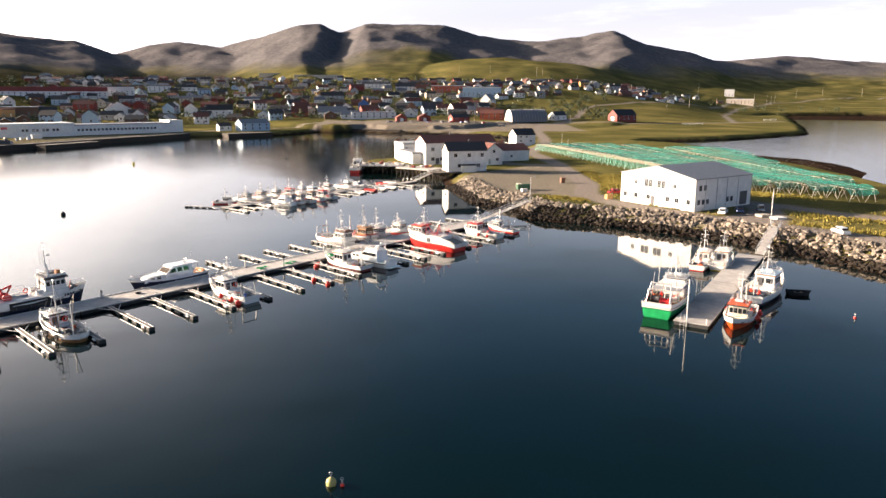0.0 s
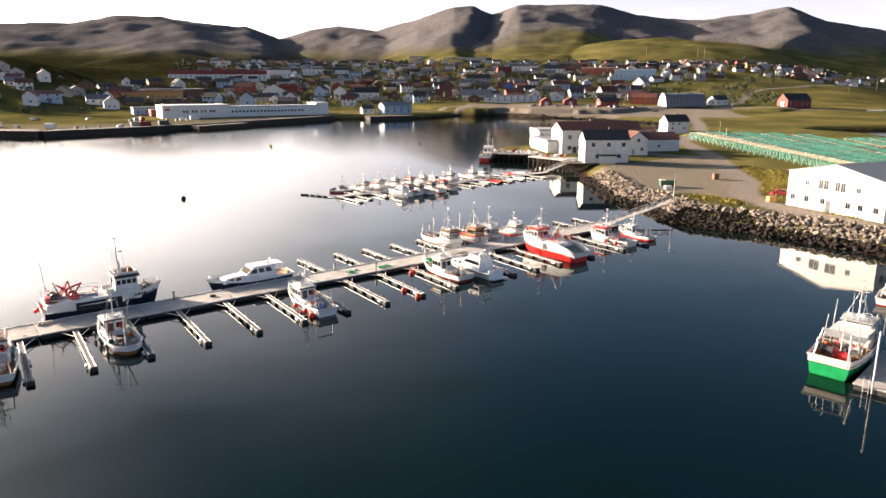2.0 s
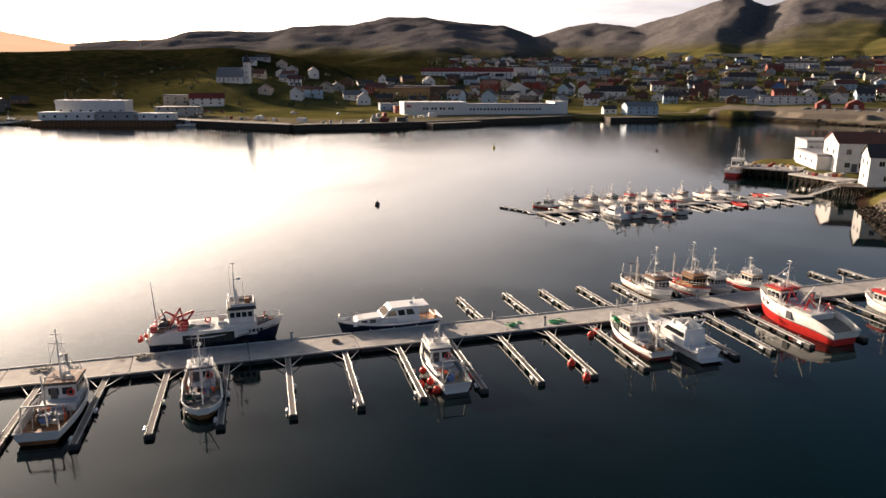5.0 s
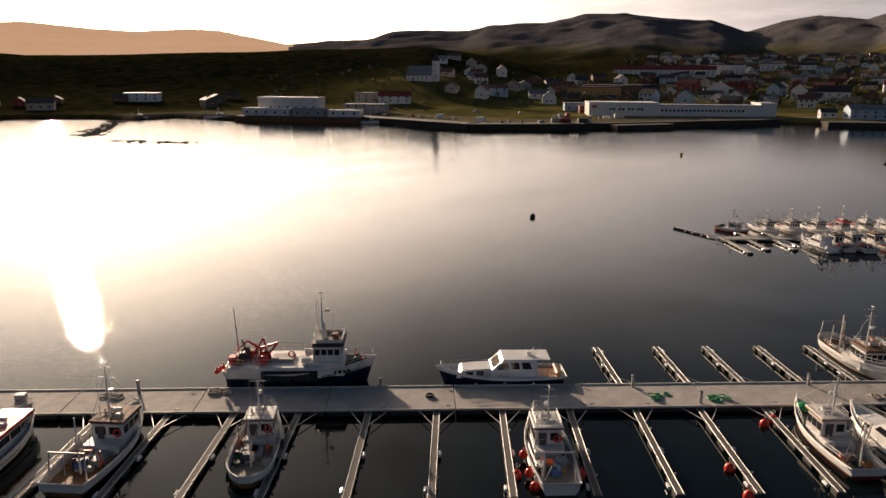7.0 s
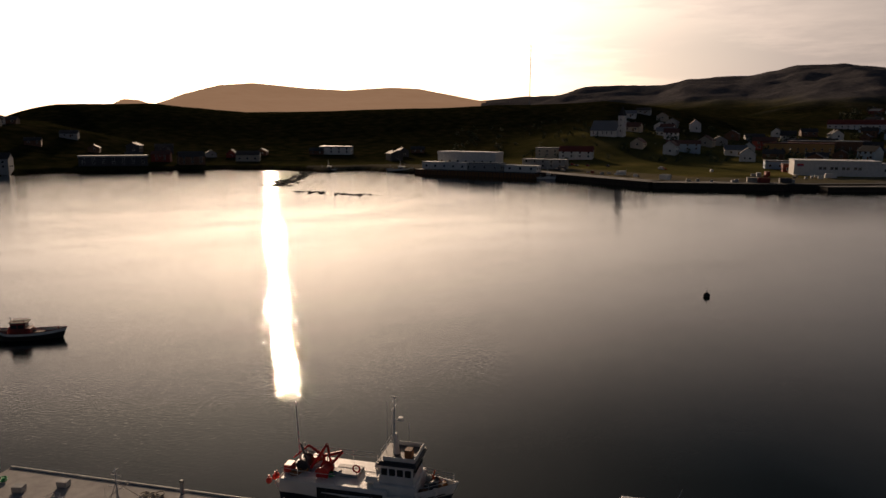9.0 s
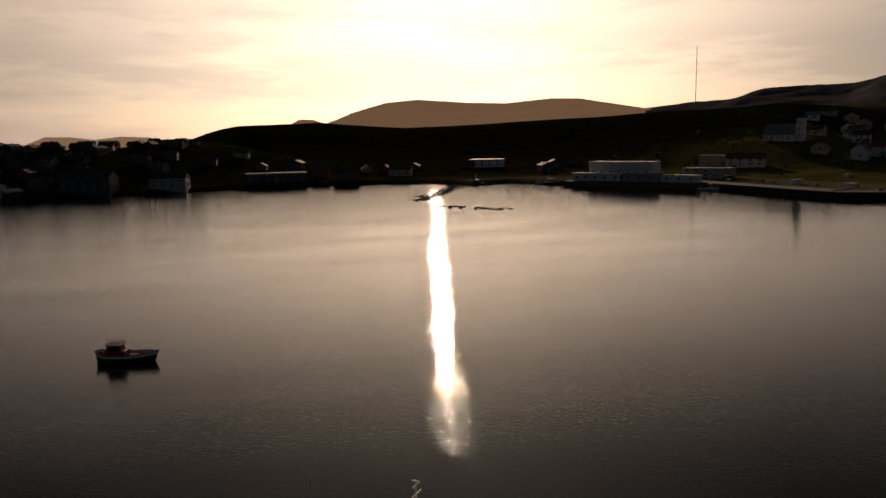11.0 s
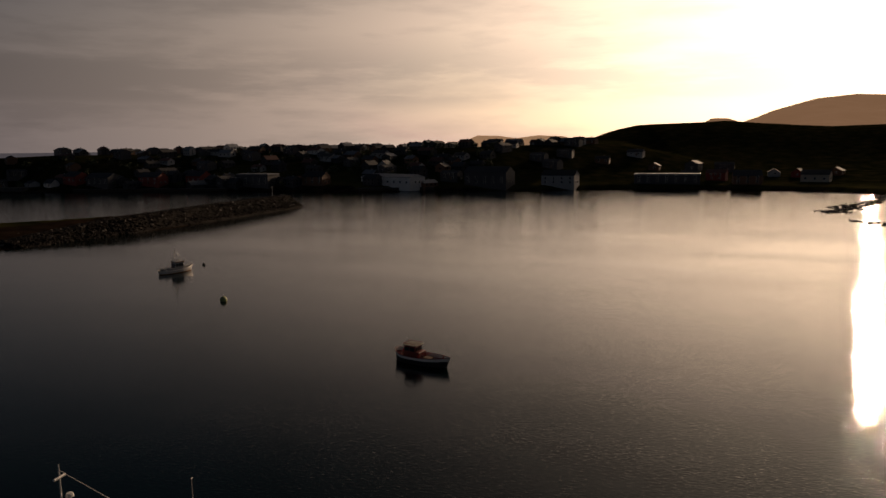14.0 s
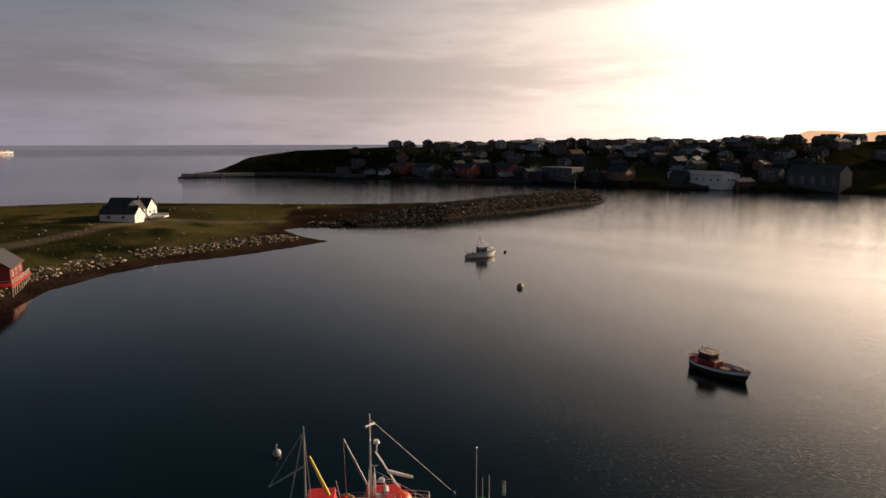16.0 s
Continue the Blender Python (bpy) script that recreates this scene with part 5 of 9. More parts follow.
def motor_yacht(label, m, L, B, hull_mat, group="", sleek=False):
    """A cabin cruiser with a low trunk, a raked windscreen, a glazed saloon and an overhanging hardtop."""
    boat, sheer, half = boat_base("cabin_cruiser", label, m, L, B, (0.092 * L, 0.145 * L, 0.095 * L), (hull_mat, hull_mat, GELCOAT), group, splits=(0.16, 0.74),
                                  bulwark=0.3, deck=GELCOAT)
    z = 0.078 * L
    o = lambda *pts: [(x * L, z + h * L) for x, h in pts]
    low = lambda zz: B * (0.30 - 0.04 * (zz - z) / (0.06 * L))
    wide = lambda zz: B * (0.38 - 0.05 * (zz - z) / (0.14 * L))
    bm = bmesh.new()
    prism(bm, o((0.345, 0.0), (0.325, 0.035), (0.295, 0.054), (0.2, 0.064), (0.06, 0.07), (0.06, 0.0)), low)
    trunk = part("trunk_cabin", bm, GELCOAT, boat)
    side_panes(trunk, [o((0.27, 0.02), (0.27, 0.045), (0.215, 0.05), (0.215, 0.02)), o((0.19, 0.02), (0.19, 0.05), (0.135, 0.052), (0.135, 0.02))], low)
    bm = bmesh.new()
    prism(bm, o((0.09, 0.0), (0.078, 0.068), (0.0, 0.136), (-0.06, 0.143), (-0.27, 0.14), (-0.285, 0.0)), wide)
    saloon = part("saloon", bm, GELCOAT, boat)
    if sleek:
        panes = [o((0.045, 0.074), (0.0, 0.118), (-0.26, 0.12), (-0.262, 0.074))]
    else:
        panes = [o((0.04, 0.074), (-0.004, 0.12), (-0.05, 0.124), (-0.058, 0.074)), o((-0.078, 0.074), (-0.07, 0.125), (-0.13, 0.126), (-0.142, 0.074)), o((-0.162, 0.074), (-0.152, 0.126), (-0.215, 0.125), (-0.235, 0.074))]
    side_panes(saloon, panes, wide)
    dx, dz = 0.078 * L, 0.068 * L
    rake = math.degrees(math.atan2(0.068, 0.078))
    for k in (-1, 0, 1):
        bm = bmesh.new()
        box(bm, 0, 0, -0.015, L * 0.075, B * 0.2, 0.03, bevel=0.008)
        part("windscreen", bm, SMOKED, saloon).matrix_basis = pose(L * 0.039, k * B * 0.215, z + L * 0.102, 0, rake, 0) @ Matrix.Translation((0, 0, 0.012))
    bm = bmesh.new()
    box(bm, -L * (0.15 if sleek else 0.19), 0, z + L * 0.141, L * (0.26 if sleek else 0.37), B * 0.70, 0.13, bevel=0.055)
    part("hardtop", bm, GELCOAT, boat)
    for s in (-1, 1):
        bm = bmesh.new()
        rod(bm, (-L * 0.355, s * B * 0.31, z), (-L * 0.355, s * B * 0.31, z + L * 0.141), 0.035)
        part("hardtop_post", bm, STEEL, boat)
    bm = bmesh.new()
    box(bm, -L * 0.37, 0, z - 0.1, L * 0.17, B * 0.7, 0.12, bevel=0.02)
    part("cockpit_floor", bm, GELCOAT if sleek else WOOD, boat, "" if sleek else "varnished cockpit floor")
    if sleek:                # raised helm with a screen, seats and a swept radar arch; stern rail and bathing platform
        ft = z + L * 0.141 + 0.13
        bm = bmesh.new()
        prism(bm, [(-0.02 * L, ft), (-0.06 * L, ft + 0.55), (-0.075 * L, ft + 0.55), (-0.06 * L, ft)], lambda zz: B * 0.29)
        part("helm_screen", bm, GELCOAT, boat)
        for y in (-0.24, 0.24):
            bm = bmesh.new()
            prism(bm, [(-0.06 * L, ft), (-0.075 * L, ft + 0.5), (-0.25 * L, ft + 0.32), (-0.26 * L, ft)], lambda zz: 0.05)
            part("helm_coaming", bm, GELCOAT, boat).matrix_basis = pose(0, y * B, 0)
        for x, y in ((-0.12, -0.12), (-0.12, 0.12), (-0.2, 0.0)):
            bm = bmesh.new()
            box(bm, x * L, y * B, ft, 0.5, 0.55, 0.35, bevel=0.06)
            box(bm, x * L - 0.24, y * B, ft + 0.3, 0.12, 0.55, 0.45, bevel=0.04)
            part("helm_seat", bm, WHITE, boat)
        bm = bmesh.new()
        for y in (-0.33, 0.33):
            rod(bm, (-0.2 * L, y * B, ft - 0.1), (-0.29 * L, y * B * 0.85, ft + 1.15), 0.1, 0.08, 6)
        rod(bm, (-0.29 * L, -0.28 * B, ft + 1.15), (-0.29 * L, 0.28 * B, ft + 1.15), 0.1, seg=6)
        part("radar_arch", bm, GELCOAT, boat)
        bm = bmesh.new()
        ball(bm, -0.29 * L, 0.25, ft + 1.45, 0.24, sub=2)
        rod(bm, (-0.29 * L, -0.4, ft + 1.15), (-0.33 * L, -0.4, ft + 2.4), 0.025, 0.015, 5)
        part("dome_antenna", bm, GELCOAT, boat)
        bm = bmesh.new()
        box(bm, -L * 0.525, 0, 0.22, L * 0.07, B * 0.74, 0.1, bevel=0.03)
        part("bathing_platform", bm, GELCOAT, boat)
        railing(boat, [(-L * 0.49, y * B, z + 0.25) for y in (-0.34, -0.12, 0.12, 0.34)], 0.6, STEEL)
        for y in (-1, 1):
            bm = bmesh.new()
            for k in range(6):
                f0, f1 = 0.1 + 0.1 * k, 0.2 + 0.1 * k
                rod(bm, (-L / 2 + f0 * L, y * half(f0) * 0.985, sheer(f0) * 0.74), (-L / 2 + f1 * L, y * half(f1) * 0.985, sheer(f1) * 0.74), 0.09, seg=5)
            part("side_band", bm, NAVY, boat, "dark band along the topside")
    bm = bmesh.new()
    box(bm, -L * 0.445, 0, z, 0.45, B * 0.62, 0.5, bevel=0.06)
    part("cockpit_seat", bm, GELCOAT if sleek else WOOD, boat)
    bm = bmesh.new()
    rod(bm, (-L * 0.24, 0, z + L * 0.148), (-L * 0.26, 0, z + L * 0.215), 0.07, 0.04)
    rod(bm, (-L * 0.25, -0.45, z + L * 0.19), (-L * 0.25, 0.45, z + L * 0.19), 0.03)
    part("mast", bm, GELCOAT, boat)
    bm = bmesh.new()
    rod(bm, (-L * 0.22, 0, z + L * 0.155), (-L * 0.22, 0, z + L * 0.175), 0.25, 0.2, 10)
    part("radar", bm, GELCOAT, boat, "white radar dome")
    bm = bmesh.new()
    rod(bm, (-L * 0.26, 0.3, z + L * 0.15), (-L * 0.33, 0.3, z + L * 0.30), 0.018, 0.01, 4)
    part("antenna", bm, WHITE, boat)
    f_at = lambda x: (x + L / 2) / L
    pts = [(x, s * half(f_at(x)) * 0.93, sheer(f_at(x))) for s, xs in ((1, (-L * 0.05, L * 0.12, L * 0.27, L * 0.38, L * 0.46)), (-1, (L * 0.46, L * 0.38, L * 0.27, L * 0.12, -L * 0.05))) for x in xs]
    railing(boat, pts, 0.5, STEEL)
    for k in range(3):
        bm = bmesh.new()
        rod(bm, (L * (0.2 - 0.22 * k), B * 0.52, 0.15), (L * (0.2 - 0.22 * k), B * 0.52, 0.8), 0.13, seg=8)
        part("fender", bm, WHITE, boat)
    return boat


def at_pier(s, n, turn):
    p = along(s, n)
    return pose(p.x, p.y, 0, 0, 0, PIER_ANGLE + turn)


def navy_trawler():
    L, B = 15.2, 4.9
    boat, sheer, half = boat_base("fishing_boat", "navy-and-white steel fishing boat with a red deck crane at the pier",
                                  at_pier(35.3, 107.8, 0), L, B, (1.75, 2.75, 1.9), (NAVY, NAVY, WHITE), splits=(0.16, 0.66), bulwark=0.5)
    dz = 1.3
    bm = bmesh.new()          # white shelter deck, flush with the side
    box(bm, -2.4, 0, dz, 9.4, B * 0.965, 1.15, bevel=0.1, taper=0.985)
    part("shelter_deck", bm, WHITE, boat)
    for y in (-1, 1):
        bm = bmesh.new()
        box(bm, -0.9, y * B * 0.482, 1.02, 5.6, 0.1, 1.12, bevel=0.03)
        part("side_opening", bm, BLACK, boat, "dark opening in the ship's side")
        for k in range(3):
            bm = bmesh.new()
            box(bm, -2.9 + 1.9 * k, y * B * 0.484, 1.02, 0.09, 0.14, 1.12)
            part("stanchion", bm, DARKGREY, boat)
    top = dz + 1.15
    bm = bmesh.new()
    box(bm, 2.7, 0, dz, 3.6, 3.7, 1.5, bevel=0.08)
    part("deck_house", bm, WHITE, boat)
    wheelhouse(boat, 2.8, dz + 1.35, 2.9, 3.2, 1.95, WHITE, DARKGREY, (5, 4), 0.42)
    bm = bmesh.new()
    box(bm, 2.9, 0, dz + 3.05, 3.2, 3.5, 0.2, bevel=0.03, taper=1.03)
    part("visor", bm, DARKGREY, boat, "dark brow over the wheelhouse windows")
    fly = dz + 3.42
    bm = bmesh.new()
    for x, y, sx, sy in ((4.3, 0, 0.1, 3.0), (3.0, 1.5, 2.6, 0.08), (3.0, -1.5, 2.6, 0.08)):
        box(bm, x, y, fly, sx, sy, 0.34, bevel=0.02)
    part("flybridge_screen", bm, WHITE, boat)
    railing(boat, [(1.5, -1.5, fly), (1.5, 0, fly), (1.5, 1.5, fly)], 0.8)
    bm = bmesh.new()
    box(bm, 3.6, -0.5, fly, 0.6, 0.8, 0.7, bevel=0.05)
    part("helm_console", bm, RUST, boat)
    bm = bmesh.new()
    rod(bm, (2.4, 0, fly), (2.3, 0, fly + 1.7), 0.32, 0.14, 8)
    part("mast_base", bm, WHITE, boat)
    mast(boat, 2.2, fly + 1.4, 3.5)
    bm = bmesh.new()
    rod(bm, (3.2, 0.9, fly), (3.2, 0.9, fly + 2.3), 0.02, seg=4)
    part("antenna", bm, WHITE, boat)
    for y in (-1.2, 1.2):
        bm = bmesh.new()
        rod(bm, (0.2, y, top + 0.32), (1.2, y, top + 0.32), 0.3, seg=10)
        part("liferaft_canister", bm, WHITE, boat)
    bm = bmesh.new()
    box(bm, -1.8, 0, top, 2.2, 1.7, 0.3, bevel=0.05)
    part("hatch", bm, GREY, boat)
    crane(boat, -4.2, 0.5, top, 1.0, 2.6, 190, RED)
    bm = bmesh.new()
    rod(bm, (-4.2, 0.5, top + 1.0), (-2.4, 0.2, top + 1.7), 0.16, 0.12, 6)
    rod(bm, (-2.4, 0.2, top + 1.7), (-3.4, -0.4, top + 0.5), 0.12, 0.1, 6)
    part("crane_jib", bm, RED, boat, "red folded crane jib")
    winch(boat, -3.6, -0.9, top - 0.1, RED, 0.4, 1.2)
    bm = bmesh.new()
    for q in ((-5.2, -0.2), (-5.2, 1.2)):
        rod(bm, (q[0], q[1], top), (-3.9, 0.5, top + 2.1), 0.12, 0.1, 6)
    rod(bm, (-3.9, 0.5, top + 2.1), (-3.5, 0.5, top), 0.1, seg=6)
    part("a_frame", bm, RED, boat, "red steel A-frame")
    for y in (-1, 1):
        bm = bmesh.new()
        for k in range(9):
            f0, f1 = 0.5 + 0.05 * k, 0.55 + 0.05 * k
            rod(bm, (-L / 2 + f0 * L * 0.985, y * half(f0) * 0.985, sheer(f0) * 0.72), (-L / 2 + f1 * L * 0.985, y * half(f1) * 0.985, sheer(f1) * 0.72), 0.05, seg=5)
        part("bow_strake", bm, DARKGREY, boat, "dark rubbing band along the bow")
    winch(boat, -5.8, 0.2, top - 0.1, DARKGREY, 0.35, 1.4)
    bm = bmesh.new()
    rod(bm, (-6.5, 0.8, top), (-6.8, 0.8, top + 5.4), 0.1, 0.03)
    part("aft_mast", bm, WHITE, boat)
    bm = bmesh.new()
    rod(bm, (-5.0, -0.6, top), (-5.8, -0.6, top + 2.5), 0.11, 0.07)
    part("boom", bm, DARKGREY, boat)
    bm = bmesh.new()
    box(bm, -6.7, -0.9, top, 0.7, 1.0, 0.75, bevel=0.05)
    part("gear_locker", bm, RED, boat)
    lifebuoy(boat, -0.9, -0.6, top + 0.75, 0)
    bm = bmesh.new()
    rod(bm, (-0.9, -0.6, top), (-0.9, -0.6, top + 0.5), 0.03)
    part("buoy_post", bm, STEEL, boat)
    clutter(boat, top, -4.6, 2.2, 1.7, random.Random(5))
    railing(boat, [(-7.0, -2.0, top), (-5.4, -2.2, top), (-3.8, -2.25, top), (-2.2, -2.25, top)], 0.85)
    railing(boat, [(-7.0, 2.0, top), (-5.4, 2.2, top), (-3.8, 2.25, top), (-2.2, 2.25, top), (0.0, 2.25, top)], 0.85)
    round_fenders(boat, [(-7.5, -1.7, 2.35), (-8.1, -0.9, 1.75), (-8.2, -1.7, 1.85), (-8.0, -2.2, 2.1)], 0.24)
    f_at = lambda x: (x + L / 2) / L
    pts = [(x, s * half(f_at(x)) * 0.94, sheer(f_at(x))) for s, xs in ((1, (4.4, 5.4, 6.4, 7.2)), (-1, (7.2, 6.4, 5.4, 4.4))) for x in xs]
    railing(boat, pts, 0.6)
    winch(boat, 5.6, 0, 1.9, DARKGREY, 0.28, 0.9)
    clutter(boat, 1.85, 5.6, 0.8, 0.9, random.Random(8))
    name_bars(boat, 4.5, -2.06, 1.75, 16, 4, BLACK, 0.34)
    tyres(boat, [(x, -B / 2 - 0.06, 0.7) for x in (-5, -1, 3)], 0.3)


navy_trawler()
motor_yacht("classic navy-hulled cabin cruiser with a cream-white superstructure at the pier", at_pier(55.6, 107.0, 180), 13.2, 3.9, NAVY)

SOUTH_BOATS = "boats between the fingers of the long pier"
fishing_boat("white fishing boat with red cabin top and green foredeck net", at_pier(12.4, 93.2, 88), 12.6, 4.2, (BLACK, WHITE, WHITE), (1.4, 5.0, 1.9), WHITE, RED, 2.3, SOUTH_BOATS,
             extras="htrgln", seed=11, deck=RUST)


def rigged_boat():
    """The outermost boat: red deckhouses, two masts, booms and a heap of gear."""
    shift = pose(0.8, 0, 0)
    boat = fishing_boat("white fishing boat with red deckhouses, two masts and slanting booms", at_pier(4.3, 92.2, 89), 11.8, 4.4, (BLACK, WHITE, WHITE), (1.7, 2.4, 2.0), RED, RED, 2.4,
                        SOUTH_BOATS, free=(1.5, 2.1, 1.9), extras="htrl", seed=12, deck=RUST)
    for name, p, q, r0, r1, m_, words in (
            ("main_mast", (0, 0, 3.0), (0, 0, 9.6), 0.11, 0.05, WHITE, "tall white main mast"), ("aft_mast", (-5.1, 0, 1.2), (-5.1, 0, 8.8), 0.1, 0.06, GREY, ""),
            ("boom", (-0.3, 0.3, 3.6), (-2.1, 0.6, 7.4), 0.1, 0.06, GREY, ""), ("boom", (-3.3, -0.3, 3.2), (-4.7, -0.3, 6.5), 0.17, 0.1, YELLOW, "yellow boom wrapped in net"),
            ("boom", (-5.1, 0, 5.6), (-7.9, 0, 4.0), 0.07, 0.05, GREY, ""), ("boom", (0.4, 0.2, 6.4), (2.2, 0.4, 3.2), 0.08, 0.06, WHITE, ""), ("boom", (1.3, -0.4, 5.0), (3.3, -0.4, 4.4), 0.16, 0.12, WHITE, ""),
            ("stay", (-5.1, 0, 8.6), (-6.4, 0.4, 2.4), 0.025, 0.025, STEEL, ""), ("stay", (-5.1, 0, 8.4), (-7.9, 0, 4.0), 0.02, 0.02, STEEL, ""), ("stay", (-2.1, 0.6, 7.3), (-2.0, 1.6, 2.2), 0.02, 0.02, STEEL, ""),
            ("stay", (0, 0, 9.2), (6.4, 0, 2.9), 0.02, 0.02, STEEL, ""), ("stay", (-5.1, 0, 8.6), (-4.4, -1.8, 2.0), 0.02, 0.02, STEEL, "")):
        bm = bmesh.new()
        rod(bm, p, q, r0, r1, 7)
        part(name, bm, m_, boat, words).matrix_basis = shift
    bm = bmesh.new()
    rod(bm, (-0.35, -0.35, 8.7), (0.35, 0.35, 8.7), 0.1, seg=6)
    rod(bm, (0.0, -0.6, 7.6), (0.0, 0.6, 7.6), 0.04, seg=5)
    part("radar_scanner", bm, WHITE, boat).matrix_basis = shift
    bm = bmesh.new()
    rod(bm, (0.5, 0, 6.4), (0.5, 0, 7.2), 0.04)
    rod(bm, (0.5, 0, 7.2), (0.5, 0, 7.45), 0.28, 0.2, 10)
    part("radar", bm, WHITE, boat, "white radar dome").matrix_basis = shift
    bm = bmesh.new()
    box(bm, -3.9, 0, 1.2, 2.2, 2.4, 1.9, bevel=0.08)
    part("aft_deckhouse", bm, RED, boat).matrix_basis = shift
    for k in range(7):
        bm = bmesh.new()
        ball(bm, -2.1 + 0.27 * (k % 4), -0.5 + 0.3 * (k // 4), 2.75 + 0.1 * (k % 3), 0.26 if k else 0.45)
        rod(bm, (-2.1 + 0.27 * (k % 4), -0.5 + 0.3 * (k // 4), 1.2), (-2.1 + 0.27 * (k % 4), -0.5 + 0.3 * (k // 4), 2.7), 0.05)
        part("net_float", bm, FENDER if k % 3 == 0 else OCHRE, boat).matrix_basis = shift
    bm = bmesh.new()
    ball(bm, 3.1, 0, 2.3, 1.0, sz=0.75)
    part("net_heap", bm, ORANGE, boat, "orange heap of net")


rigged_boat()
fishing_boat("white fishing boat with rusty bottom and cluttered deck, by the pier", at_pier(21.3, 93.6, 84), 12.4, 4.5, (RUST, RUST, WHITE), (2.0, 2.8, 2.2), WHITE, BROWN, 5.0,
             SOUTH_BOATS, extras="hlgbt", seed=2, deck=RUST, splits=(0.16, 0.34))
fishing_boat("old white wooden boat with varnished bottom and round stern", at_pier(33.8, 94.0, 92), 11.6, 3.7, (WOOD, WOOD, WHITE), (1.6, 2.0, 2.1), WHITE, WHITE, 4.4,
             SOUTH_BOATS, round_stern=True, extras="hltyb", seed=3, splits=(0.16, 0.4))
fishing_boat("white fishing boat with red balloon fenders by the pier", at_pier(57.9, 92.4, 90), 11.6, 3.7, (GELCOAT, GELCOAT, WHITE), (1.2, 2.6, 2.2), WHITE, WHITE, 3.4,
             SOUTH_BOATS, extras="hgftl", seed=4)
fishing_boat("white wooden fishing boat with a dark red bottom and raised booms", at_pier(82.4, 93.6, 90), 11.2, 3.7, (DARKRED, DARKRED, WHITE), (0.6, 2.4, 2.3), WHITE, WHITE, 4.0,
             SOUTH_BOATS, extras="hbn", seed=5, rail=WHITE, splits=(0.16, 0.34))
motor_yacht("white motor cruiser with dark side windows by the pier", at_pier(87.2, 92.4, 90), 12.2, 3.9, GELCOAT, SOUTH_BOATS, True)
steel = fishing_boat("bright red and white steel fishing boat by the pier", at_pier(105.6, 92.6, 91), 14.2, 5.0, (RED, RED, WHITE), (3.2, 2.4, 2.3), WHITE, RED, 3.6,
                     SOUTH_BOATS, free=(2.75, 3.2, 1.75), extras="hrbt", seed=6, rail=WHITE, splits=(0.16, 0.52))
for y in (-1, 1):
    bm = bmesh.new()
    box(bm, -0.6, y * 2.43, 1.5, 0.95, 0.12, 1.0, bevel=0.04)
    part("side_door", bm, DARKGREY, steel, "dark opening in the white side")
    for x in (3.0, 4.2):
        bm = bmesh.new()
        box(bm, x, y * (2.38 if x < 4 else 1.98), 2.3, 0.3, 0.16, 0.3, bevel=0.05)
        part("porthole", bm, GLASS, steel)
bm = bmesh.new()
box(bm, -1.6, 0, 2.0, 3.6, 3.6, 0.75, bevel=0.08)
part("shelter_casing", bm, WHITE, steel)
for k, (x, y) in enumerate(((-2.6, -1.0), (-1.4, 0.9), (-0.4, -0.6), (1.2, 1.2))):
    bm = bmesh.new()
    rod(bm, (x, y, 2.7), (x - 0.5, y, 4.0 + 0.3 * k), 0.08, 0.06, 6)
    rod(bm, (x - 0.5, y, 4.0 + 0.3 * k), (x - 1.3, y * 0.6, 3.4), 0.07, seg=6)
    part("davit", bm, RED, steel, "red steel davit")
bm = bmesh.new()
rod(bm, (0.3, 0, 2.7), (-2.2, 0.5, 6.0), 0.11, 0.08, 7)
part("derrick", bm, WHITE, steel, "slanting white derrick")
railing(steel, [(-3.2, -1.9, 2.75), (-1.6, -1.9, 2.75), (0.2, -1.9, 2.75)], 0.7, RED)
railing(steel, [(-3.2, 1.9, 2.75), (-1.6, 1.9, 2.75), (0.2, 1.9, 2.75)], 0.7, RED)
fishing_boat("white fishing boat with red trim and flat aft platform", at_pier(121.9, 92.6, 90), 10.4, 3.7, (GELCOAT, WHITE, WHITE), (1.8, 2.4, 2.2), WHITE, RED, 3.6,
             SOUTH_BOATS, extras="hftr", seed=7)
fishing_boat("small red-hulled fishing boat at the pier's end", at_pier(128.9, 92.2, 88), 8.6, 3.0, (RED, RED, WHITE), (1.2, 2.0, 1.9), WHITE, WHITE, 2.6,
             SOUTH_BOATS, extras="ht", seed=8)
NORTH_BOATS = "boats on the far side of the long pier"
fishing_boat("large white wooden fishing boat with a brown deck across the pier", at_pier(95.6, 111.0, -92), 12.4, 4.2, (RUST, WHITE, WHITE), (2.2, 2.8, 2.4), WHITE, BROWN, 4.2,
             NORTH_BOATS, round_stern=True, extras="hbg", seed=21, deck=WOOD, rail=WHITE)
fishing_boat("white fishing boat with varnished wheelhouse and red stripe across the pier", at_pier(101.8, 110.4, -90), 11.2, 3.9, (RED, WHITE, WHITE), (1.6, 2.6, 2.4), WOOD, WOOD, 4.6,
             NORTH_BOATS, extras="hbtr", seed=22, rail=RED)
fishing_boat("white fishing boat with two raised booms across the pier", at_pier(105.0, 109.6, -88), 10.2, 3.6, (BLACK, WHITE, WHITE), (1.4, 2.4, 2.2), WHITE, WHITE, 3.8,
             NORTH_BOATS, extras="hbt", seed=23)
fishing_boat("small white fishing boat with a red bottom across the pier", at_pier(111.6, 109.0, -90), 8.2, 3.2, (RED, RED, WHITE), (0.8, 2.4, 2.0), WHITE, WHITE, 2.2,
             NORTH_BOATS, extras="h", seed=24)


def at_short(s, n, turn):
    p = by_short(s, n)
    return pose(p.x, p.y, 0, 0, 0, C_ANGLE + turn)


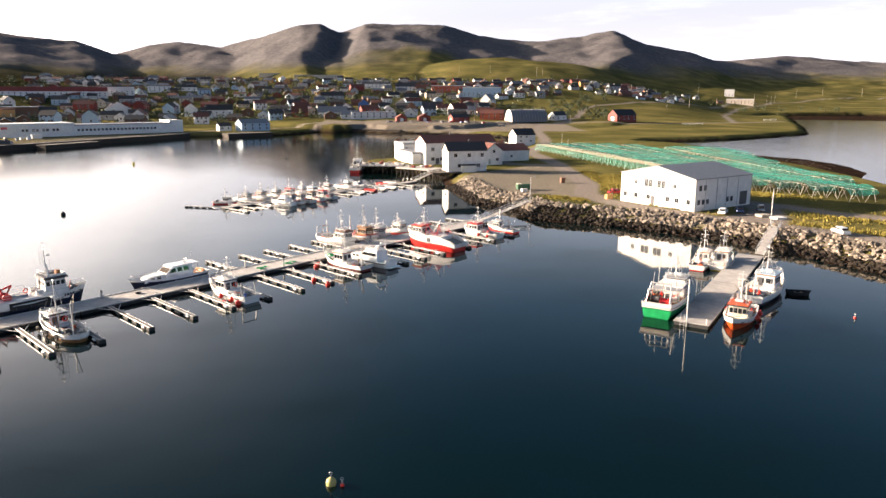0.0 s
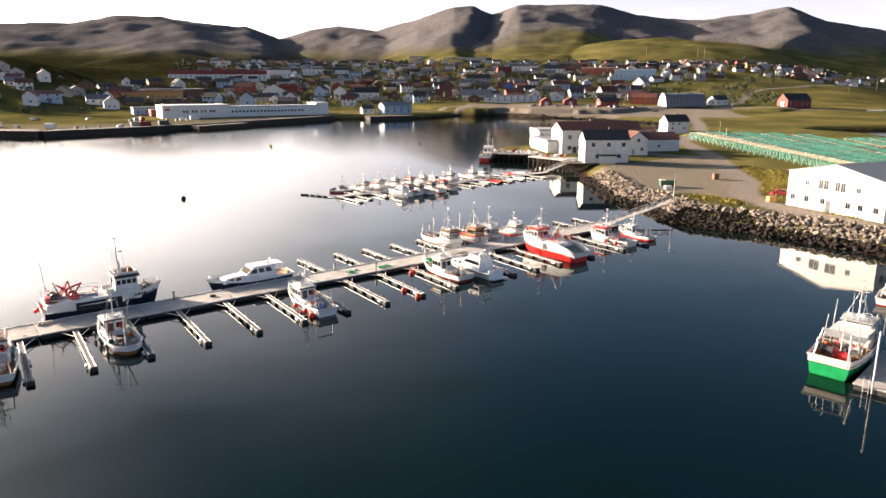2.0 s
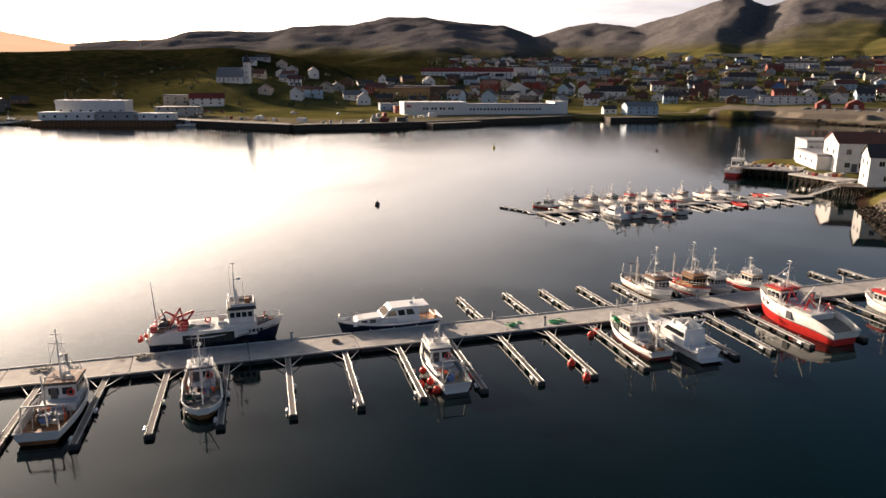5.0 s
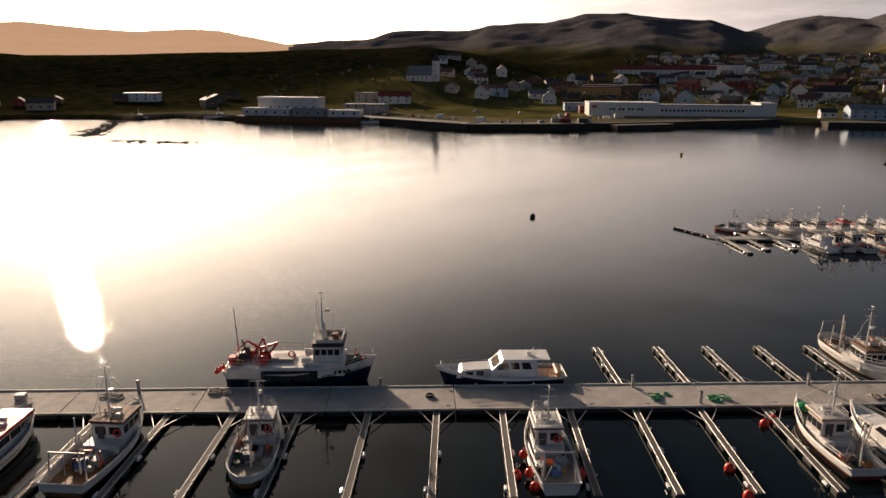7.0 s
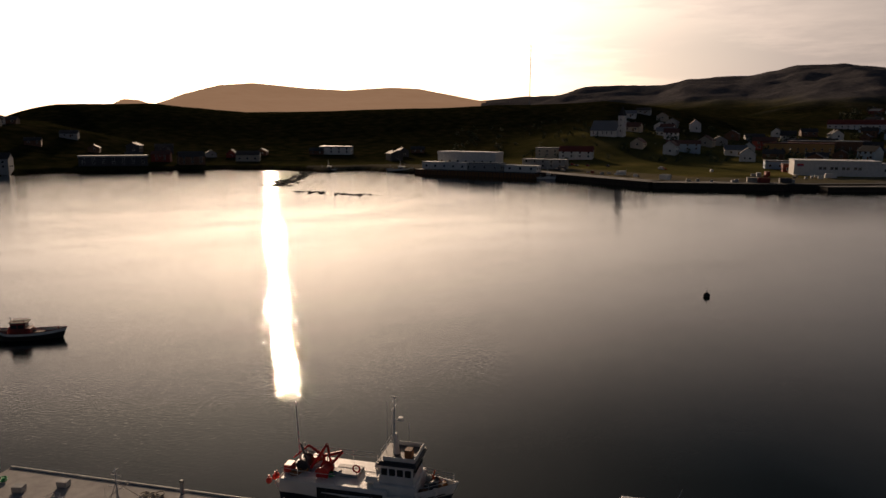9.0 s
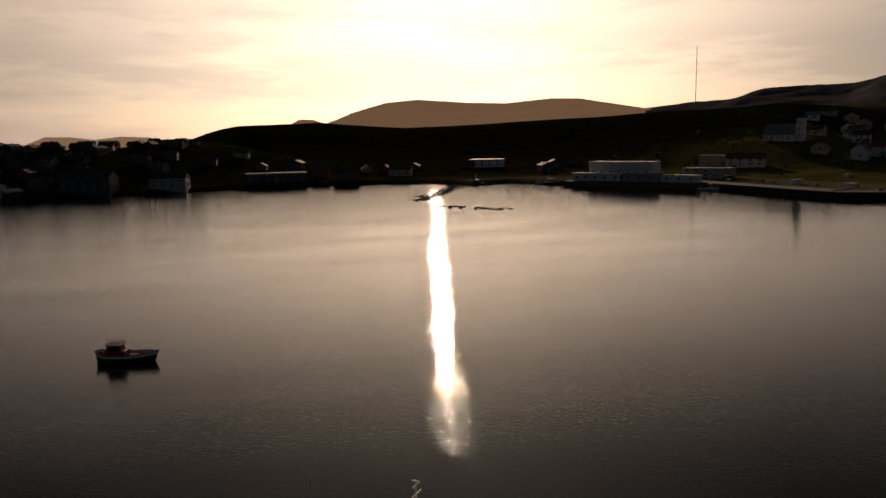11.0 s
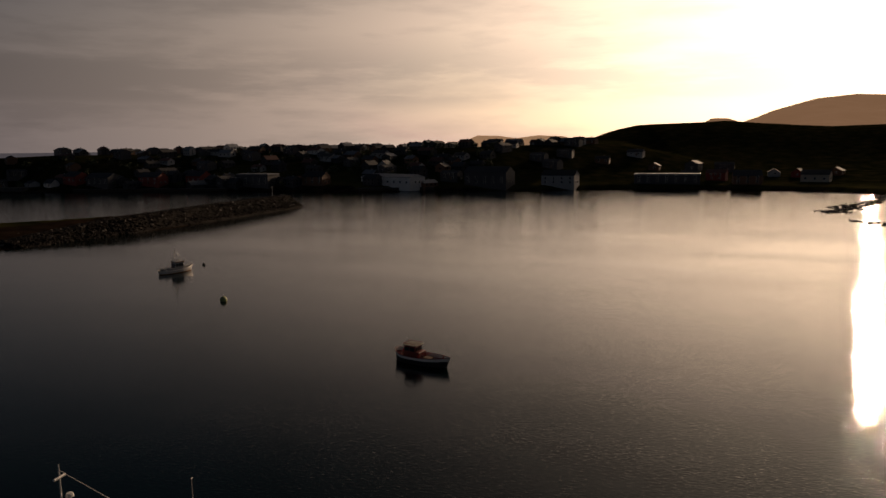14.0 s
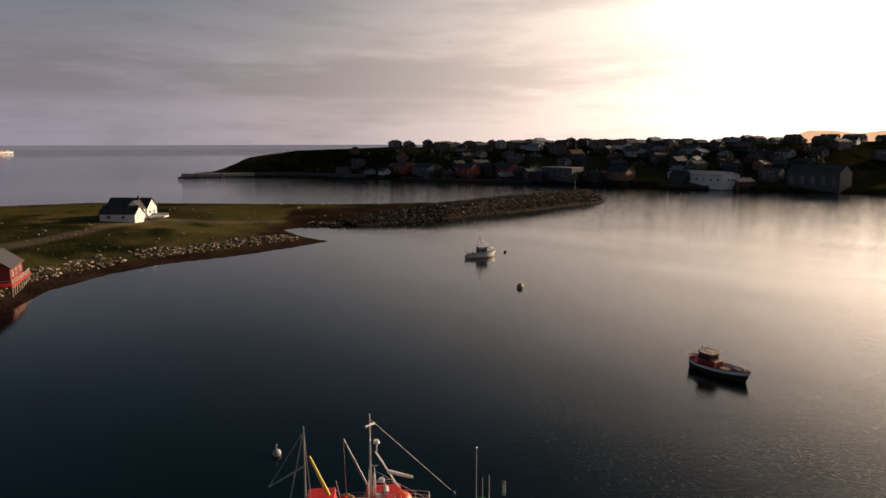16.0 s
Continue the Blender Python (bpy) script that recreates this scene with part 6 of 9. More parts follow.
SHORT_BOATS = "boats at the short pier"
green_boat = fishing_boat("green-hulled fishing boat with a crowded working deck at the short pier", at_short(8.6, 5.0, 0), 15.2, 5.2, (GREEN, GREEN, WHITE), (3.4, 2.8, 2.6), WHITE, GREY, 4.6,
             SHORT_BOATS, free=(1.95, 2.9, 2.3), extras="hbgtrls", seed=31, deck=RUST, splits=(0.16, 0.74))
bm = bmesh.new()
box(bm, -7.5, 0, 1.55, 0.12, 3.5, 0.36, bevel=0.02)
part("transom_band", bm, CREAM, green_boat, "cream band across the green transom")
for y in (-1.7, 1.7):
    bm = bmesh.new()
    rod(bm, (-6.9, y, 1.5), (-5.4, y * 0.8, 4.6), 0.13, 0.1, 7)
    part("gantry_leg", bm, STEEL, green_boat)
bm = bmesh.new()
rod(bm, (-5.4, -1.4, 4.6), (-5.4, 1.4, 4.6), 0.1, seg=7)
part("gantry_beam", bm, STEEL, green_boat)
winch(green_boat, -5.2, -0.7, 1.5, RED, 0.5, 1.3)
winch(green_boat, -4.2, 1.0, 1.5, DARKGREY, 0.4, 1.1)
for x, y, h in ((-3.4, -1.9, 4.6), (-3.0, 1.9, 4.2), (-0.8, 1.7, 5.4)):
    bm = bmesh.new()
    rod(bm, (x, y, 1.5), (x - 0.5, y * 0.8, 1.5 + h), 0.08, 0.05, 6)
    part("derrick_post", bm, STEEL, green_boat)
clutter(green_boat, 1.55, -3.2, 2.4, 1.6, random.Random(77))
bm = bmesh.new()
box(bm, 0.8, 0, 3.1, 3.6, 3.9, 0.16, bevel=0.06)
part("canopy", bm, WHITE, green_boat, "white canopy over the working deck")
fishing_boat("orange-hulled fishing boat with a white wheelhouse at the short pier", at_short(6.4, -5.0, 180), 11.0, 4.0, (ORANGE, ORANGE, WHITE), (0.6, 2.6, 2.3), CREAM, ORANGE, 4.2,
             SHORT_BOATS, extras="hbrf", seed=32)
fishing_boat("large white fishing boat with a dark waterline at the short pier", at_short(22.5, -6.0, -8), 15.5, 4.8, (NAVY, NAVY, WHITE), (1.2, 3.4, 2.7), WHITE, PALEBLUE, 4.6,
             SHORT_BOATS, extras="hbtr", seed=33, splits=(0.16, 0.34))
fishing_boat("small white fishing boat with rusty streaks at the short pier", at_short(37.5, 6.4, 0), 10.4, 3.5, (RED, WHITE, WHITE), (0.8, 2.2, 2.2), WHITE, WHITE, 4.2,
             SHORT_BOATS, extras="hbt", seed=34)
fishing_boat("small white fishing boat with a broad wheelhouse at the short pier", at_short(39.5, 3.9 - 0.6, 0), 10.6, 3.7, (YELLOW, WHITE, WHITE), (0.2, 3.6, 2.5), WHITE, WHITE, 3.6,
             SHORT_BOATS, extras="g", seed=35)


def dinghy(label, m, L, B, col, outboard=True, group=""):
    boat, sheer, half = boat_base("dinghy", label, m, L, B, (0.5, 0.7, 0.5), (col, col, col), group, bulwark=0.35, rail=col)
    for x in (-L * 0.15, L * 0.12):
        bm = bmesh.new()
        box(bm, x, 0, 0.32, 0.28, B * 0.8, 0.05, bevel=0.01)
        part("thwart", bm, WOOD, boat)
    if outboard:
        bm = bmesh.new()
        box(bm, -L / 2 - 0.12, 0, 0.35, 0.3, 0.3, 0.5, bevel=0.06)
        box(bm, -L / 2 - 0.12, 0, -0.3, 0.12, 0.1, 0.65)
        part("outboard_motor", bm, BLACK, boat)
    return boat


dinghy("black workboat dinghy tied beside the white fishing boat", at_short(25.3, -10.6, -70), 3.4, 2.0, BLACK)


# the far pier's small boats
def at_far(s, n, turn):
    p = by_far(s, n)
    return pose(p.x, p.y, 0, 0, 0, B_ANGLE + turn)


FAR_BOATS = "small boats at the far pier"
fishing_boat("small white boat with a red bottom at the far pier", at_far(6.0, 7.2, -60), 7.4, 2.8, (RED, RED, WHITE), (0.4, 2.0, 1.8), WHITE, WHITE, 2.4, FAR_BOATS, extras="h", seed=41)
for s, n, turn, L, cols, roof, seed in (
        (17.5, 6.2, -90, 10.2, (RUST, WHITE, WHITE), GREY, 42), (23.0, 6.2, -90, 9.6, (NAVY, WHITE, WHITE), WHITE, 43),
        (28.0, 6.0, -88, 9.2, (RED, RED, WHITE), RED, 44), (33.0, 6.0, -92, 9.0, (RUST, WHITE, WHITE), WHITE, 45), (22.5, -6.6, 90, 9.6, (BLACK, WHITE, WHITE), WHITE, 48),
        (27.2, -6.0, 90, 9.0, (RED, WHITE, WHITE), WOOD, 49), (52.5, 6.0, -90, 9.4, (BLACK, WHITE, WHITE), WHITE, 50), (12.4, 6.3, -86, 8.6, (NAVY, WHITE, WHITE), GREY, 51), (31.6, -6.0, 92, 8.8, (BLACK, WHITE, WHITE), RED, 52), (43.6, 6.0, -90, 8.2, (RED, WHITE, WHITE), WHITE, 53), (19.2, -6.4, 88, 8.4, (RUST, WHITE, WHITE), WOOD, 54)):
    fishing_boat("white fishing boat with deck gear at the far pier", at_far(s, n, turn), L * 1.12, L * 0.35, cols, (0.4, 2.2, 2.1), WHITE, roof, 1.7 + 0.3 * (seed % 5), FAR_BOATS, extras="hbt" if seed % 2 else "hr", seed=seed)
motor_yacht("white motor cruiser with black windows at the far pier", at_far(15.6, -6.2, 92), 9.6, 3.4, GELCOAT, FAR_BOATS, True)
motor_yacht("small white motor cruiser at the far pier", at_far(38.2, 6.0, -90), 8.4, 3.0, GELCOAT, FAR_BOATS)
motor_yacht("small white motor cruiser at the far pier", at_far(57.5, 5.2, -90), 7.4, 2.8, GELCOAT, FAR_BOATS)
for k, (s, n) in enumerate(((32.0, -5.0), (10.6, -5.0), (48, -4.4), (53, -4.2), (58, -4.2), (63, -4.2), (68, 4.4), (72, 4.4))):
    dinghy("open white motorboat at the far pier" if k % 3 else "open red motorboat at the far pier", at_far(s, n, 90 if n < 0 else -90), 5.6, 2.1, RED if k % 3 == 0 else GELCOAT, group="open boats at the far pier")

# boats on moorings
def wooden_boat():
    """Old double-ended boat with the wheelhouse aft and a bare foredeck."""
    boat, sheer, half = boat_base("wooden_boat", "dark red wooden boat with a white sheer strake on a mooring", pose(-124.3, 69.6, 0, 0, 0, 74), 9.4, 3.1, (1.15, 1.55, 1.7), (BLACK, BLACK, WHITE),
                                  round_stern=True, bulwark=0.45, rail=DARKRED, deck=DARKRED, splits=(0.16, 0.62))
    bm = bmesh.new()
    box(bm, -1.6, 0, 0.75, 3.2, 1.9, 1.0, taper=0.96, bevel=0.08)
    part("casing", bm, DARKRED, boat)
    wheelhouse(boat, -1.75, 0.8, 2.1, 1.8, 1.75, DARKRED, PALEWOOD, (3, 2), 0.55)
    railing(boat, [(-0.75, -0.85, 2.66), (-2.75, -0.85, 2.66), (-2.75, 0.85, 2.66), (-0.75, 0.85, 2.66)], 0.22, DARKRED)
    bm = bmesh.new()
    rod(bm, (-2.9, 0.2, 1.2), (-2.95, 0.2, 3.3), 0.07, 0.05, 8)
    part("exhaust_pipe", bm, GREY, boat)
    for x, y, w, d, h in ((0.9, 0, 1.3, 1.1, 0.35), (2.6, 0.1, 0.8, 0.8, 0.28)):
        bm = bmesh.new()
        box(bm, x, y, 0.7, w, d, h, bevel=0.05)
        part("hatch", bm, BROWN, boat)
    bm = bmesh.new()
    rod(bm, (3.5, 0, 0.9), (3.5, 0, 1.75), 0.09, 0.08, 8)
    rod(bm, (3.5, -0.3, 1.55), (3.5, 0.3, 1.55), 0.05, seg=6)
    part("bitts", bm, DARKRED, boat)
    bm = bmesh.new()
    rod(bm, (0.25, -0.7, 0.7), (0.3, -0.65, 1.5), 0.06, seg=6)
    rod(bm, (0.25, -0.7, 1.2), (0.65, -0.7, 1.3), 0.12, seg=8)
    part("hauler", bm, DARKGREY, boat)
    bm = bmesh.new()
    ring(bm, 1.8, 0.5, 0.8, 0.28, 0.09, seg=10)
    part("rope_coil", bm, PALEWOOD, boat)
    lifebuoy(boat, -2.85, -0.6, 1.7)


wooden_boat()
fishing_boat("white wooden fishing boat lying on a mooring", pose(-178.8, -16.0, 0, 0, 0, 160), 9.6, 3.4, (WOOD, WHITE, WHITE), (0.4, 2.4, 2.4), GREY, WHITE, 3.2, round_stern=True, extras="h", seed=62)
fishing_boat("red-hulled coaster with white superstructure at the timber quay", pose(-35.0, 291.5, 0, 0, 0, 86), 17.5, 5.4, (RED, RED, WHITE), (-1.0, 3.6, 4.0), WHITE, WHITE, 7.0, free=(2.0, 3.2, 2.2),
             extras="hbg", seed=63)
FAR_SHORE = "boats along the western quay"
for x, y, turn, L, seed in ((-489, 235, 50, 13, 71), (-362, 333, 40, 12, 72), (-464, 280, 40, 20, 73), (-523, -325, 60, 13, 74), (-580, -108, 65, 14, 75)):
    fishing_boat("white fishing boat lying by the western quay", pose(x, y, 0, 0, 0, turn), L, L * 0.3, (BLACK, WHITE, WHITE), (1.0, L * 0.2, 3.0), WHITE, WHITE, 4.5, FAR_SHORE, extras="hb", seed=seed)


# ---- buildings ----
def put_window(parent, x, y, z, w, h, ang, frame_mat=None, plain=False):
    """A framed window on a wall whose outward side is -y turned by ang."""
    bm = bmesh.new()
    if plain:
        box(bm, 0, -0.03, 0, w + 0.24, 0.06, h + 0.24)
        box(bm, 0, -0.06, 0.12, w, 0.04, h, mi=1)
        part("window", bm, [frame_mat or WHITE, GLASS], parent).matrix_basis = pose(x, y, z, 0, 0, ang)
        return
    t = 0.09
    for dx, dz, sx, sz in ((0, 0, w, t), (0, h - t, w, t), (-w / 2 + t / 2, t, t, h - 2 * t), (w / 2 - t / 2, t, t, h - 2 * t)):
        box(bm, dx, -0.04, dz, sx, 0.08, sz)
    if w > 1.0:
        box(bm, 0, -0.035, t, 0.06, 0.06, h - 2 * t)
    win = part("window", bm, frame_mat or WHITE, parent)
    win.matrix_basis = pose(x, y, z, 0, 0, ang)
    bm = bmesh.new()
    box(bm, 0, -0.012, t, w - 2 * t, 0.02, h - 2 * t)
    part("pane", bm, GLASS, win)


def put_door(parent, x, y, z, w, h, ang, mat_):
    bm = bmesh.new()
    box(bm, 0, -0.04, 0, w, 0.08, h, bevel=0.01)
    part("door", bm, mat_, parent).matrix_basis = pose(x, y, z, 0, 0, ang)


def building(name, label, category, m, sx, sy, eave, ridge, wall, roof, fronts=(), doors=(), group="", chimney=None, frame_mat=None, over=0.4, flat=False, foot=1.5, plain=False):
    """A building centred on its base, ridge along x. fronts: (side, along, z, w, h); side is s, n, e or w. foot: how far the walls reach below."""
    top = thing(name, label, category, group, m)
    bm = bmesh.new()
    if flat:
        box(bm, 0, 0, -foot, sx, sy, eave + foot)
    else:
        gable(bm, 0, 0, -foot, sx, sy, eave + foot, ridge + foot)
    walls = part("wall", bm, wall, top)
    bm = bmesh.new()
    if flat:
        box(bm, 0, 0, eave, sx + 0.5, sy + 0.5, ridge - eave, bevel=0.05)
    else:
        roof_slabs(bm, 0, 0, 0, sx, sy, eave, ridge, over)
    rf = part("roof", bm, roof, top)
    places = {"s": lambda a: (a, -sy / 2, 0), "n": lambda a: (-a, sy / 2, 180), "e": lambda a: (sx / 2, a, 90), "w": lambda a: (-sx / 2, -a, -90)}
    for side, a, z, w, h in fronts:
        x, y, ang = places[side](a)
        put_window(walls, x, y, z, w, h, ang, frame_mat, plain)
    for side, a, w, h, mat_ in doors:
        x, y, ang = places[side](a)
        put_door(walls, x, y, 0.02, w, h, ang, mat_)
    if chimney:
        bm = bmesh.new()
        box(bm, chimney, sy * 0.08, eave, 0.7, 0.7, ridge - eave + 0.9, bevel=0.03)
        part("chimney", bm, DARKGREY, rf)
    return top


def row(side, z, w, h, places):
    return [(side, a, z, w, h) for a in places]


# the white warehouse by the road: gable end to the water
W_ANGLE = math.degrees(math.atan2(13.0, 19.2))
front_mid = Vector((54.3, 176.7))
depth = Vector((math.cos(radians(W_ANGLE)), math.sin(radians(W_ANGLE))))
centre = front_mid + depth * 11.5
building("warehouse", "white sheet-clad warehouse with a grey roof beside the road", "warehouse", pose(centre.x, centre.y, 3.3, 0, 0, W_ANGLE), 23.0, 23.2, 7.4, 9.8, WHITE, GREYROOF,
         row("w", 4.7, 1.1, 1.1, (-6.6, 5.6)) + row("w", 4.4, 1.15, 2.0, (-3.2, -1.9, 0.8, 2.1)) + row("w", 1.2, 1.2, 1.3, (-10, -6.4, -2.4, 3.6, 6.4, 9.8))
         + row("s", 1.2, 1.1, 1.3, (-10, -8.2, -6.6, 1.5, 3.2)) + row("s", 4.6, 1.1, 1.4, (-9.6, -7.8)),
         [("w", -1.0, 1.1, 2.2, DARKGREY), ("s", 8.2, 3.0, 3.4, DARKGREY)], frame_mat=GREY, over=0.25)
hall = bpy.data.objects["warehouse"]
for x in (-7.6, -3.0, 1.0, 5.6, 11.35):
    bm = bmesh.new()
    box(bm, x, -11.63, 0, 0.14, 0.06, 7.3)
    part("cover_strip", bm, GREY, hall)


# the timber quay and the fish plant
def timber_quay():
    top = thing("timber_quay", "dark tarred timber quay on piles with planked deck", "quay", m=pose(0, 0, 0))
    rng = random.Random(8)
    for k, (x, y, sx, sy, rz) in enumerate(((-26, 291, 20, 13, -4), (-9, 275.5, 17, 9, -38), (6.0, 262.5, 22, 9, 14))):
        bm = bmesh.new()
        box(bm, 0, 0, 2.65, sx, sy, 0.45, bevel=0.03)
        part("deck", bm, PLANK if k < 2 else TIMBER, top).matrix_basis = pose(x, y, 0, 0, 0, rz)
        nx = int(sx / 2)
        bm = bmesh.new()
        rod(bm, (0, 0, -3), (0.06, 0, 2.7), 0.16, seg=6)
        pile = finish(bm, "pile", TIMBER)
        bm = bmesh.new()
        rod(bm, (0, 0, 0.3), ((sx - 0.4) / nx, 0, 2.4), 0.09, seg=4)
        brace = finish(bm, "brace", TIMBER)
        base = pose(x, y, 0, 0, 0, rz)
        for a in range(nx + 1):
            for b in (-0.46, -0.15, 0.15, 0.46):
                ob = new("pile", pile)
                ob.parent, ob.matrix_basis = top, base @ pose(-sx / 2 + 0.2 + a * (sx - 0.4) / nx, b * sy, 0, 0, 0, rng.uniform(0, 360))
            if a < nx:
                ob = new("brace", brace)
                ob.parent, ob.matrix_basis = top, base @ pose(-sx / 2 + 0.2 + a * (sx - 0.4) / nx, -sy * 0.46, 0)


timber_quay()
H_ANGLE = math.degrees(math.atan2(4.0, 15.9))
building("boathouse", "white two-storey timber house with a black roof on the quay", "house", pose(8.3, 264.9, 3.2, 0, 0, H_ANGLE), 14.8, 9.0, 7.7, 10.5, WHITE, SLATE,
         row("s", 5.2, 1.4, 1.5, (-4.6, 0.6, 5.6)) + row("s", 1.4, 1.3, 1.5, (-3.2, 4.2)) + row("w", 5.2, 1.2, 1.4, (-2, 2)) + row("w", 1.6, 1.2, 1.4, (0,)),
         [("w", -2.6, 1.0, 2.1, GREY)], chimney=2.0, foot=0.6)
annex = pose(7.8, 264.8, 3.2, 0, 0, H_ANGLE) @ pose(0.6, -5.6, 0)
building("lean_to", "low white lean-to with a dark roof against the boathouse", "shed", annex, 5.2, 2.0, 2.3, 2.7, WHITE, SLATE, flat=True, foot=0.5)
P_ANGLE = math.degrees(math.atan2(0.36, 0.93))
plant = pose(5.6, 300.1, 3.2, 0, 0, P_ANGLE)
building("fish_plant", "long white fish-landing hall with a red-brown roof on the quay", "factory", plant, 31.5, 13.0, 8.6, 11.4, WHITE, BROWNROOF,
         row("s", 5.2, 1.5, 1.6, (-12.7, -7.7, -4.7, -0.7)) + row("s", 1.3, 1.6, 1.5, (-12.7, -8.7, -3.7)) + row("w", 5.0, 1.3, 1.5, (-3, 3)),
         [("s", -10.7, 1.6, 2.4, DARKGREY), ("s", -1.1, 2.6, 2.8, GREY)], frame_mat=GREY, chimney=-2.0, foot=1.0)
building("packing_shed", "low white packing shed with a flat roof beside the fish plant", "shed", pose(-13.0, 303, 3.2, 0, 0, P_ANGLE), 7.0, 22.0, 4.0, 4.7, WHITE, GREYROOF,
         row("w", 1.6, 1.2, 1.2, (-6, 0, 6)), flat=True, frame_mat=GREY, foot=1.0)
building("packing_shed", "grey-white upper shed beside the fish plant", "shed", pose(-15.5, 321, 3.2, 0, 0, P_ANGLE), 9.0, 13.0, 6.4, 7.2, WHITE, GREY, row("s", 4.0, 1.2, 1.2, (-3, 2)), flat=True, foot=1.0)
building("house", "white gabled house joined to the fish plant", "house", pose(19.6, 293.0, 3.2, 0, 0, P_ANGLE + 90), 9.0, 7.6, 5.6, 8.4, WHITE, BROWNROOF,
         row("w", 4.6, 1.3, 1.4, (0.0,)) + row("w", 1.3, 1.3, 1.4, (1.5,)) + row("s", 1.3, 1.2, 1.3, (-2, 2)), [("w", -2.0, 1.0, 2.1, GREY)], foot=1.0)
building("storehouse", "low white storehouse with a brown roof by the yard", "shed", pose(28.0, 312.0, 3.0, 0, 0, P_ANGLE), 17.0, 12.0, 4.6, 7.0, WHITE, BROWNROOF, row("s", 1.5, 1.2, 1.2, (-5, 0)), foot=1.0)
building("house", "white house with a dark roof beside the road", "house", pose(48.0, 426.0, 3.2, 0, 0, 25), 13.0, 9.0, 5.2, 8.6, WHITE, SLATE,
         row("s", 3.4, 1.2, 1.3, (-3.5, 0.5)) + row("s", 1.0, 1.2, 1.2, (-3.5, 3.5)) + row("w", 1.2, 1.2, 1.3, (0,)) + row("e", 3.8, 1.1, 1.2, (0,)), chimney=1.5)
building("shed", "small white shed by the nets", "shed", pose(66, 352, 3.0, 0, 0, -20), 6.0, 4.0, 2.6, 3.8, WHITE, SLATE)

# the long white factory across the harbour
fa, fb = Vector((-300, 478)), Vector((-213, 559))
F_ANGLE = math.degrees(math.atan2(fb.y - fa.y, fb.x - fa.x))
mid = (fa + fb) / 2 + Vector((-0.68, 0.73)) * 12
LF = (fb - fa).length
left_part = pose(mid.x, mid.y, 3.2, 0, 0, F_ANGLE) @ pose(-LF * 0.30, -1.5, 0)
building("factory", "long flat-roofed white factory on the far quay", "factory", left_part, LF * 0.40, 26, 8.6, 9.2, WHITE, WHITE,
         row("s", 3.6, 1.8, 1.8, [-9 + 2.4 * k + 1.6 * (k // 2) for k in range(8)]), flat=True, frame_mat=GREY)
building("factory", "low white factory wing with a row of small windows", "factory", pose(mid.x, mid.y, 3.2, 0, 0, F_ANGLE) @ pose(LF * 0.20, 0, 0), LF * 0.60, 22, 7.0, 7.6, WHITE, GREYROOF,
         row("s", 2.9, 1.7, 1.6, [-LF * 0.27 + 2.75 * k for k in range(21)]), flat=True, frame_mat=GREY)
building("factory_block", "white cubic factory block with a roof vent", "factory", pose(mid.x, mid.y, 3.2, 0, 0, F_ANGLE) @ pose(LF * 0.545, 2, 0), LF * 0.09, 20, 8.8, 9.3, WHITE, WHITE, flat=True)
bm = bmesh.new()
box(bm, 0, -0.06, 0, 3.6, 0.1, 1.6)
box(bm, 0, -0.12, 0.3, 2.6, 0.06, 0.4, mi=1)
sign = part("wall_sign", bm, [RED, BLUE])
tagged(sign, "red and blue painted sign on the factory wall", "sign")
sign.matrix_basis = left_part @ pose(-LF * 0.17, -13.0, 5.4)


# quay walls of the far shore
DARKCONCRETE = mat("stained_concrete", (0.075, 0.07, 0.065), 0.9, vary=0.35, grain=0.3)


def quay_block(label, a, b, wide, top_z, mat_):
    a, b = Vector(a), Vector(b)
    c = (a + b) / 2
    q = thing("quay_wall", label, "quay", m=pose(c.x, c.y, 0, 0, 0, math.degrees(math.atan2(b.y - a.y, b.x - a.x))), kind="structure")
    L = (b - a).length
    bm = bmesh.new()
    box(bm, 0, 0, -4, L, wide, top_z + 4 - 0.3)
    part("wall", bm, mat_, q)
    bm = bmesh.new()
    box(bm, 0, 0, top_z - 0.3, L + 0.5, wide + 0.4, 0.3, bevel=0.03)
    part("cap", bm, DARKCONCRETE, q)
    bm = bmesh.new()
    for k in range(int(L / 2.5) + 1):
        for s in (-1, 1):
            rod(bm, (-L / 2 + 2.5 * k, s * (wide / 2 + 0.1), -3), (-L / 2 + 2.5 * k, s * (wide / 2 + 0.1), top_z - 0.3), 0.16, seg=5)
    part("fender_piles", bm, TIMBER, q)


quay_block("dark concrete quay with timber fenders below the factory", (-400, 342), (-288, 352), 14, 3.4, TIMBER)
quay_block("dark concrete quay with timber fenders below the factory", (-290, 350), (-252, 404), 14, 3.4, TIMBER)
quay_block("low dark quay wall in front of the white factory", (-252, 404), (-196, 545), 5, 3.2, TIMBER)
quay_block("small timber jetty in front of the white factory", (-236, 415), (-222, 452), 7, 2.6, TIMBER)
quay_block("dark timber jetty by the grey boat hall", (-168, 548), (-140, 572), 12, 2.8, TIMBER)
quay_block("low dark quay wall of the inner harbour", (-100, 646), (-36, 612), 4, 2.8, TIMBER)
quay_block("rusty steel quay wall by the western boat hall", (-446.9, 289.8), (-376.9, 338.8), 24, 3.3, RUST)
quay_block("dark timber quay below the western town", (-512, -60), (-492, -110), 6, 2.6, TIMBER)
quay_block("dark timber quay below the western town", (-486, -215), (-461, -335), 5, 2.2, TIMBER)

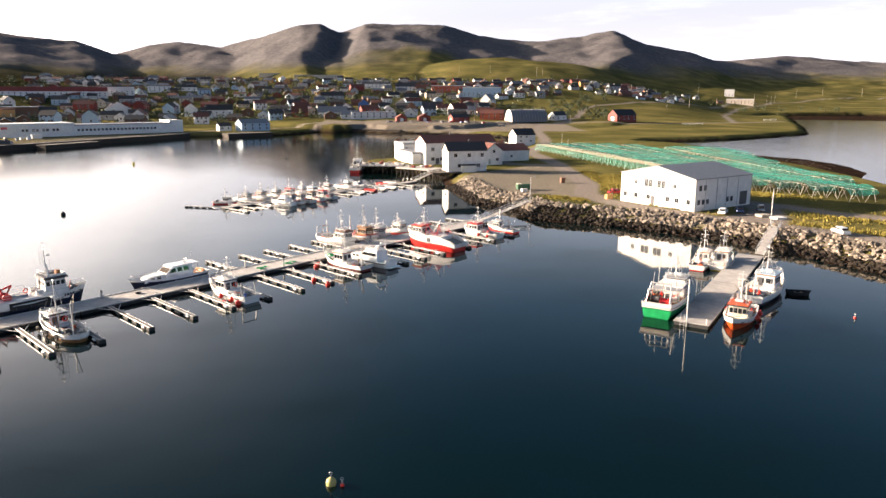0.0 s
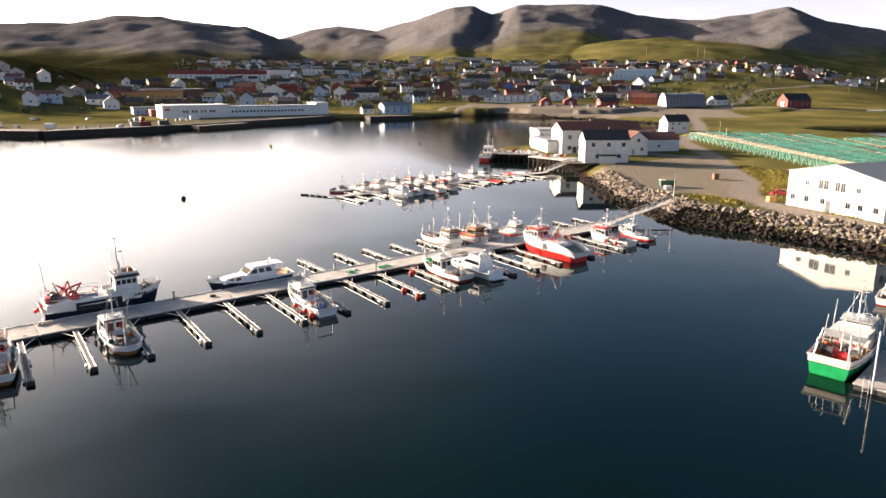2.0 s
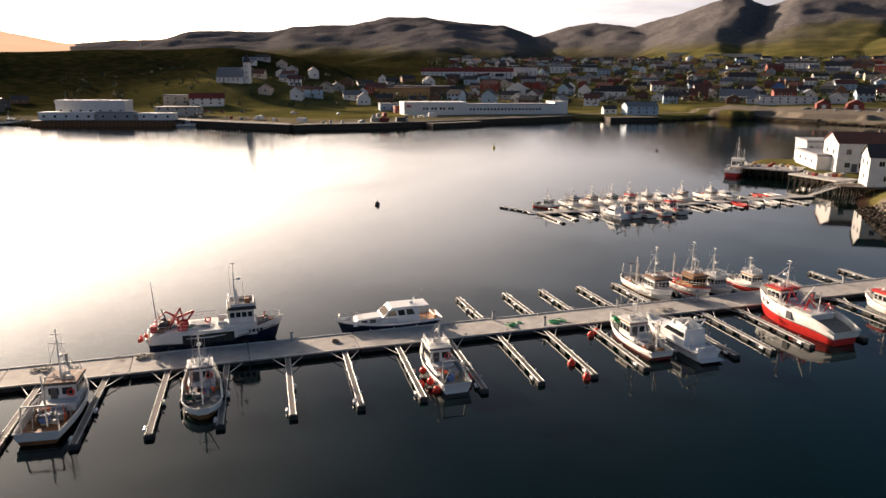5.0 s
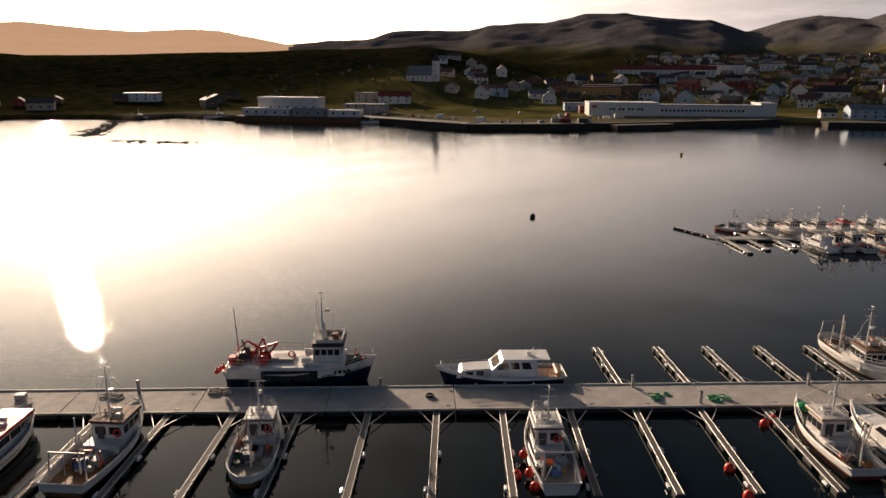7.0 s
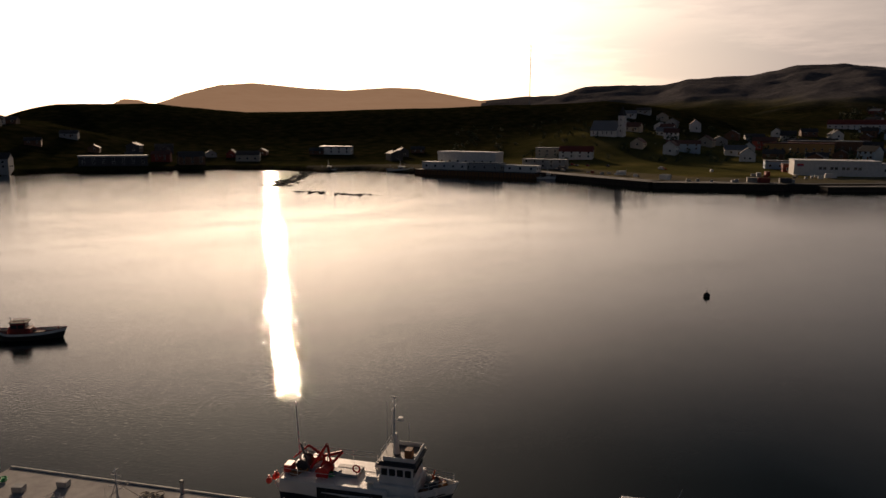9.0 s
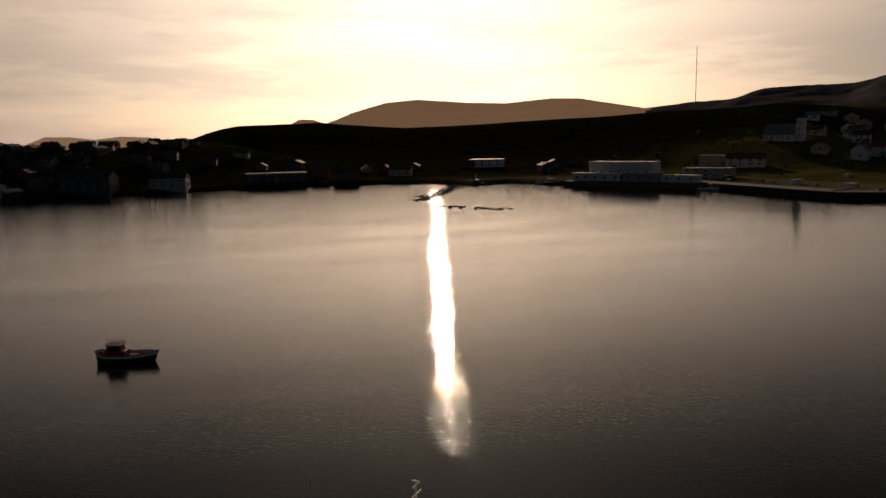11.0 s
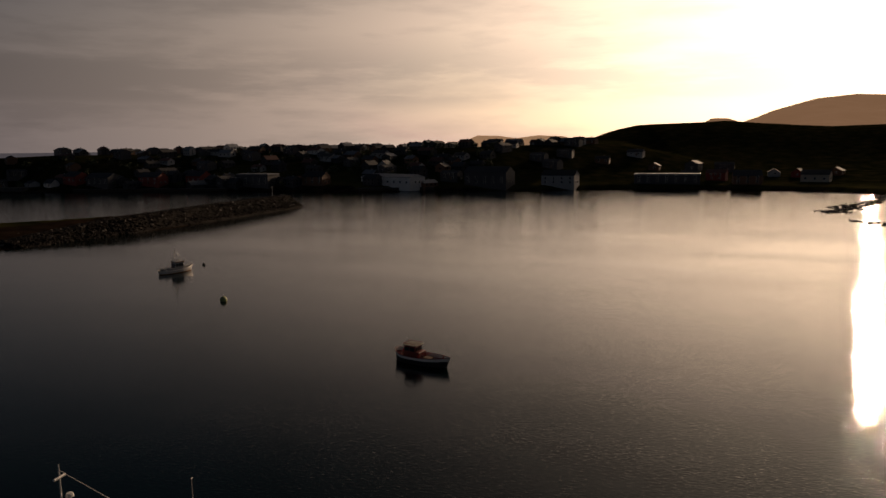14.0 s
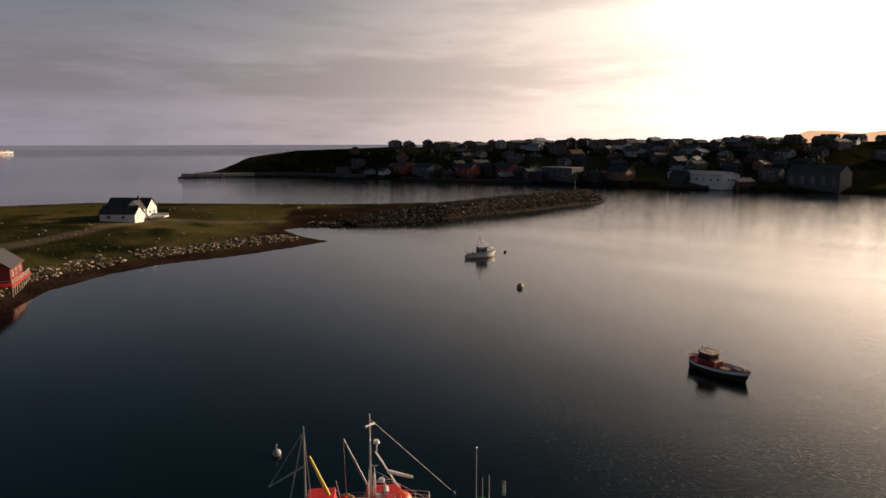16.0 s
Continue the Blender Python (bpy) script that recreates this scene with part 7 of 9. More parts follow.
# single buildings of the far shore
for label, x, y, turn, sx, sy, e, r, wall, roof, flat in (
        ("grey-roofed boat hall on the inner harbour quay", -158, 592, 35, 24, 15, 6.5, 9.5, PALEBLUE, GREYROOF, False),
        ("white gabled store on the inner harbour quay", -181, 588, 35, 10, 8, 4.0, 6.5, WHITE, SLATE, False),
        ("long white flat store behind the inner harbour", -72, 742, 12, 46, 15, 6.5, 7.2, WHITE, GREYROOF, True),
        ("red boathouse with a white door by the inner harbour", -40, 690, 100, 14, 10, 3.6, 6.6, BARNRED, BROWNROOF, False),
        ("red boathouse with a white door by the inner harbour", -18, 692, 100, 14, 11, 3.6, 6.8, BARNRED, BROWNROOF, False),
        ("large red boathouse with a white door by the inner harbour", 16, 684, 20, 17, 12, 4.2, 7.4, BARNRED, SLATE, False),
        ("white house by the road", 118, 730, 40, 17, 10, 5.0, 8.6, WHITE, SLATE, False),
        ("orange-red store by the road", 51, 734, -4, 24, 12, 6.5, 10.0, ORANGEBOARDS, BROWNROOF, False),
        ("dark red barn on the headland", 180, 712, 25, 24, 14, 6.0, 11.5, BARNRED, SLATE, False),
        ("long white school with a red roof", -474, 872, 28, 121, 15, 7.5, 12.5, WHITE, BARNRED, False),
        ("white apartment block above the town", -420, 926, 24, 42, 14, 11.0, 12.0, WHITE, SLATE, True),
        ("low white hall above the town", -386, 980, 21, 30, 13, 7.4, 8.2, WHITE, GREYROOF, True),
        ("white house on the upper slope", -360, 1009, 20, 29, 11, 5.0, 8.6, WHITE, SLATE, False),
        ("grey flat hall on the upper slope", -408, 1168, 19, 28, 12, 7.0, 7.8, GREY, GREYROOF, True),
        ("ochre school building with a brown flat roof", -430, 661, 35, 57, 18, 9.5, 10.6, OCHRE, BROWNROOF, True),
        ("brown hall with a pale flat roof", -425, 690, 35, 60, 14, 10.5, 11.3, BROWN, GREY, True),
        ("grey-beige hall behind the factory", -423, 729, 32, 29, 12, 8.5, 9.4, BEIGE, GREYROOF, True),
        ("white gabled house with a black roof behind the factory", -400, 715, 31, 24, 12, 5.5, 11.2, WHITE, SLATE, False),
        ("white house with a red roof behind the factory", -354, 779, 116, 18, 26, 6.0, 13.0, WHITE, BROWNROOF, False),
        ("white two-storey house in the town", -277, 786, 110, 14, 14, 8.0, 13.5, WHITE, SLATE, False),
        ("white two-storey house with a dark roof", -244, 782, 18, 27, 12, 8.0, 13.5, WHITE, SLATE, False),
        ("red house with a dark red roof in the town", -155, 775, 12, 17, 11, 6.0, 12.0, BARNRED, BROWNROOF, False),
        ("long white house with a slate-blue roof", -118, 766, 9, 31, 12, 5.0, 11.0, WHITE, GREYROOF, False),
        ("navy blue house in the town", -97, 881, 97, 12, 13, 8.0, 13.0, BLUE, SLATE, False),
        ("pale rose house in the town", -52, 901, 94, 13, 15, 7.0, 12.6, BEIGE, BROWNROOF, False),
        ("red-brown gabled house in the town", -35, 817, 93, 14, 14, 6.5, 13.6, BROWN, BROWNROOF, False),
        ("dark grey house in the town", -13, 875, 1, 22, 12, 6.0, 11.6, DARKGREY, SLATE, False),
        ("white gabled house with a red-brown roof", 17, 795, 30, 18, 14, 7.0, 13.5, WHITE, BROWNROOF, False),
        ("orange-red long low house up the slope", 10, 1080, 0, 52, 13, 8.0, 9.0, ORANGEBOARDS, WHITE, True),
        ("blue-grey school up the slope", 56, 1020, -3, 54, 16, 12.0, 13.4, PALEBLUE, WHITE, True),
        ("white gabled house up the slope", 60, 941, 60, 16, 15, 7.0, 14.0, WHITE, GREYROOF, False),
        ("long white house high on the slope", -103, 1117, 6, 42, 12, 6.5, 9.6, WHITE, SLATE, False),
        ("white house high on the slope", -55, 1094, 3, 32, 12, 6.0, 11.6, WHITE, SLATE, False),
        ("pale grey two-storey house in the town", -150, 978, 9, 31, 12, 6.5, 11.4, GREY, SLATE, False),
        ("dark-roofed house in the town", -43, 988, 3, 21, 12, 4.0, 9.8, WHITE, SLATE, False),
        ("long low barrack on the moor above the town", -258, 1501, 10, 100, 9, 5.0, 5.8, BEIGE, GREY, True),
        ("long low barrack on the moor above the town", -382, 1600, 14, 49, 9, 4.4, 5.2, BEIGE, GREY, True),
        ("white block on the moor", 657, 1640, -22, 21, 16, 15.0, 16.2, WHITE, GREY, True),
        ("low pale hall on the moor", 587, 1410, -23, 50, 14, 9.0, 10.4, BEIGE, WHITE, True),
        ("white two-storey boat hall by the western quay", -438, 322, 35, 44, 14, 10.0, 11.8, WHITE, WHITE, True),
        ("low white packing shed along the rusty quay", -432.7, 301, 35, 34, 9, 4.3, 4.8, WHITE, WHITE, True),
        ("low grey shed along the rusty quay", -408.2, 318.1, 35, 22, 9, 4.6, 5.2, GREY, GREYROOF, True),
        ("low white shed along the rusty quay", -387.9, 332.4, 35, 22, 8, 3.8, 4.3, WHITE, WHITE, True),
        ("grey-white two-storey store behind the quay", -492, 432, 44, 26, 12, 7.0, 7.8, BEIGE, GREYROOF, True),
        ("grey low hall by the western quay", -418, 372, 40, 30, 14, 5.8, 6.6, GREY, GREYROOF, True),
        ("white house with a red roof above the quay", -470, 440, 46, 27, 11, 6.0, 10.0, WHITE, BARNRED, False),
        ("pale blue apartment house with a red roof", -452, 540, 45, 28, 12, 6.0, 8.8, PALEBLUE, BROWNROOF, False),
        ("white gable house with a red front", -402, 560, 130, 16, 12, 6.0, 10.5, WHITE, SLATE, False),
        ("blue-grey low store by the quay", -338, 520, 44, 26, 12, 5.0, 5.8, PALEBLUE, GREYROOF, True),
        ("red low store by the quay", -318, 506, 44, 18, 10, 4.6, 5.4, BARNRED, BROWNROOF, True),
        ("white shop hall by the western shore", -616, 285, 60, 28, 14, 6.0, 7.0, WHITE, GREYROOF, True),
        ("dark wharf shed by the western shore", -477, -322, 80, 26, 12, 6.0, 9.5, DARKGREY, SLATE, False),
        ("dark red wharf shed by the western shore", -486, -282, 84, 20, 11, 6.5, 10.0, BARNRED, SLATE, False),
        ("dark wharf hall by the western shore", -498, -196, 82, 30, 13, 8.0, 9.0, DARKGREY, GREYROOF, True),
        ("brown wharf shed by the western shore", -505, -150, 82, 18, 11, 6.0, 9.5, BROWN, SLATE, False),
        ("dark wharf hall by the western shore", -526, -22, 75, 34, 14, 9.0, 13.0, DARKGREY, SLATE, False),
        ("grey wharf shed by the western shore", -533, 28, 80, 24, 12, 7.0, 10.5, GREY, SLATE, False),
        ("long low grey hall by the western shore", -556, 100, 88, 44, 13, 6.0, 7.0, DARKGREY, GREY, True),
        ("brown wharf shed by the western shore", -556, 152, 92, 18, 12, 6.0, 9.5, BROWN, SLATE, False),
        ("white shed by the western shore", -585, 200, 70, 18, 12, 5.0, 8.0, BEIGE, SLATE, False),
        ("long white fish hall by the western shore", -513, -92, 67, 50, 16, 5.5, 7.5, WHITE, GREYROOF, False),
        ("red warehouse by the western shore", -500, -250, 75, 18, 12, 5.0, 8.5, BARNRED, SLATE, False),
        ("red warehouse by the western shore", -478, -350, 75, 18, 12, 5.0, 8.5, BARNRED, SLATE, False)):
    n = max(2, int(sx / 6))
    fr = row("s", 1.4, 1.4, 1.4, [(k - (n - 1) / 2) * sx / n for k in range(n)])
    if e > 5.5:
        fr += row("s", 4.2, 1.4, 1.4, [(k - (n - 1) / 2) * sx / n for k in range(n)])
    fr += row("e", 1.4, 1.3, 1.4, (-2, 2)) + row("w", 1.4, 1.3, 1.4, (-2, 2))
    z = max(3.3 if "rusty quay" in label else 2.4, ground_z(x, y))
    name = next(k for k in ("boathouse", "hall", "store", "house", "barn", "barrack", "block", "school", "shed", "warehouse") if k.replace("_", " ") in label.replace("warehouse", "warehouse"))
    building("warehouse" if "warehouse" in label else name, label, "building", pose(x, y, z, 0, 0, turn), sx, sy, e, r, wall, roof, fr, [("w", 0, 4.5 if "barn" in label else 3.0, 4.5 if "barn" in label else 3.0, WHITE)] if "boathouse" in label or "barn" in label else [], flat=flat, foot=4.0, plain=True)


def arched_hall():
    """A barrel-roofed hall: vault of ribbed sheet, closed white ends with a door."""
    x, y, R, half = 84.0, 716.0, 10.0, 19.0
    top = thing("arched_hall", "big pale barrel-roofed sheet-metal hall by the road", "building", m=pose(x, y, ground_z(x, y) - 0.5, 0, 0, 18))
    bm = bmesh.new()
    n = 14
    arc = [(R * math.cos(math.pi * k / n), 12.4 * math.sin(math.pi * k / n)) for k in range(n + 1)]
    for k in range(n):
        (y0, z0), (y1, z1) = arc[k], arc[k + 1]
        v = [bm.verts.new(c) for c in ((-half, y0, z0), (half, y0, z0), (half, y1, z1), (-half, y1, z1))]
        bm.faces.new(v)
    part("roof", bm, GREYROOF, top)
    for q in range(13):
        bm = bmesh.new()
        u = -half + q * 2 * half / 12
        for (y0, z0), (y1, z1) in zip(arc[:-1], arc[1:]):
            rod(bm, (u, y0, z0), (u, y1, z1), 0.12, seg=4)
        part("rib", bm, GREY, top)
    for sx in (-1, 1):
        bm = bmesh.new()
        a = [bm.verts.new((sx * (half - 0.3), y0 * 0.985, z0 * 0.985)) for y0, z0 in arc]
        b = [bm.verts.new((sx * (half - 0.6), y0 * 0.985, z0 * 0.985)) for y0, z0 in arc]
        bm.faces.new(a)
        bm.faces.new(b[::-1])
        wall = part("end_wall", bm, WHITE, top)
        put_door(wall, sx * (half - 0.3), 0, 0.3, 4.5, 5.0, 90 * sx, GREY)


arched_hall()


def church():
    z = ground_z(-516, 514)
    top = thing("church", "white church with grey roof and slim spire on a mound", "church", m=pose(-516, 514, z, 0, 0, 22))
    bm = bmesh.new()
    gable(bm, -4, 0, -2, 26, 12, 6.5, 15.0)
    nave = part("nave", bm, WHITE, top)
    bm = bmesh.new()
    roof_slabs(bm, -4, 0, -2, 26, 12, 6.5, 15.0)
    part("roof", bm, GREYROOF, top)
    for k in range(5):
        put_window(nave, -14 + 4.6 * k, -6.0, 1.0, 1.1, 2.4, 0)
    bm = bmesh.new()
    box(bm, 11.5, 0, -2, 5.4, 5.4, 19.5)
    tower = part("tower", bm, WHITE, top)
    for zz in (3, 8, 13):
        put_window(tower, 11.5, -2.7, zz, 1.0, 1.8, 0)
    bm = bmesh.new()
    box(bm, 11.5, 0, 17.5, 5.8, 5.8, 8.5, taper=0.02)
    part("spire", bm, SLATE, top)


church()

# ---- houses of the town ----
templates = []
for wall, roof, sx, sy, e, r, words in (
        (WHITE, SLATE, 10, 8, 3.0, 6.2, "white timber house with a dark roof"), (WHITE, BROWNROOF, 11, 8, 5.2, 8.2, "white two-storey house with a red-brown roof"),
        (BARNRED, SLATE, 10, 8, 3.2, 6.4, "dark red timber house with a dark roof"), (OCHRE, SLATE, 10.5, 8, 3.2, 6.2, "ochre timber house with a dark roof"),
        (BEIGE, BROWNROOF, 12, 9, 3.0, 6.0, "beige house with a brown roof"), (BROWN, SLATE, 12, 9, 2.9, 5.4, "brown-stained house with a dark roof"),
        (PALEBLUE, SLATE, 10, 8.5, 5.0, 8.0, "pale blue two-storey house"), (GREY, SLATE, 13, 9, 3.0, 5.4, "grey bungalow with a dark roof"),
        (WHITE, GREYROOF, 12, 8, 3.0, 5.6, "white bungalow with a grey roof"), (BARNRED, BROWNROOF, 14, 8, 5.4, 7.8, "long red two-storey house"),
        # near-black kind, picked most often for the backlit western houses
        (DARKGREY, SLATE, 14, 9, 4.6, 6.6, "dark grey two-storey house")):
    fr = row("s", 1.0, 1.3, 1.2, (-2.6, 3.2)) + row("w", 1.0, 1.2, 1.2, (0.6,))
    if e > 4:
        fr += row("s", 3.5, 1.3, 1.2, (-3.2, 0, 3.2))
    t = building("house", words + " on the hillside", "house", pose(0, 0, -60), sx, sy, e, r, wall, roof, fr, [("s", 1.6, 1.0, 2.0, BROWN)], "houses of the town", chimney=1.0, foot=3.0, plain=True)
    templates.append(t)


def scatter_houses(seed, spots, turn_of, taken, kinds=(4, 3, 3, 2, 3, 5, 2, 5, 3, 2, 2), clear=15, size=1.0):
    """Copies of the house kinds at the spots that keep clear of one another."""
    rng = random.Random(seed)
    for x, y in spots:
        if any(abs(x - a) < clear and abs(y - b) < clear for a, b in taken):
            continue
        z = ground_z(x, y)
        if z < 2.2:
            continue
        taken.append((x, y))
        t = rng.choices(templates, kinds)[0]
        h = copy_thing(t, pose(x, y, z + 0.3, 0, 0, turn_of(x, y) + rng.uniform(-12, 12) + rng.choice((0, 0, 90))))
        k = rng.uniform(0.9, 1.15) * size
        h.scale = (k, k, k)


def far_houses(name, label, seed, spots, turn_of, taken, clear=14, dark=0.5, walls=(3, 3, 3, 1, 4, 4, 5, 2), size=1.0, apart=""):
    """Small distant houses with walls, roof, chimney and windows; joined into one, or each by itself under the label apart."""
    rng = random.Random(seed)
    mats = [WHITE, BARNRED, OCHRE, BROWN, GREY, BEIGE, PALEBLUE, SLATE, BROWNROOF, GREYROOF, GLASS]
    vs, fs, mi = [], [], []

    def mesh(title):
        me = bpy.data.meshes.new(title)
        me.from_pydata(vs, [], fs)
        for q in mats:
            me.materials.append(q)
        me.polygons.foreach_set("material_index", mi)
        vs.clear(), fs.clear(), mi.clear()
        return me

    def put(m, pts, faces, mat_index):
        b = len(vs)
        vs.extend(tuple(m @ Vector(p)) for p in pts)
        for f in faces:
            fs.append([b + i for i in f])
            mi.append(mat_index)
    for x, y in spots:
        if any(abs(x - a) < clear and abs(y - b) < clear for a, b in taken):
            continue
        z = ground_z(x, y)
        if z < 2.2:
            continue
        taken.append((x, y))
        L, W_, e = rng.uniform(8.5, 13), rng.uniform(6.8, 8.8), rng.choice((2.7, 2.9, 3.1, 5.0))
        L, W_, e = L * size * rng.choice((0.9, 1.0, 1.25)), W_ * size, e * (1 + (size - 1) * 0.7)
        r = e + W_ * rng.uniform(0.24, 0.38)
        at = pose(x, y, z, 0, 0, turn_of(x, y) + rng.uniform(-14, 14) + rng.choice((0, 0, 90)))
        m = Matrix() if apart else at
        wall = rng.choice(walls) if rng.random() < dark else rng.choice((0, 0, 0, 5, 6))
        a, b = L / 2, W_ / 2
        put(m, [(-a, -b, -3), (a, -b, -3), (a, b, -3), (-a, b, -3), (-a, -b, e), (a, -b, e), (a, b, e), (-a, b, e), (-a, 0, r), (a, 0, r)],
            [(0, 1, 5, 4), (2, 3, 7, 6), (1, 2, 6, 9, 5), (3, 0, 4, 8, 7)], wall)
        if apart:
            home = thing("house", apart, "house", "houses of the western ridge", at)
        roof_at = len(vs)
        o, t = 0.45, 0.22
        slope = (r - e) / b
        for s_ in (-1, 1):
            lo, hi = (b + o) * s_, e - o * slope
            put(m, [(-a - o, lo, hi), (a + o, lo, hi), (a + o, 0, r), (-a - o, 0, r), (-a - o, lo, hi + t), (a + o, lo, hi + t), (a + o, 0, r + t), (-a - o, 0, r + t)],
                [(0, 1, 2, 3), (4, 5, 6, 7), (0, 1, 5, 4), (0, 3, 7, 4), (1, 2, 6, 5)], rng.choice((7, 7, 8, 9)))
        if apart:                       # the walls wait while the roof is made
            held = vs[:roof_at], fs[:4], mi[:4]
            roof_fs, roof_vs, roof_mi = [[i - roof_at for i in f] for f in fs[4:]], vs[roof_at:], mi[4:]
            vs[:], fs[:], mi[:] = roof_vs, roof_fs, roof_mi
            new("roof", mesh("roof")).parent = home
            vs[:], fs[:], mi[:] = held
        for zz in ((1.0,) if e < 4 else (1.0, 3.4)):
            for u in (-0.3, 0.02, 0.32):
                for s_ in (-1, 1):
                    put(m, [(u * L - 0.6, s_ * (b + 0.03), zz), (u * L + 0.6, s_ * (b + 0.03), zz), (u * L + 0.6, s_ * (b + 0.03), zz + 1.2), (u * L - 0.6, s_ * (b + 0.03), zz + 1.2)], [(0, 1, 2, 3)], 10)
            for s_ in (-1, 1):
                put(m, [(s_ * (a + 0.03), -0.6, zz), (s_ * (a + 0.03), 0.6, zz), (s_ * (a + 0.03), 0.6, zz + 1.2), (s_ * (a + 0.03), -0.6, zz + 1.2)], [(0, 1, 2, 3)], 10)
        put(m, [(0.8, 0.3, r - 0.6), (1.4, 0.3, r - 0.6), (1.4, -0.3, r - 0.6), (0.8, -0.3, r - 0.6), (0.8, 0.3, r + 1), (1.4, 0.3, r + 1), (1.4, -0.3, r + 1), (0.8, -0.3, r + 1)],
            [(0, 1, 5, 4), (1, 2, 6, 5), (2, 3, 7, 6), (3, 0, 4, 7), (4, 5, 6, 7)], 4)
        if apart:
            new("wall", mesh("wall")).parent = home
    if not apart:
        tagged(new(name, mesh(name)), label, "houses", kind="stuff")


def polar(az, r):
    return (EYE[0] - math.sin(radians(az)) * r, EYE[1] + math.cos(radians(az)) * r)


rng = random.Random(77)
taken = [(o.matrix_basis.translation.x, o.matrix_basis.translation.y) for o in scene.objects if o.parent is None and o.matrix_basis.translation.length > 300]
spots = []
for r in range(690, 1240, 23):          # streets along the slope of the northern town
    az = 31.0
    while az > -17:
        if rng.random() < (0.9 if az > -9 else 0.6) and not (az < -5 and r < 960) and not (az < -10 and r < 1040):
            spots.append(polar(az + rng.uniform(-0.3, 0.3), r + rng.uniform(-7, 7)))
        az -= math.degrees(rng.choice((18, 21, 26)) / r)
rng.shuffle(spots)
near_by = [p for p in spots if math.hypot(p[0], p[1] - 50) < 850]
scatter_houses(5, near_by[:110], lambda x, y: 10, taken, (6, 4, 1, 1, 3, 5, 2, 5, 5, 1, 2), clear=19, size=1.35)
far_houses("hillside_houses", "rows of small timber houses with dark roofs up the far slope", 15, [p for p in spots if math.hypot(p[0], p[1] - 50) >= 850], lambda x, y: 10, taken, 18, 0.62, size=1.3)
spots = [polar(rng.uniform(31, 47), rng.uniform(640, 900)) for _ in range(90)] + [polar(rng.uniform(47, 60), rng.uniform(620, 760)) for _ in range(14)]
scatter_houses(6, spots[:60], lambda x, y: 40, taken, (6, 4, 1, 1, 3, 5, 2, 5, 5, 1, 2), clear=19, size=1.3)
spots = []
for k in range(150):                     # the western town on its ridge
    f = rng.random()
    a = polar(100 + 42 * f, rng.uniform(540, 680) + 60 * (f > 0.8))
    if k % 2:                            # every other one on the crest
        q = f * (len(TOWN_RIDGE) - 2.01)
        i = int(q)
        a = [TOWN_RIDGE[i][j] + (q - i) * (TOWN_RIDGE[i + 1][j] - TOWN_RIDGE[i][j]) + rng.uniform(-8, 8) for j in (0, 1)]
    if a[1] > -440:
        spots.append(tuple(a))
# western houses get mostly near-black walls: backlit silhouettes put into the paint
scatter_houses(7, spots[:60], lambda x, y: 72, taken, (1, 0, 0, 0, 0, 2, 0, 2, 0, 0, 12), 11, 0.92)
far_houses("ridge_houses", "close rows of silhouette-dark timber houses along the western ridge", 17, [q for q in spots[60:] + [tuple(u + rng.uniform(-26, 26) for u in q) for q in spots + spots] if math.atan2(-33 - q[0], q[1] - 103) < radians(136.4)], lambda x, y: 72, taken, 9, 0.97, (7, 7, 7, 3, 4), apart="timber house, silhouette-dark walls, dark roof, on the western ridge")
scatter_houses(8, [polar(rng.uniform(62, 99), rng.uniform(585, 680)) for _ in range(26)], lambda x, y: 75, taken, (0, 0, 1, 0, 1, 4, 1, 3, 0, 1, 9))
far_houses("plain_houses", "white timber houses with dark roofs on the green plain", 19, [polar(rng.uniform(-19.5, -12), rng.uniform(1040, 1150)) for _ in range(60)], lambda x, y: 0, taken, 14, 0.25)
scatter_houses(9, [polar(rng.uniform(-24, -16), rng.uniform(1250, 1600)) for _ in range(7)], lambda x, y: 0, taken)
for t in templates:                      # the pattern houses take places of their own
    x, y = polar(rng.uniform(4, 24), rng.uniform(1180, 1260))
    t.matrix_basis = pose(x, y, ground_z(x, y) + 0.3, 0, 0, rng.uniform(0, 30))


# ---- houses on the southern spit ----
zz = ground_z(-142, -146)
HOME = pose(-143.5, -149.0, zz, 0, 0, -50)
building("house", "white house with a dark roof on the grassy spit", "house", HOME, 14.5, 8, 3.4, 6.6, WHITE, SLATE,
         row("s", 1.0, 1.2, 1.3, (-3, 0, 3)) + row("w", 1.0, 1.2, 1.3, (-1.5, 1.5)) + row("n", 1.0, 1.2, 1.3, (-4, -1)) + row("e", 3.6, 1.1, 1.2, (0,)), [("e", 2.0, 1.0, 2.0, GREY)], chimney=-3)
building("house_wing", "white gabled wing of the house with a dark roof", "house", HOME @ pose(-4.0, 4.6, 0, 0, 0, 90), 6, 5.6, 3.6, 6.0, WHITE, SLATE, row("e", 1.0, 1.3, 1.3, (0,)) + row("e", 3.6, 0.9, 0.9, (0,)))
building("garage", "low white garage with a dark roof beside the house", "garage", pose(-134.5, -136.5, ground_z(-134, -137), 0, 0, -50), 12, 6.5, 2.7, 5.0, WHITE, SLATE, row("n", 0.9, 1.2, 1.2, (-3, 2)), [("w", 0, 2.4, 2.1, WHITE)])
bm = bmesh.new()
box(bm, 0, 0, 0, 6.0, 3.6, 0.5, bevel=0.02)
terrace = part("deck", bm, WHITE, thing("terrace", "white railed terrace beside the house", "terrace", m=HOME @ pose(-10.4, 2.0, 0)))
for x, y, sx, sy in ((0, -1.75, 6.0, 0.06), (2.95, 0, 0.06, 3.5)):
    bm = bmesh.new()
    box(bm, x, y, 0.5, sx, sy, 0.85, bevel=0.01)
    part("rail_panel", bm, WHITE, terrace.parent)
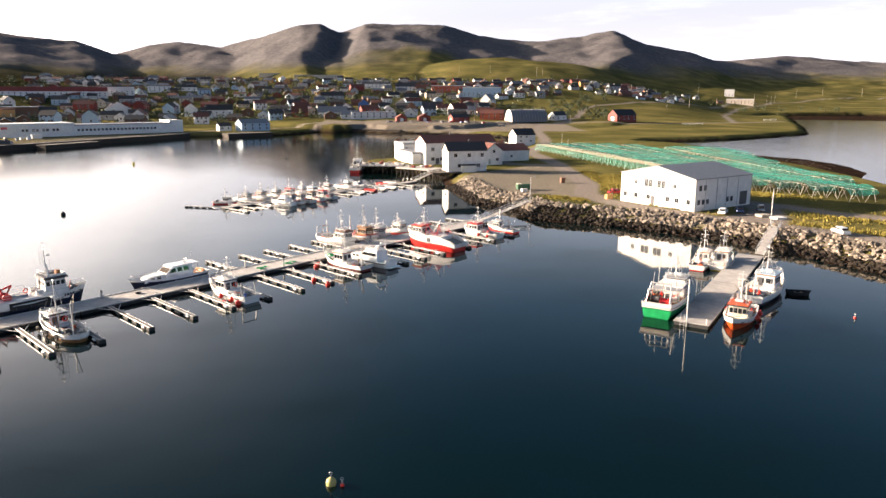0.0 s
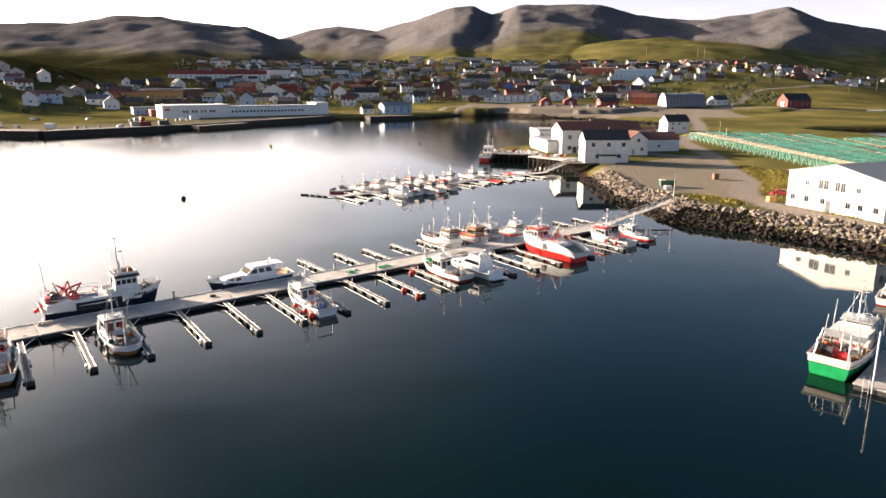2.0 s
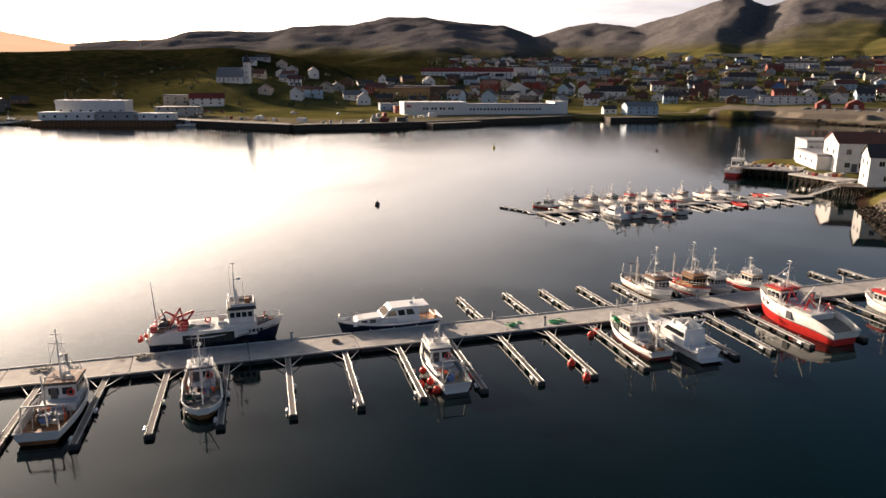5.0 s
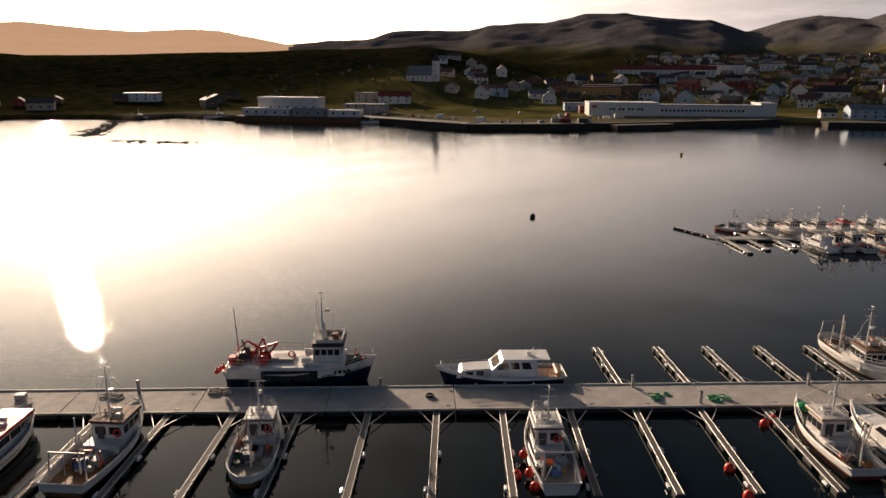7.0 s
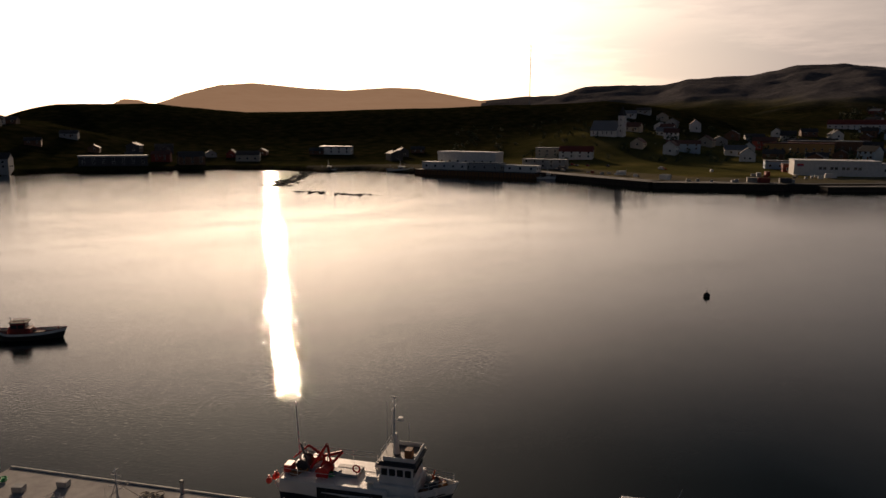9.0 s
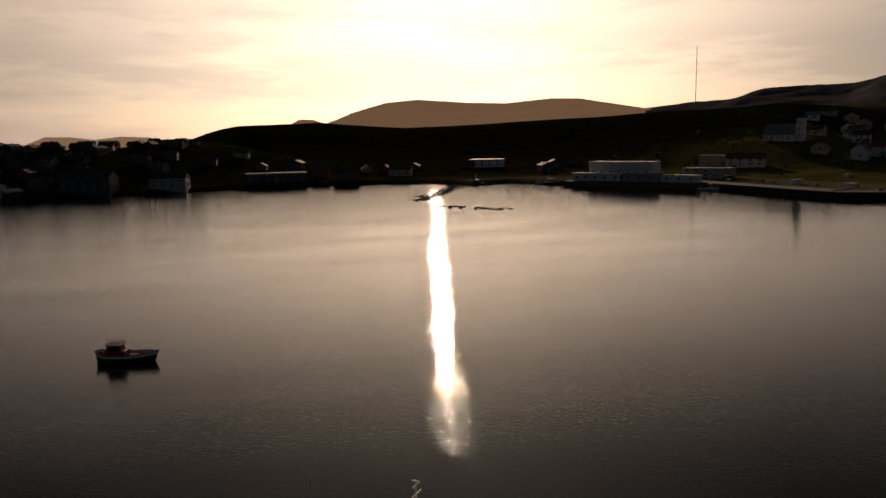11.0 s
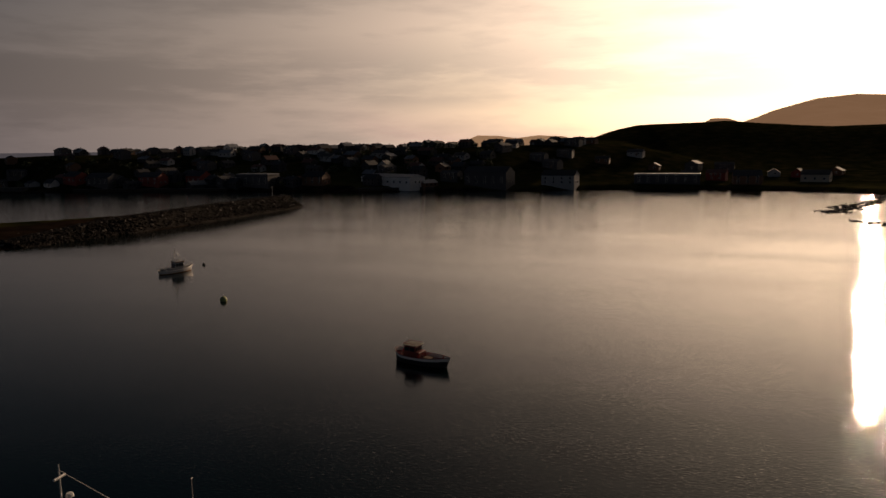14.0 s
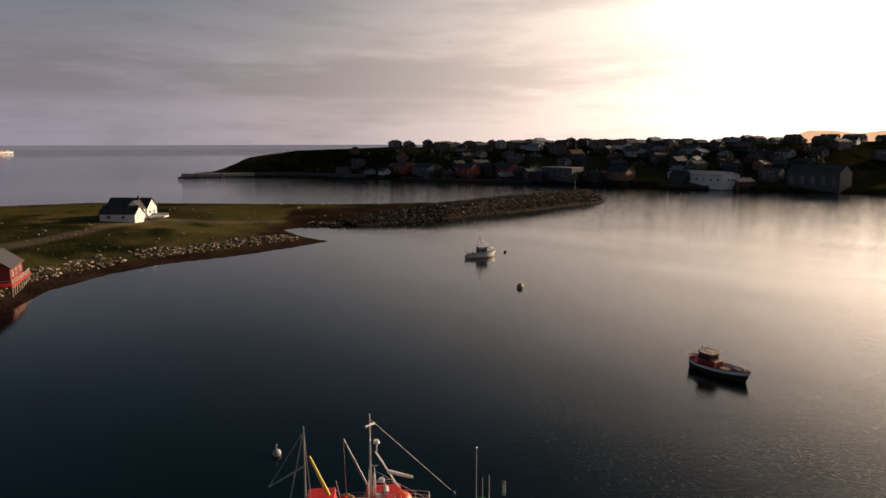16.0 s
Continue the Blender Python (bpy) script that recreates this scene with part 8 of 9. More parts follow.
hut = thing("boathouse", "red timber boathouse with white trim on a railed pile deck", "boathouse", m=pose(-77.0, -63.2, 2.6, 0, 0, 62))
bm = bmesh.new()
gable(bm, 0, 0, 0, 11, 7, 3.0, 5.6)
w = part("wall", bm, BARNRED, hut)
bm = bmesh.new()
roof_slabs(bm, 0, 0, 0, 11, 7, 3.0, 5.6)
part("roof", bm, SLATE, hut)
for x in (-3, 0.5, 3.5):
    put_window(w, x, 3.5, 1.0, 1.1, 1.2, 180)
put_window(w, 5.5, 0, 1.2, 1.1, 1.2, 90)
bm = bmesh.new()
box(bm, 1.5, 0, -0.35, 16, 9.5, 0.3, bevel=0.02)
part("deck", bm, RED, hut, "red-painted deck")
bm = bmesh.new()
for k in range(9):
    for y in (-4.6, 4.6):
        rod(bm, (-6.3 + 1.98 * k, y, -4.2), (-6.3 + 1.98 * k, y, 0.95), 0.1)
for y in (-4.6, 4.6):
    rod(bm, (-6.3, y, 0.95), (9.4, y, 0.95), 0.06)
    rod(bm, (-6.3, y, 0.45), (9.4, y, 0.45), 0.05)
rod(bm, (9.4, -4.6, 0.95), (9.4, 4.6, 0.95), 0.06)
part("railing", bm, PALEWOOD, hut, "bleached timber railing and piles")


# ---- drying racks with green nets ----
def net_material(thick=0.55):
    m = mat("green_net", (0.02, 0.33, 0.24), 0.8, vary=0.35, grain=0.12, fine=1.5, bump=0.3)
    nt = m.node_tree
    p, out = nt.nodes["Principled BSDF"], nt.nodes["Material Output"]
    clear, mixer = nt.nodes.new("ShaderNodeBsdfTransparent"), nt.nodes.new("ShaderNodeMixShader")
    mixer.inputs[0].default_value = thick
    nt.links.new(clear.outputs[0], mixer.inputs[1])
    nt.links.new(p.outputs[0], mixer.inputs[2])
    nt.links.new(mixer.outputs[0], out.inputs["Surface"])
    return m


NET = net_material()


def drying_rack(k, start, length, wide, turn):
    words = "long bleached wooden fish-drying rack covered with green net" if k else "long bleached wooden fish-drying rack hung with brown fish"
    top = thing("drying_rack", words, "drying rack", "fish-drying racks", pose(start[0], start[1], ground_z(*start) - 0.2, 0, 0, turn))
    rng = random.Random(k)
    bm = bmesh.new()
    n = int(length / 5)
    for a in range(n + 1):
        x = a * length / n
        for y in (-wide / 2, wide / 2):
            rod(bm, (x, y * 1.15, 0), (x + rng.uniform(-0.3, 0.3), y * 0.8, 3.72), 0.1, 0.08, 5)
            rod(bm, (x, y * 0.2, 0), (x, y * 0.85, 3.6), 0.07, seg=4)
        rod(bm, (x, -wide / 2, 3.5), (x, wide / 2, 3.5), 0.08, seg=4)
    for y in np.linspace(-wide / 2, wide / 2, 5 if k == 0 else 3):
        rod(bm, (-0.6, y, 3.55), (length + 0.6, y + rng.uniform(-0.2, 0.2), 3.55), 0.05, seg=4)
    part("frame", bm, PALEWOOD, top)
    bm = bmesh.new()
    if k == 0:                          # stockfish on the poles, net along the sides only
        vs, fs = [], []
        for _ in range(2600):
            x, y, w, h = rng.uniform(0, length), rng.choice(np.linspace(-wide / 2, wide / 2, 5)), rng.uniform(0.1, 0.2), rng.uniform(0.35, 0.6)
            b0 = len(vs)
            vs += [(x - w, y, 3.6), (x + w, y + 0.05, 3.6), (x + w * 0.4, y + 0.1, 3.6 - h), (x - w * 0.4, y - 0.1, 3.6 - h), (x, y + 0.16, 3.4)]
            fs += [(b0, b0 + 1, b0 + 4), (b0 + 1, b0 + 2, b0 + 4), (b0 + 2, b0 + 3, b0 + 4), (b0 + 3, b0, b0 + 4)]
        me = bpy.data.meshes.new("stockfish")
        me.from_pydata(vs, [], fs)
        me.materials.append(mat("dried_fish", (0.24, 0.17, 0.11), 0.8, vary=0.4, grain=1.0))
        fish = tagged(new("stockfish", me), "", kind="stuff")
        fish.parent = top
    nx, ny = int(length / 2.5), 7
    rows = [(y / ny - 0.5) * wide * 1.22 for y in range(ny + 1)]
    for side in ((0,) if k else (-1, 1)):
        def lift(x, y):
            if side:                    # side net hangs from the top rail
                return 3.9 - 3.0 * y / ny
            edge = 1.9 if x == 0 else 0.0
            return 4.05 - 0.22 * abs(math.sin(math.pi * x * 0.5)) + 0.3 * float(fbm(np.array(float(x)), np.array(float(y + 9 * k)), 5.0, 2, 61)) + 0.1 * rng.uniform(-1, 1) - edge
        grid = [[bm.verts.new((x * length / nx - (0.8 if x == 0 and not side else 0), side * (wide * 0.5 + 0.12 + 0.05 * y) if side else rows[y], lift(x, y))) for y in range(ny + 1)] for x in range(nx + 1)]
        for x in range(nx):
            for y in range(ny):
                bm.faces.new((grid[x][y], grid[x + 1][y], grid[x + 1][y + 1], grid[x][y + 1]))
    part("net", bm, NET if k else SIDENET, top, smooth=True)


SIDENET = net_material(0.14)
for k, (x, y, length, turn) in enumerate(((87, 208, 165, 102.5), (93, 204, 172, 101), (99, 199, 176, 99), (105, 191, 178, 97), (111.5, 184, 180, 95), (118, 206, 140, 92.5), (122.5, 262, 85, 90.5), (130, 300, 44, 88.5))):
    drying_rack(k, (x, y), length, 6.6 if k else 4.6, turn)


def white_fence(x, y, turn, length):
    top = thing("fence", "white-painted wooden rail fence beside the shore road", "fence", "fences by the shore road", pose(x, y, ground_z(x, y), 0, 0, turn))
    n = int(length / 3)
    for k in range(n + 1):
        bm = bmesh.new()
        box(bm, (k / n - 0.5) * length, 0, -0.5, 0.25, 0.2, 2.2)
        part("post", bm, WHITE, top)
    for z in (0.6, 1.3):
        bm = bmesh.new()
        box(bm, 0, 0.12, z, length, 0.08, 0.3)
        part("rail", bm, WHITE, top)


white_fence(244, 692, 28, 27)
white_fence(400, 868, 40, 34)

# ---- cars and yard things ----
def car(label, m, col, group="", van=False):
    top = thing("car", label, "car", group, m)
    L, W_, h = (5.0, 1.9, 1.0) if van else (4.4, 1.8, 0.62)
    bm = bmesh.new()
    box(bm, 0, 0, 0.32, L, W_, h, taper=0.95, bevel=0.12)
    body = part("body", bm, col, top)
    bm = bmesh.new()
    box(bm, -0.2, 0, 0.32 + h, L * (0.75 if van else 0.56), W_ * 0.9, 0.62 if not van else 0.75, taper=0.8, bevel=0.1)
    part("cabin", bm, col, top)
    for y in (-1, 1):
        bm = bmesh.new()
        box(bm, -0.2, y * W_ * 0.413, 0.40 + h, L * 0.46, 0.05, 0.36, bevel=0.01)
        part("side_window", bm, GLASS, body)
    for x, a in ((L * 0.245, 1), (-L * 0.325, -1)):
        bm = bmesh.new()
        box(bm, x if not van else x * 1.25, 0, 0.38 + h, 0.06, W_ * 0.68, 0.4, bevel=0.01)
        part("windscreen", bm, GLASS, body)
    for x in (-L * 0.31, L * 0.31):
        for y in (-1, 1):
            bm = bmesh.new()
            rod(bm, (x, y * (W_ / 2 - 0.2), 0.32), (x, y * (W_ / 2 + 0.01), 0.32), 0.32, seg=14)
            wheel = part("wheel", bm, BLACK, top)
            bm = bmesh.new()
            rod(bm, (x, y * (W_ / 2), 0.32), (x, y * (W_ / 2 + 0.03), 0.32), 0.19, seg=10)
            part("rim", bm, STEEL, wheel)
    bm = bmesh.new()
    for y in (-0.6, 0.6):
        box(bm, L / 2 - 0.03, y, 0.62, 0.08, 0.35, 0.16)
    part("headlight", bm, WHITE, top)
    return top


def on_ground(x, y, turn):
    return pose(x, y, ground_z(x, y) + 0.02, 0, 0, turn)


CARPAINT = {"white": mat("white_car_paint", (0.75, 0.75, 0.75), 0.25, vary=0.05, bump=0), "grey": mat("grey_car_paint", (0.2, 0.21, 0.22), 0.25, 0.4, vary=0.05, bump=0),
            "blue": mat("blue_car_paint", (0.03, 0.05, 0.12), 0.25, 0.3, vary=0.05, bump=0), "red": mat("red_car_paint", (0.35, 0.02, 0.02), 0.25, vary=0.05, bump=0)}
car("white parked estate car on the gravel road", on_ground(80.6, 139.0, 92), CARPAINT["white"])
car("silver parked car beside the warehouse", on_ground(66.5, 163.8, 60), CARPAINT["white"])
car("dark grey parked car beside the warehouse", on_ground(71.5, 166.5, 75), CARPAINT["blue"])
car("dark grey parked car at the warehouse corner", on_ground(77.5, 168.5, 70), CARPAINT["grey"])
car("red parked car by the yard", on_ground(49.5, 199, 10), CARPAINT["red"])
car("dark blue parked car by the yard", on_ground(53.5, 198, 15), CARPAINT["blue"])
rng = random.Random(12)
for k in range(16):
    x, y = rng.uniform(-55, 60), 668 + rng.uniform(-8, 4)
    car("parked car by the inner harbour", on_ground(x, y, rng.uniform(0, 180)), CARPAINT[rng.choice(("white", "grey", "blue", "red"))], "cars by the inner harbour")
for k in range(14):
    f = rng.random()
    x, y = -470 + 140 * f + rng.uniform(-6, 6), 385 + 75 * f + rng.uniform(-8, 8)
    car("parked car on the western quay", on_ground(x, y, rng.uniform(0, 180)), CARPAINT[rng.choice(("white", "grey", "blue", "red"))], "cars on the western quay")


def skip_container():
    top = thing("waste_container", "green waste container with a pale lid on the gravel yard", "container", m=on_ground(24.3, 209, 10))
    bm = bmesh.new()
    box(bm, 0, 0, 0.2, 3.8, 1.9, 1.5, taper=1.06, bevel=0.05)
    part("body", bm, mat("green_container_paint", (0.03, 0.10, 0.05), 0.6), top)
    bm = bmesh.new()
    box(bm, -1.3, 0, 1.72, 1.4, 2.0, 0.12, bevel=0.03)
    part("lid", bm, CREAM, top)
    for x in (-1.5, 1.5):
        bm = bmesh.new()
        box(bm, x, 0, 0, 0.3, 1.7, 0.22)
        part("skid", bm, DARKGREY, top)


skip_container()
for x, y, w_, h_, m_, lab in ((45.4, 189.5, 1.8, 1.2, OCHRE, "wooden crate beside the warehouse"), (24.0, 204.6, 1.6, 0.8, WHITE, "white fish crate on the yard"), (74.5, 160.5, 2.6, 0.5, PALEWOOD, "stack of pale planks beside the road"),
                             (76.5, 157.2, 2.8, 0.4, WHITE, "white hatch covers lying beside the road"), (39.0, 226.5, 1.5, 1.6, BROWN, "brown crate on the grass")):
    bm = bmesh.new()
    box(bm, 0, 0, 0, w_, w_ * 0.8, h_, bevel=0.04)
    box(bm, 0, 0, h_ + 0.002, w_ * 1.04, w_ * 0.84, 0.08, bevel=0.02)
    ob = part("crate", bm, m_)
    tagged(ob, lab, "crate")
    ob.matrix_basis = on_ground(x, y, 20)
rng = random.Random(31)
for k in range(22):                       # clutter of tubs and net bags on the timber quay
    x, y = rng.uniform(-34, -18), rng.uniform(286, 297)
    if k > 12:
        x, y = rng.uniform(-15, -4), rng.uniform(272, 280)
    bm = bmesh.new()
    if k % 3:
        box(bm, 0, 0, 0, 1.3, 1.1, 0.85, taper=1.06, bevel=0.06)
    else:
        ball(bm, 0, 0, 0.45, 0.8, sz=0.62)
    ob = part("fish_tub" if k % 3 else "net_bag", bm, (GREY, WHITE, OCHRE, PALEWOOD, BARNRED)[k % 5])
    tagged(ob, "plastic fish tub standing on the timber quay" if k % 3 else "bundled fishing net lying on the quay", "tub" if k % 3 else "net", "gear on the timber quay")
    ob.matrix_basis = pose(x, y, 3.1, 0, 0, rng.uniform(0, 90))


rng = random.Random(35)
for k in range(46):                       # containers, tubs and stacks along the western quays
    f = rng.random()
    if k % 3 == 0:
        x, y, a = -396 + 106 * f, 356 + 8 * f + rng.uniform(0, 14), 6
    elif k % 3 == 1:
        x, y, a = -284 + 32 * f, 362 + 48 * f + rng.uniform(0, 6), 55
    else:
        x, y, a = -300 + 40 * f, 420 + 30 * f + rng.uniform(4, 30), 46
    big = k % 5 == 0
    bm = bmesh.new()
    sx, sy, sz = (6.0, 2.4, 2.5) if big else (rng.uniform(1.2, 3.0), rng.uniform(1.0, 2.0), rng.uniform(0.8, 1.8))
    box(bm, 0, 0, 0, sx, sy, sz, bevel=0.05)
    box(bm, 0, 0, sz + 0.004, sx * 0.96, sy * 0.96, 0.06, bevel=0.02)
    ob = part("shipping_container" if big else "gear_crate", bm, (WHITE, GREY, WHITE, DARKGREY, PALEWOOD, BARNRED, GREY)[k % 7])
    tagged(ob, "steel freight container standing on the quay" if big else "stacked fishing gear crate on the quay", "container" if big else "crate", "gear along the western quay")
    ob.matrix_basis = pose(x, y, max(3.35, ground_z(x, y)), 0, 0, a + rng.choice((0, 0, 90)) + rng.uniform(-6, 6))


# ---- posts, lamps, masts ----
def lamp_post(label, x, y, h, z=None):
    top = thing("lamp_post", label, "lamp post", m=pose(x, y, ground_z(x, y) if z is None else z))
    bm = bmesh.new()
    rod(bm, (0, 0, -0.6), (0, 0, h), 0.11, 0.07, 8)
    rod(bm, (0, 0, h - 0.1), (0.9, 0, h + 0.1), 0.05, seg=6)
    part("pole", bm, STEEL, top)
    bm = bmesh.new()
    box(bm, 1.1, 0, h + 0.02, 0.7, 0.3, 0.14, bevel=0.04)
    part("lamp_head", bm, GREY, top)


lamp_post("galvanised lamp post beside the gangway", 23.6, 186.5, 7.2)
lamp_post("galvanised lamp post beside the gangway", 71.2, 149.4, 8.0)
bm = bmesh.new()
rod(bm, (0, 0, -1), (0, 0, 7.5), 0.14, 0.1, 6)
rod(bm, (-0.6, 0, 7.0), (0.6, 0, 7.0), 0.06)
pole = tagged(part("utility_pole", bm, PALEWOOD), "weathered grey wooden utility pole with a crossarm", "utility pole", "utility poles")
x, y = 60.5, 340.0
pole.matrix_basis = pose(x, y, ground_z(x, y))
for x, y, tall in ((35, 1512, 2.0), (100, 1506, 2.0), (192, 1469, 2.4), (204, 1469, 2.4), (228, 1215, 1.9), (298, 1131, 1.9), (575, 1611, 3.4), (305, 1067, 1.7), (298, 947, 1.6), (356, 1029, 1.7), (464, 1210, 2.0),
                   (653, 1496, 2.4), (676, 1489, 2.6), (690, 1500, 2.6), (712, 1532, 2.6), (864, 1748, 3.0), (945, 1781, 3.0), (1086, 1853, 3.0), (-40, 1480, 2.0), (-300, 1420, 2.2), (66, 390, 1.0), (125, 694, 1.1), (30, 668, 1.1), (-90, 690, 1.1)):
    p = copy_thing(pole, pose(x, y, ground_z(x, y)))
    p.scale = (1.7 if y > 800 else 1, 1.7 if y > 800 else 1, tall)


def radio_mast():
    x, y = -801.5, 619.0
    z = ground_z(x, y)
    top = thing("radio_mast", "tall thin guyed radio mast on the hill", "mast", m=pose(x, y, z))
    h = 31 + 960 * math.tan(radians(6.45)) - z
    bm = bmesh.new()
    rod(bm, (0, 0, -1), (0, 0, h), 0.42, 0.3, 6)
    part("mast", bm, GREY, top)
    for k in range(3):
        bm = bmesh.new()
        a = 2 * math.pi * k / 3
        rod(bm, (0, 0, h * 0.8), (30 * math.cos(a), 30 * math.sin(a), -3), 0.03, seg=4)
        part("guy_wire", bm, STEEL, top)


radio_mast()


# ---- buoys ----
def buoy(label, x, y, r, col, tall=1.0, group="mooring buoys"):
    top = thing("mooring_buoy", label, "buoy", group, pose(x, y, 0))
    bm = bmesh.new()
    ball(bm, 0, 0, r * 0.35 * tall, r, sub=3, sz=tall)
    part("float", bm, col, top)
    bm = bmesh.new()
    rod(bm, (0, 0, r * 1.3 * tall), (0, 0, r * 1.3 * tall + 0.3), 0.06)
    ring(bm, 0, 0, r * 1.3 * tall + 0.38, 0.12, 0.035, Euler((radians(90), 0, 0)).to_matrix(), seg=10)
    part("eye", bm, STEEL, top)


buoy("black plastic mooring buoy afloat in the harbour", -98.9, 180.4, 0.62, BLACK)
buoy("pale grey mooring buoy afloat in the harbour", -152.6, 16.4, 0.72, mat("pale_buoy", (0.30, 0.34, 0.12), 0.5))
buoy("yellow-green mooring buoy with a small red float", -8.8, 50.3, 0.42, mat("yellow_buoy", (0.50, 0.44, 0.14), 0.5), 1.1)
buoy("small red float beside the yellow buoy", -7.9, 50.1, 0.18, FENDER)
buoy("small red float near the short pier", 57.5, 93.2, 0.24, FENDER, 0.7)
buoy("yellow channel buoy in the outer harbour", -141.4, 321.5, 0.6, YELLOW, 1.4)
buoy("small dark float in the outer harbour", -78, 352, 0.5, BLACK)
buoy("small float by the white fishing boat", -189.9, -16.1, 0.4, BLACK)
buoy("small grey float in the dark water", -70.6, 46.7, 0.45, GREY)
for s, n in ((54.9, 89.5), (56.1, 87.8), (72.2, 90.0), (72.0, 86.2), (79.8, 98.0), (78.6, 97.2)):
    p = along(s, n)
    buoy("red balloon fender hanging at a finger pontoon", p.x, p.y, 0.42, FENDER, 1.1, "red floats by the fingers")


# ---- ferry far out at sea ----
ferry = thing("ferry", "white passenger ferry far out at sea", "ship", m=pose(-850, -2790, 0, 0, 0, 200))
hull, dk, rl, _, _ = loft(78, 13, (6, 8, 6), False, 0.8, (0.16, 0.62))
part("hull", hull, [NAVY, WHITE, WHITE], ferry)
part("deck", dk, DECK, ferry)
rl.free()
bm = bmesh.new()
box(bm, -4, 0, 5.0, 52, 10.5, 5, bevel=0.4)
box(bm, 11, 0, 10, 14, 9.5, 2.6, bevel=0.3)
part("superstructure", bm, GREY, ferry)
bm = bmesh.new()
box(bm, -11, 0, 10, 5, 4, 4, taper=0.8, bevel=0.3)
part("funnel", bm, RED, ferry)


# ---- stones ----
def stone_mesh(seed):
    rng = random.Random(seed)
    bm = bmesh.new()
    bmesh.ops.create_icosphere(bm, subdivisions=1, radius=1.0)
    s = (rng.uniform(0.8, 1.4), rng.uniform(0.6, 1.0), rng.uniform(0.45, 0.8))
    for v in bm.verts:
        k = rng.uniform(0.68, 1.2)
        v.co = Vector((v.co.x * s[0] * k, v.co.y * s[1] * k, v.co.z * s[2] * k))
    return bm


STONES = [finish(stone_mesh(100 + k), "stone", STONE) for k in range(8)]


def stone_data(k):
    me = STONES[k]
    co = np.empty(len(me.vertices) * 3)
    me.vertices.foreach_get("co", co)
    fa = np.empty(len(me.polygons) * 3, np.int32)
    me.polygons.foreach_get("vertices", fa)
    return co.reshape(-1, 3), fa.reshape(-1, 3)


DATA = [stone_data(k) for k in range(8)]


def island_tint():
    m = mat("bank_stone", (0.24, 0.198, 0.155), 0.9, vary=0.3, grain=0.7, fine=5, bump=0.5)
    nt = m.node_tree
    p = nt.nodes["Principled BSDF"]
    geo, mr, hsv = nt.nodes.new("ShaderNodeNewGeometry"), nt.nodes.new("ShaderNodeMapRange"), nt.nodes.new("ShaderNodeHueSaturation")
    mr.inputs["To Min"].default_value, mr.inputs["To Max"].default_value = 0.25, 1.3
    src = p.inputs["Base Color"].links[0].from_socket
    nt.links.new(geo.outputs["Random Per Island"], mr.inputs["Value"])
    nt.links.new(mr.outputs[0], hsv.inputs["Value"])
    nt.links.new(src, hsv.inputs["Color"])
    nt.links.new(hsv.outputs[0], p.inputs["Base Color"])
    return m


BANKSTONE = island_tint()
WEEDSTONE = mat("weed_covered_stone", (0.028, 0.022, 0.017), 0.9, vary=0.5, grain=0.7, fine=5, bump=0.5, spec=0.15)


def pile_of(name, label, stones, parent=None, dark=0.0, wet=1.25):
    """Many stones joined into one mesh: x, y, z, size, turn, kind."""
    vs, fs, base = [], [], 0
    for x, y, z, s, a, k in stones:
        co, fa = DATA[k]
        c, d = math.cos(a) * s, math.sin(a) * s
        vs.append(np.stack([co[:, 0] * c - co[:, 1] * d + x, co[:, 0] * d + co[:, 1] * c + y, co[:, 2] * s + z], 1))
        fs.append(fa + base)
        base += len(co)
    me = bpy.data.meshes.new(name)
    me.from_pydata(np.concatenate(vs).tolist(), [], np.concatenate(fs).tolist())
    me.materials.append(BANKSTONE)
    me.materials.append(WEEDSTONE)
    rng = random.Random(len(stones))
    low = np.repeat([z < wet or rng.random() < dark or (z < 2.7 and math.hypot(x - 30, y - 172) < 9) for x, y, z, _, _, _ in stones], [len(DATA[k][1]) for *_, k in stones])
    me.polygons.foreach_set("material_index", low.astype(np.int32))
    ob = new(name, me)
    if parent:
        ob.parent = parent
    return tagged(ob, label, "" if parent else "stones", kind="stuff")


def along_shore(pts, count, rng, reach, lift):
    """Places on a bank: line of the waterline, how far up it reaches, and its height."""
    pts = np.array(pts, float)
    seg = np.hypot(*np.diff(pts, axis=0).T)
    ends = np.cumsum(seg)
    out = []
    for _ in range(count):
        q = rng.uniform(0, ends[-1])
        k = int(np.searchsorted(ends, q))
        f = (q - (ends[k] - seg[k])) / seg[k]
        p = pts[k] + f * (pts[k + 1] - pts[k])
        d = (pts[k + 1] - pts[k]) / seg[k]
        up = rng.uniform(-0.12, 1.0)
        nrm = np.array((d[1], -d[0]))
        out.append((*(p - nrm * up * reach), up * lift, up))
    return out


bank = thing("stone_bank", "pale quarried riprap bank between the water and the road", "stone bank", m=pose(0, 0, 0), kind="structure")
rng = random.Random(55)
BANK = [(2, 238), (9, 201), (18, 189), (20, 178), (26, 173), (34, 169), (42, 163), (56, 152), (69, 135), (77, 118), (95, 81)]
rest = []
places = along_shore(BANK, 6600, rng, 8.2, 3.4)
soil = height(np.array([p[0] for p in places]), np.array([p[1] for p in places]))[0]
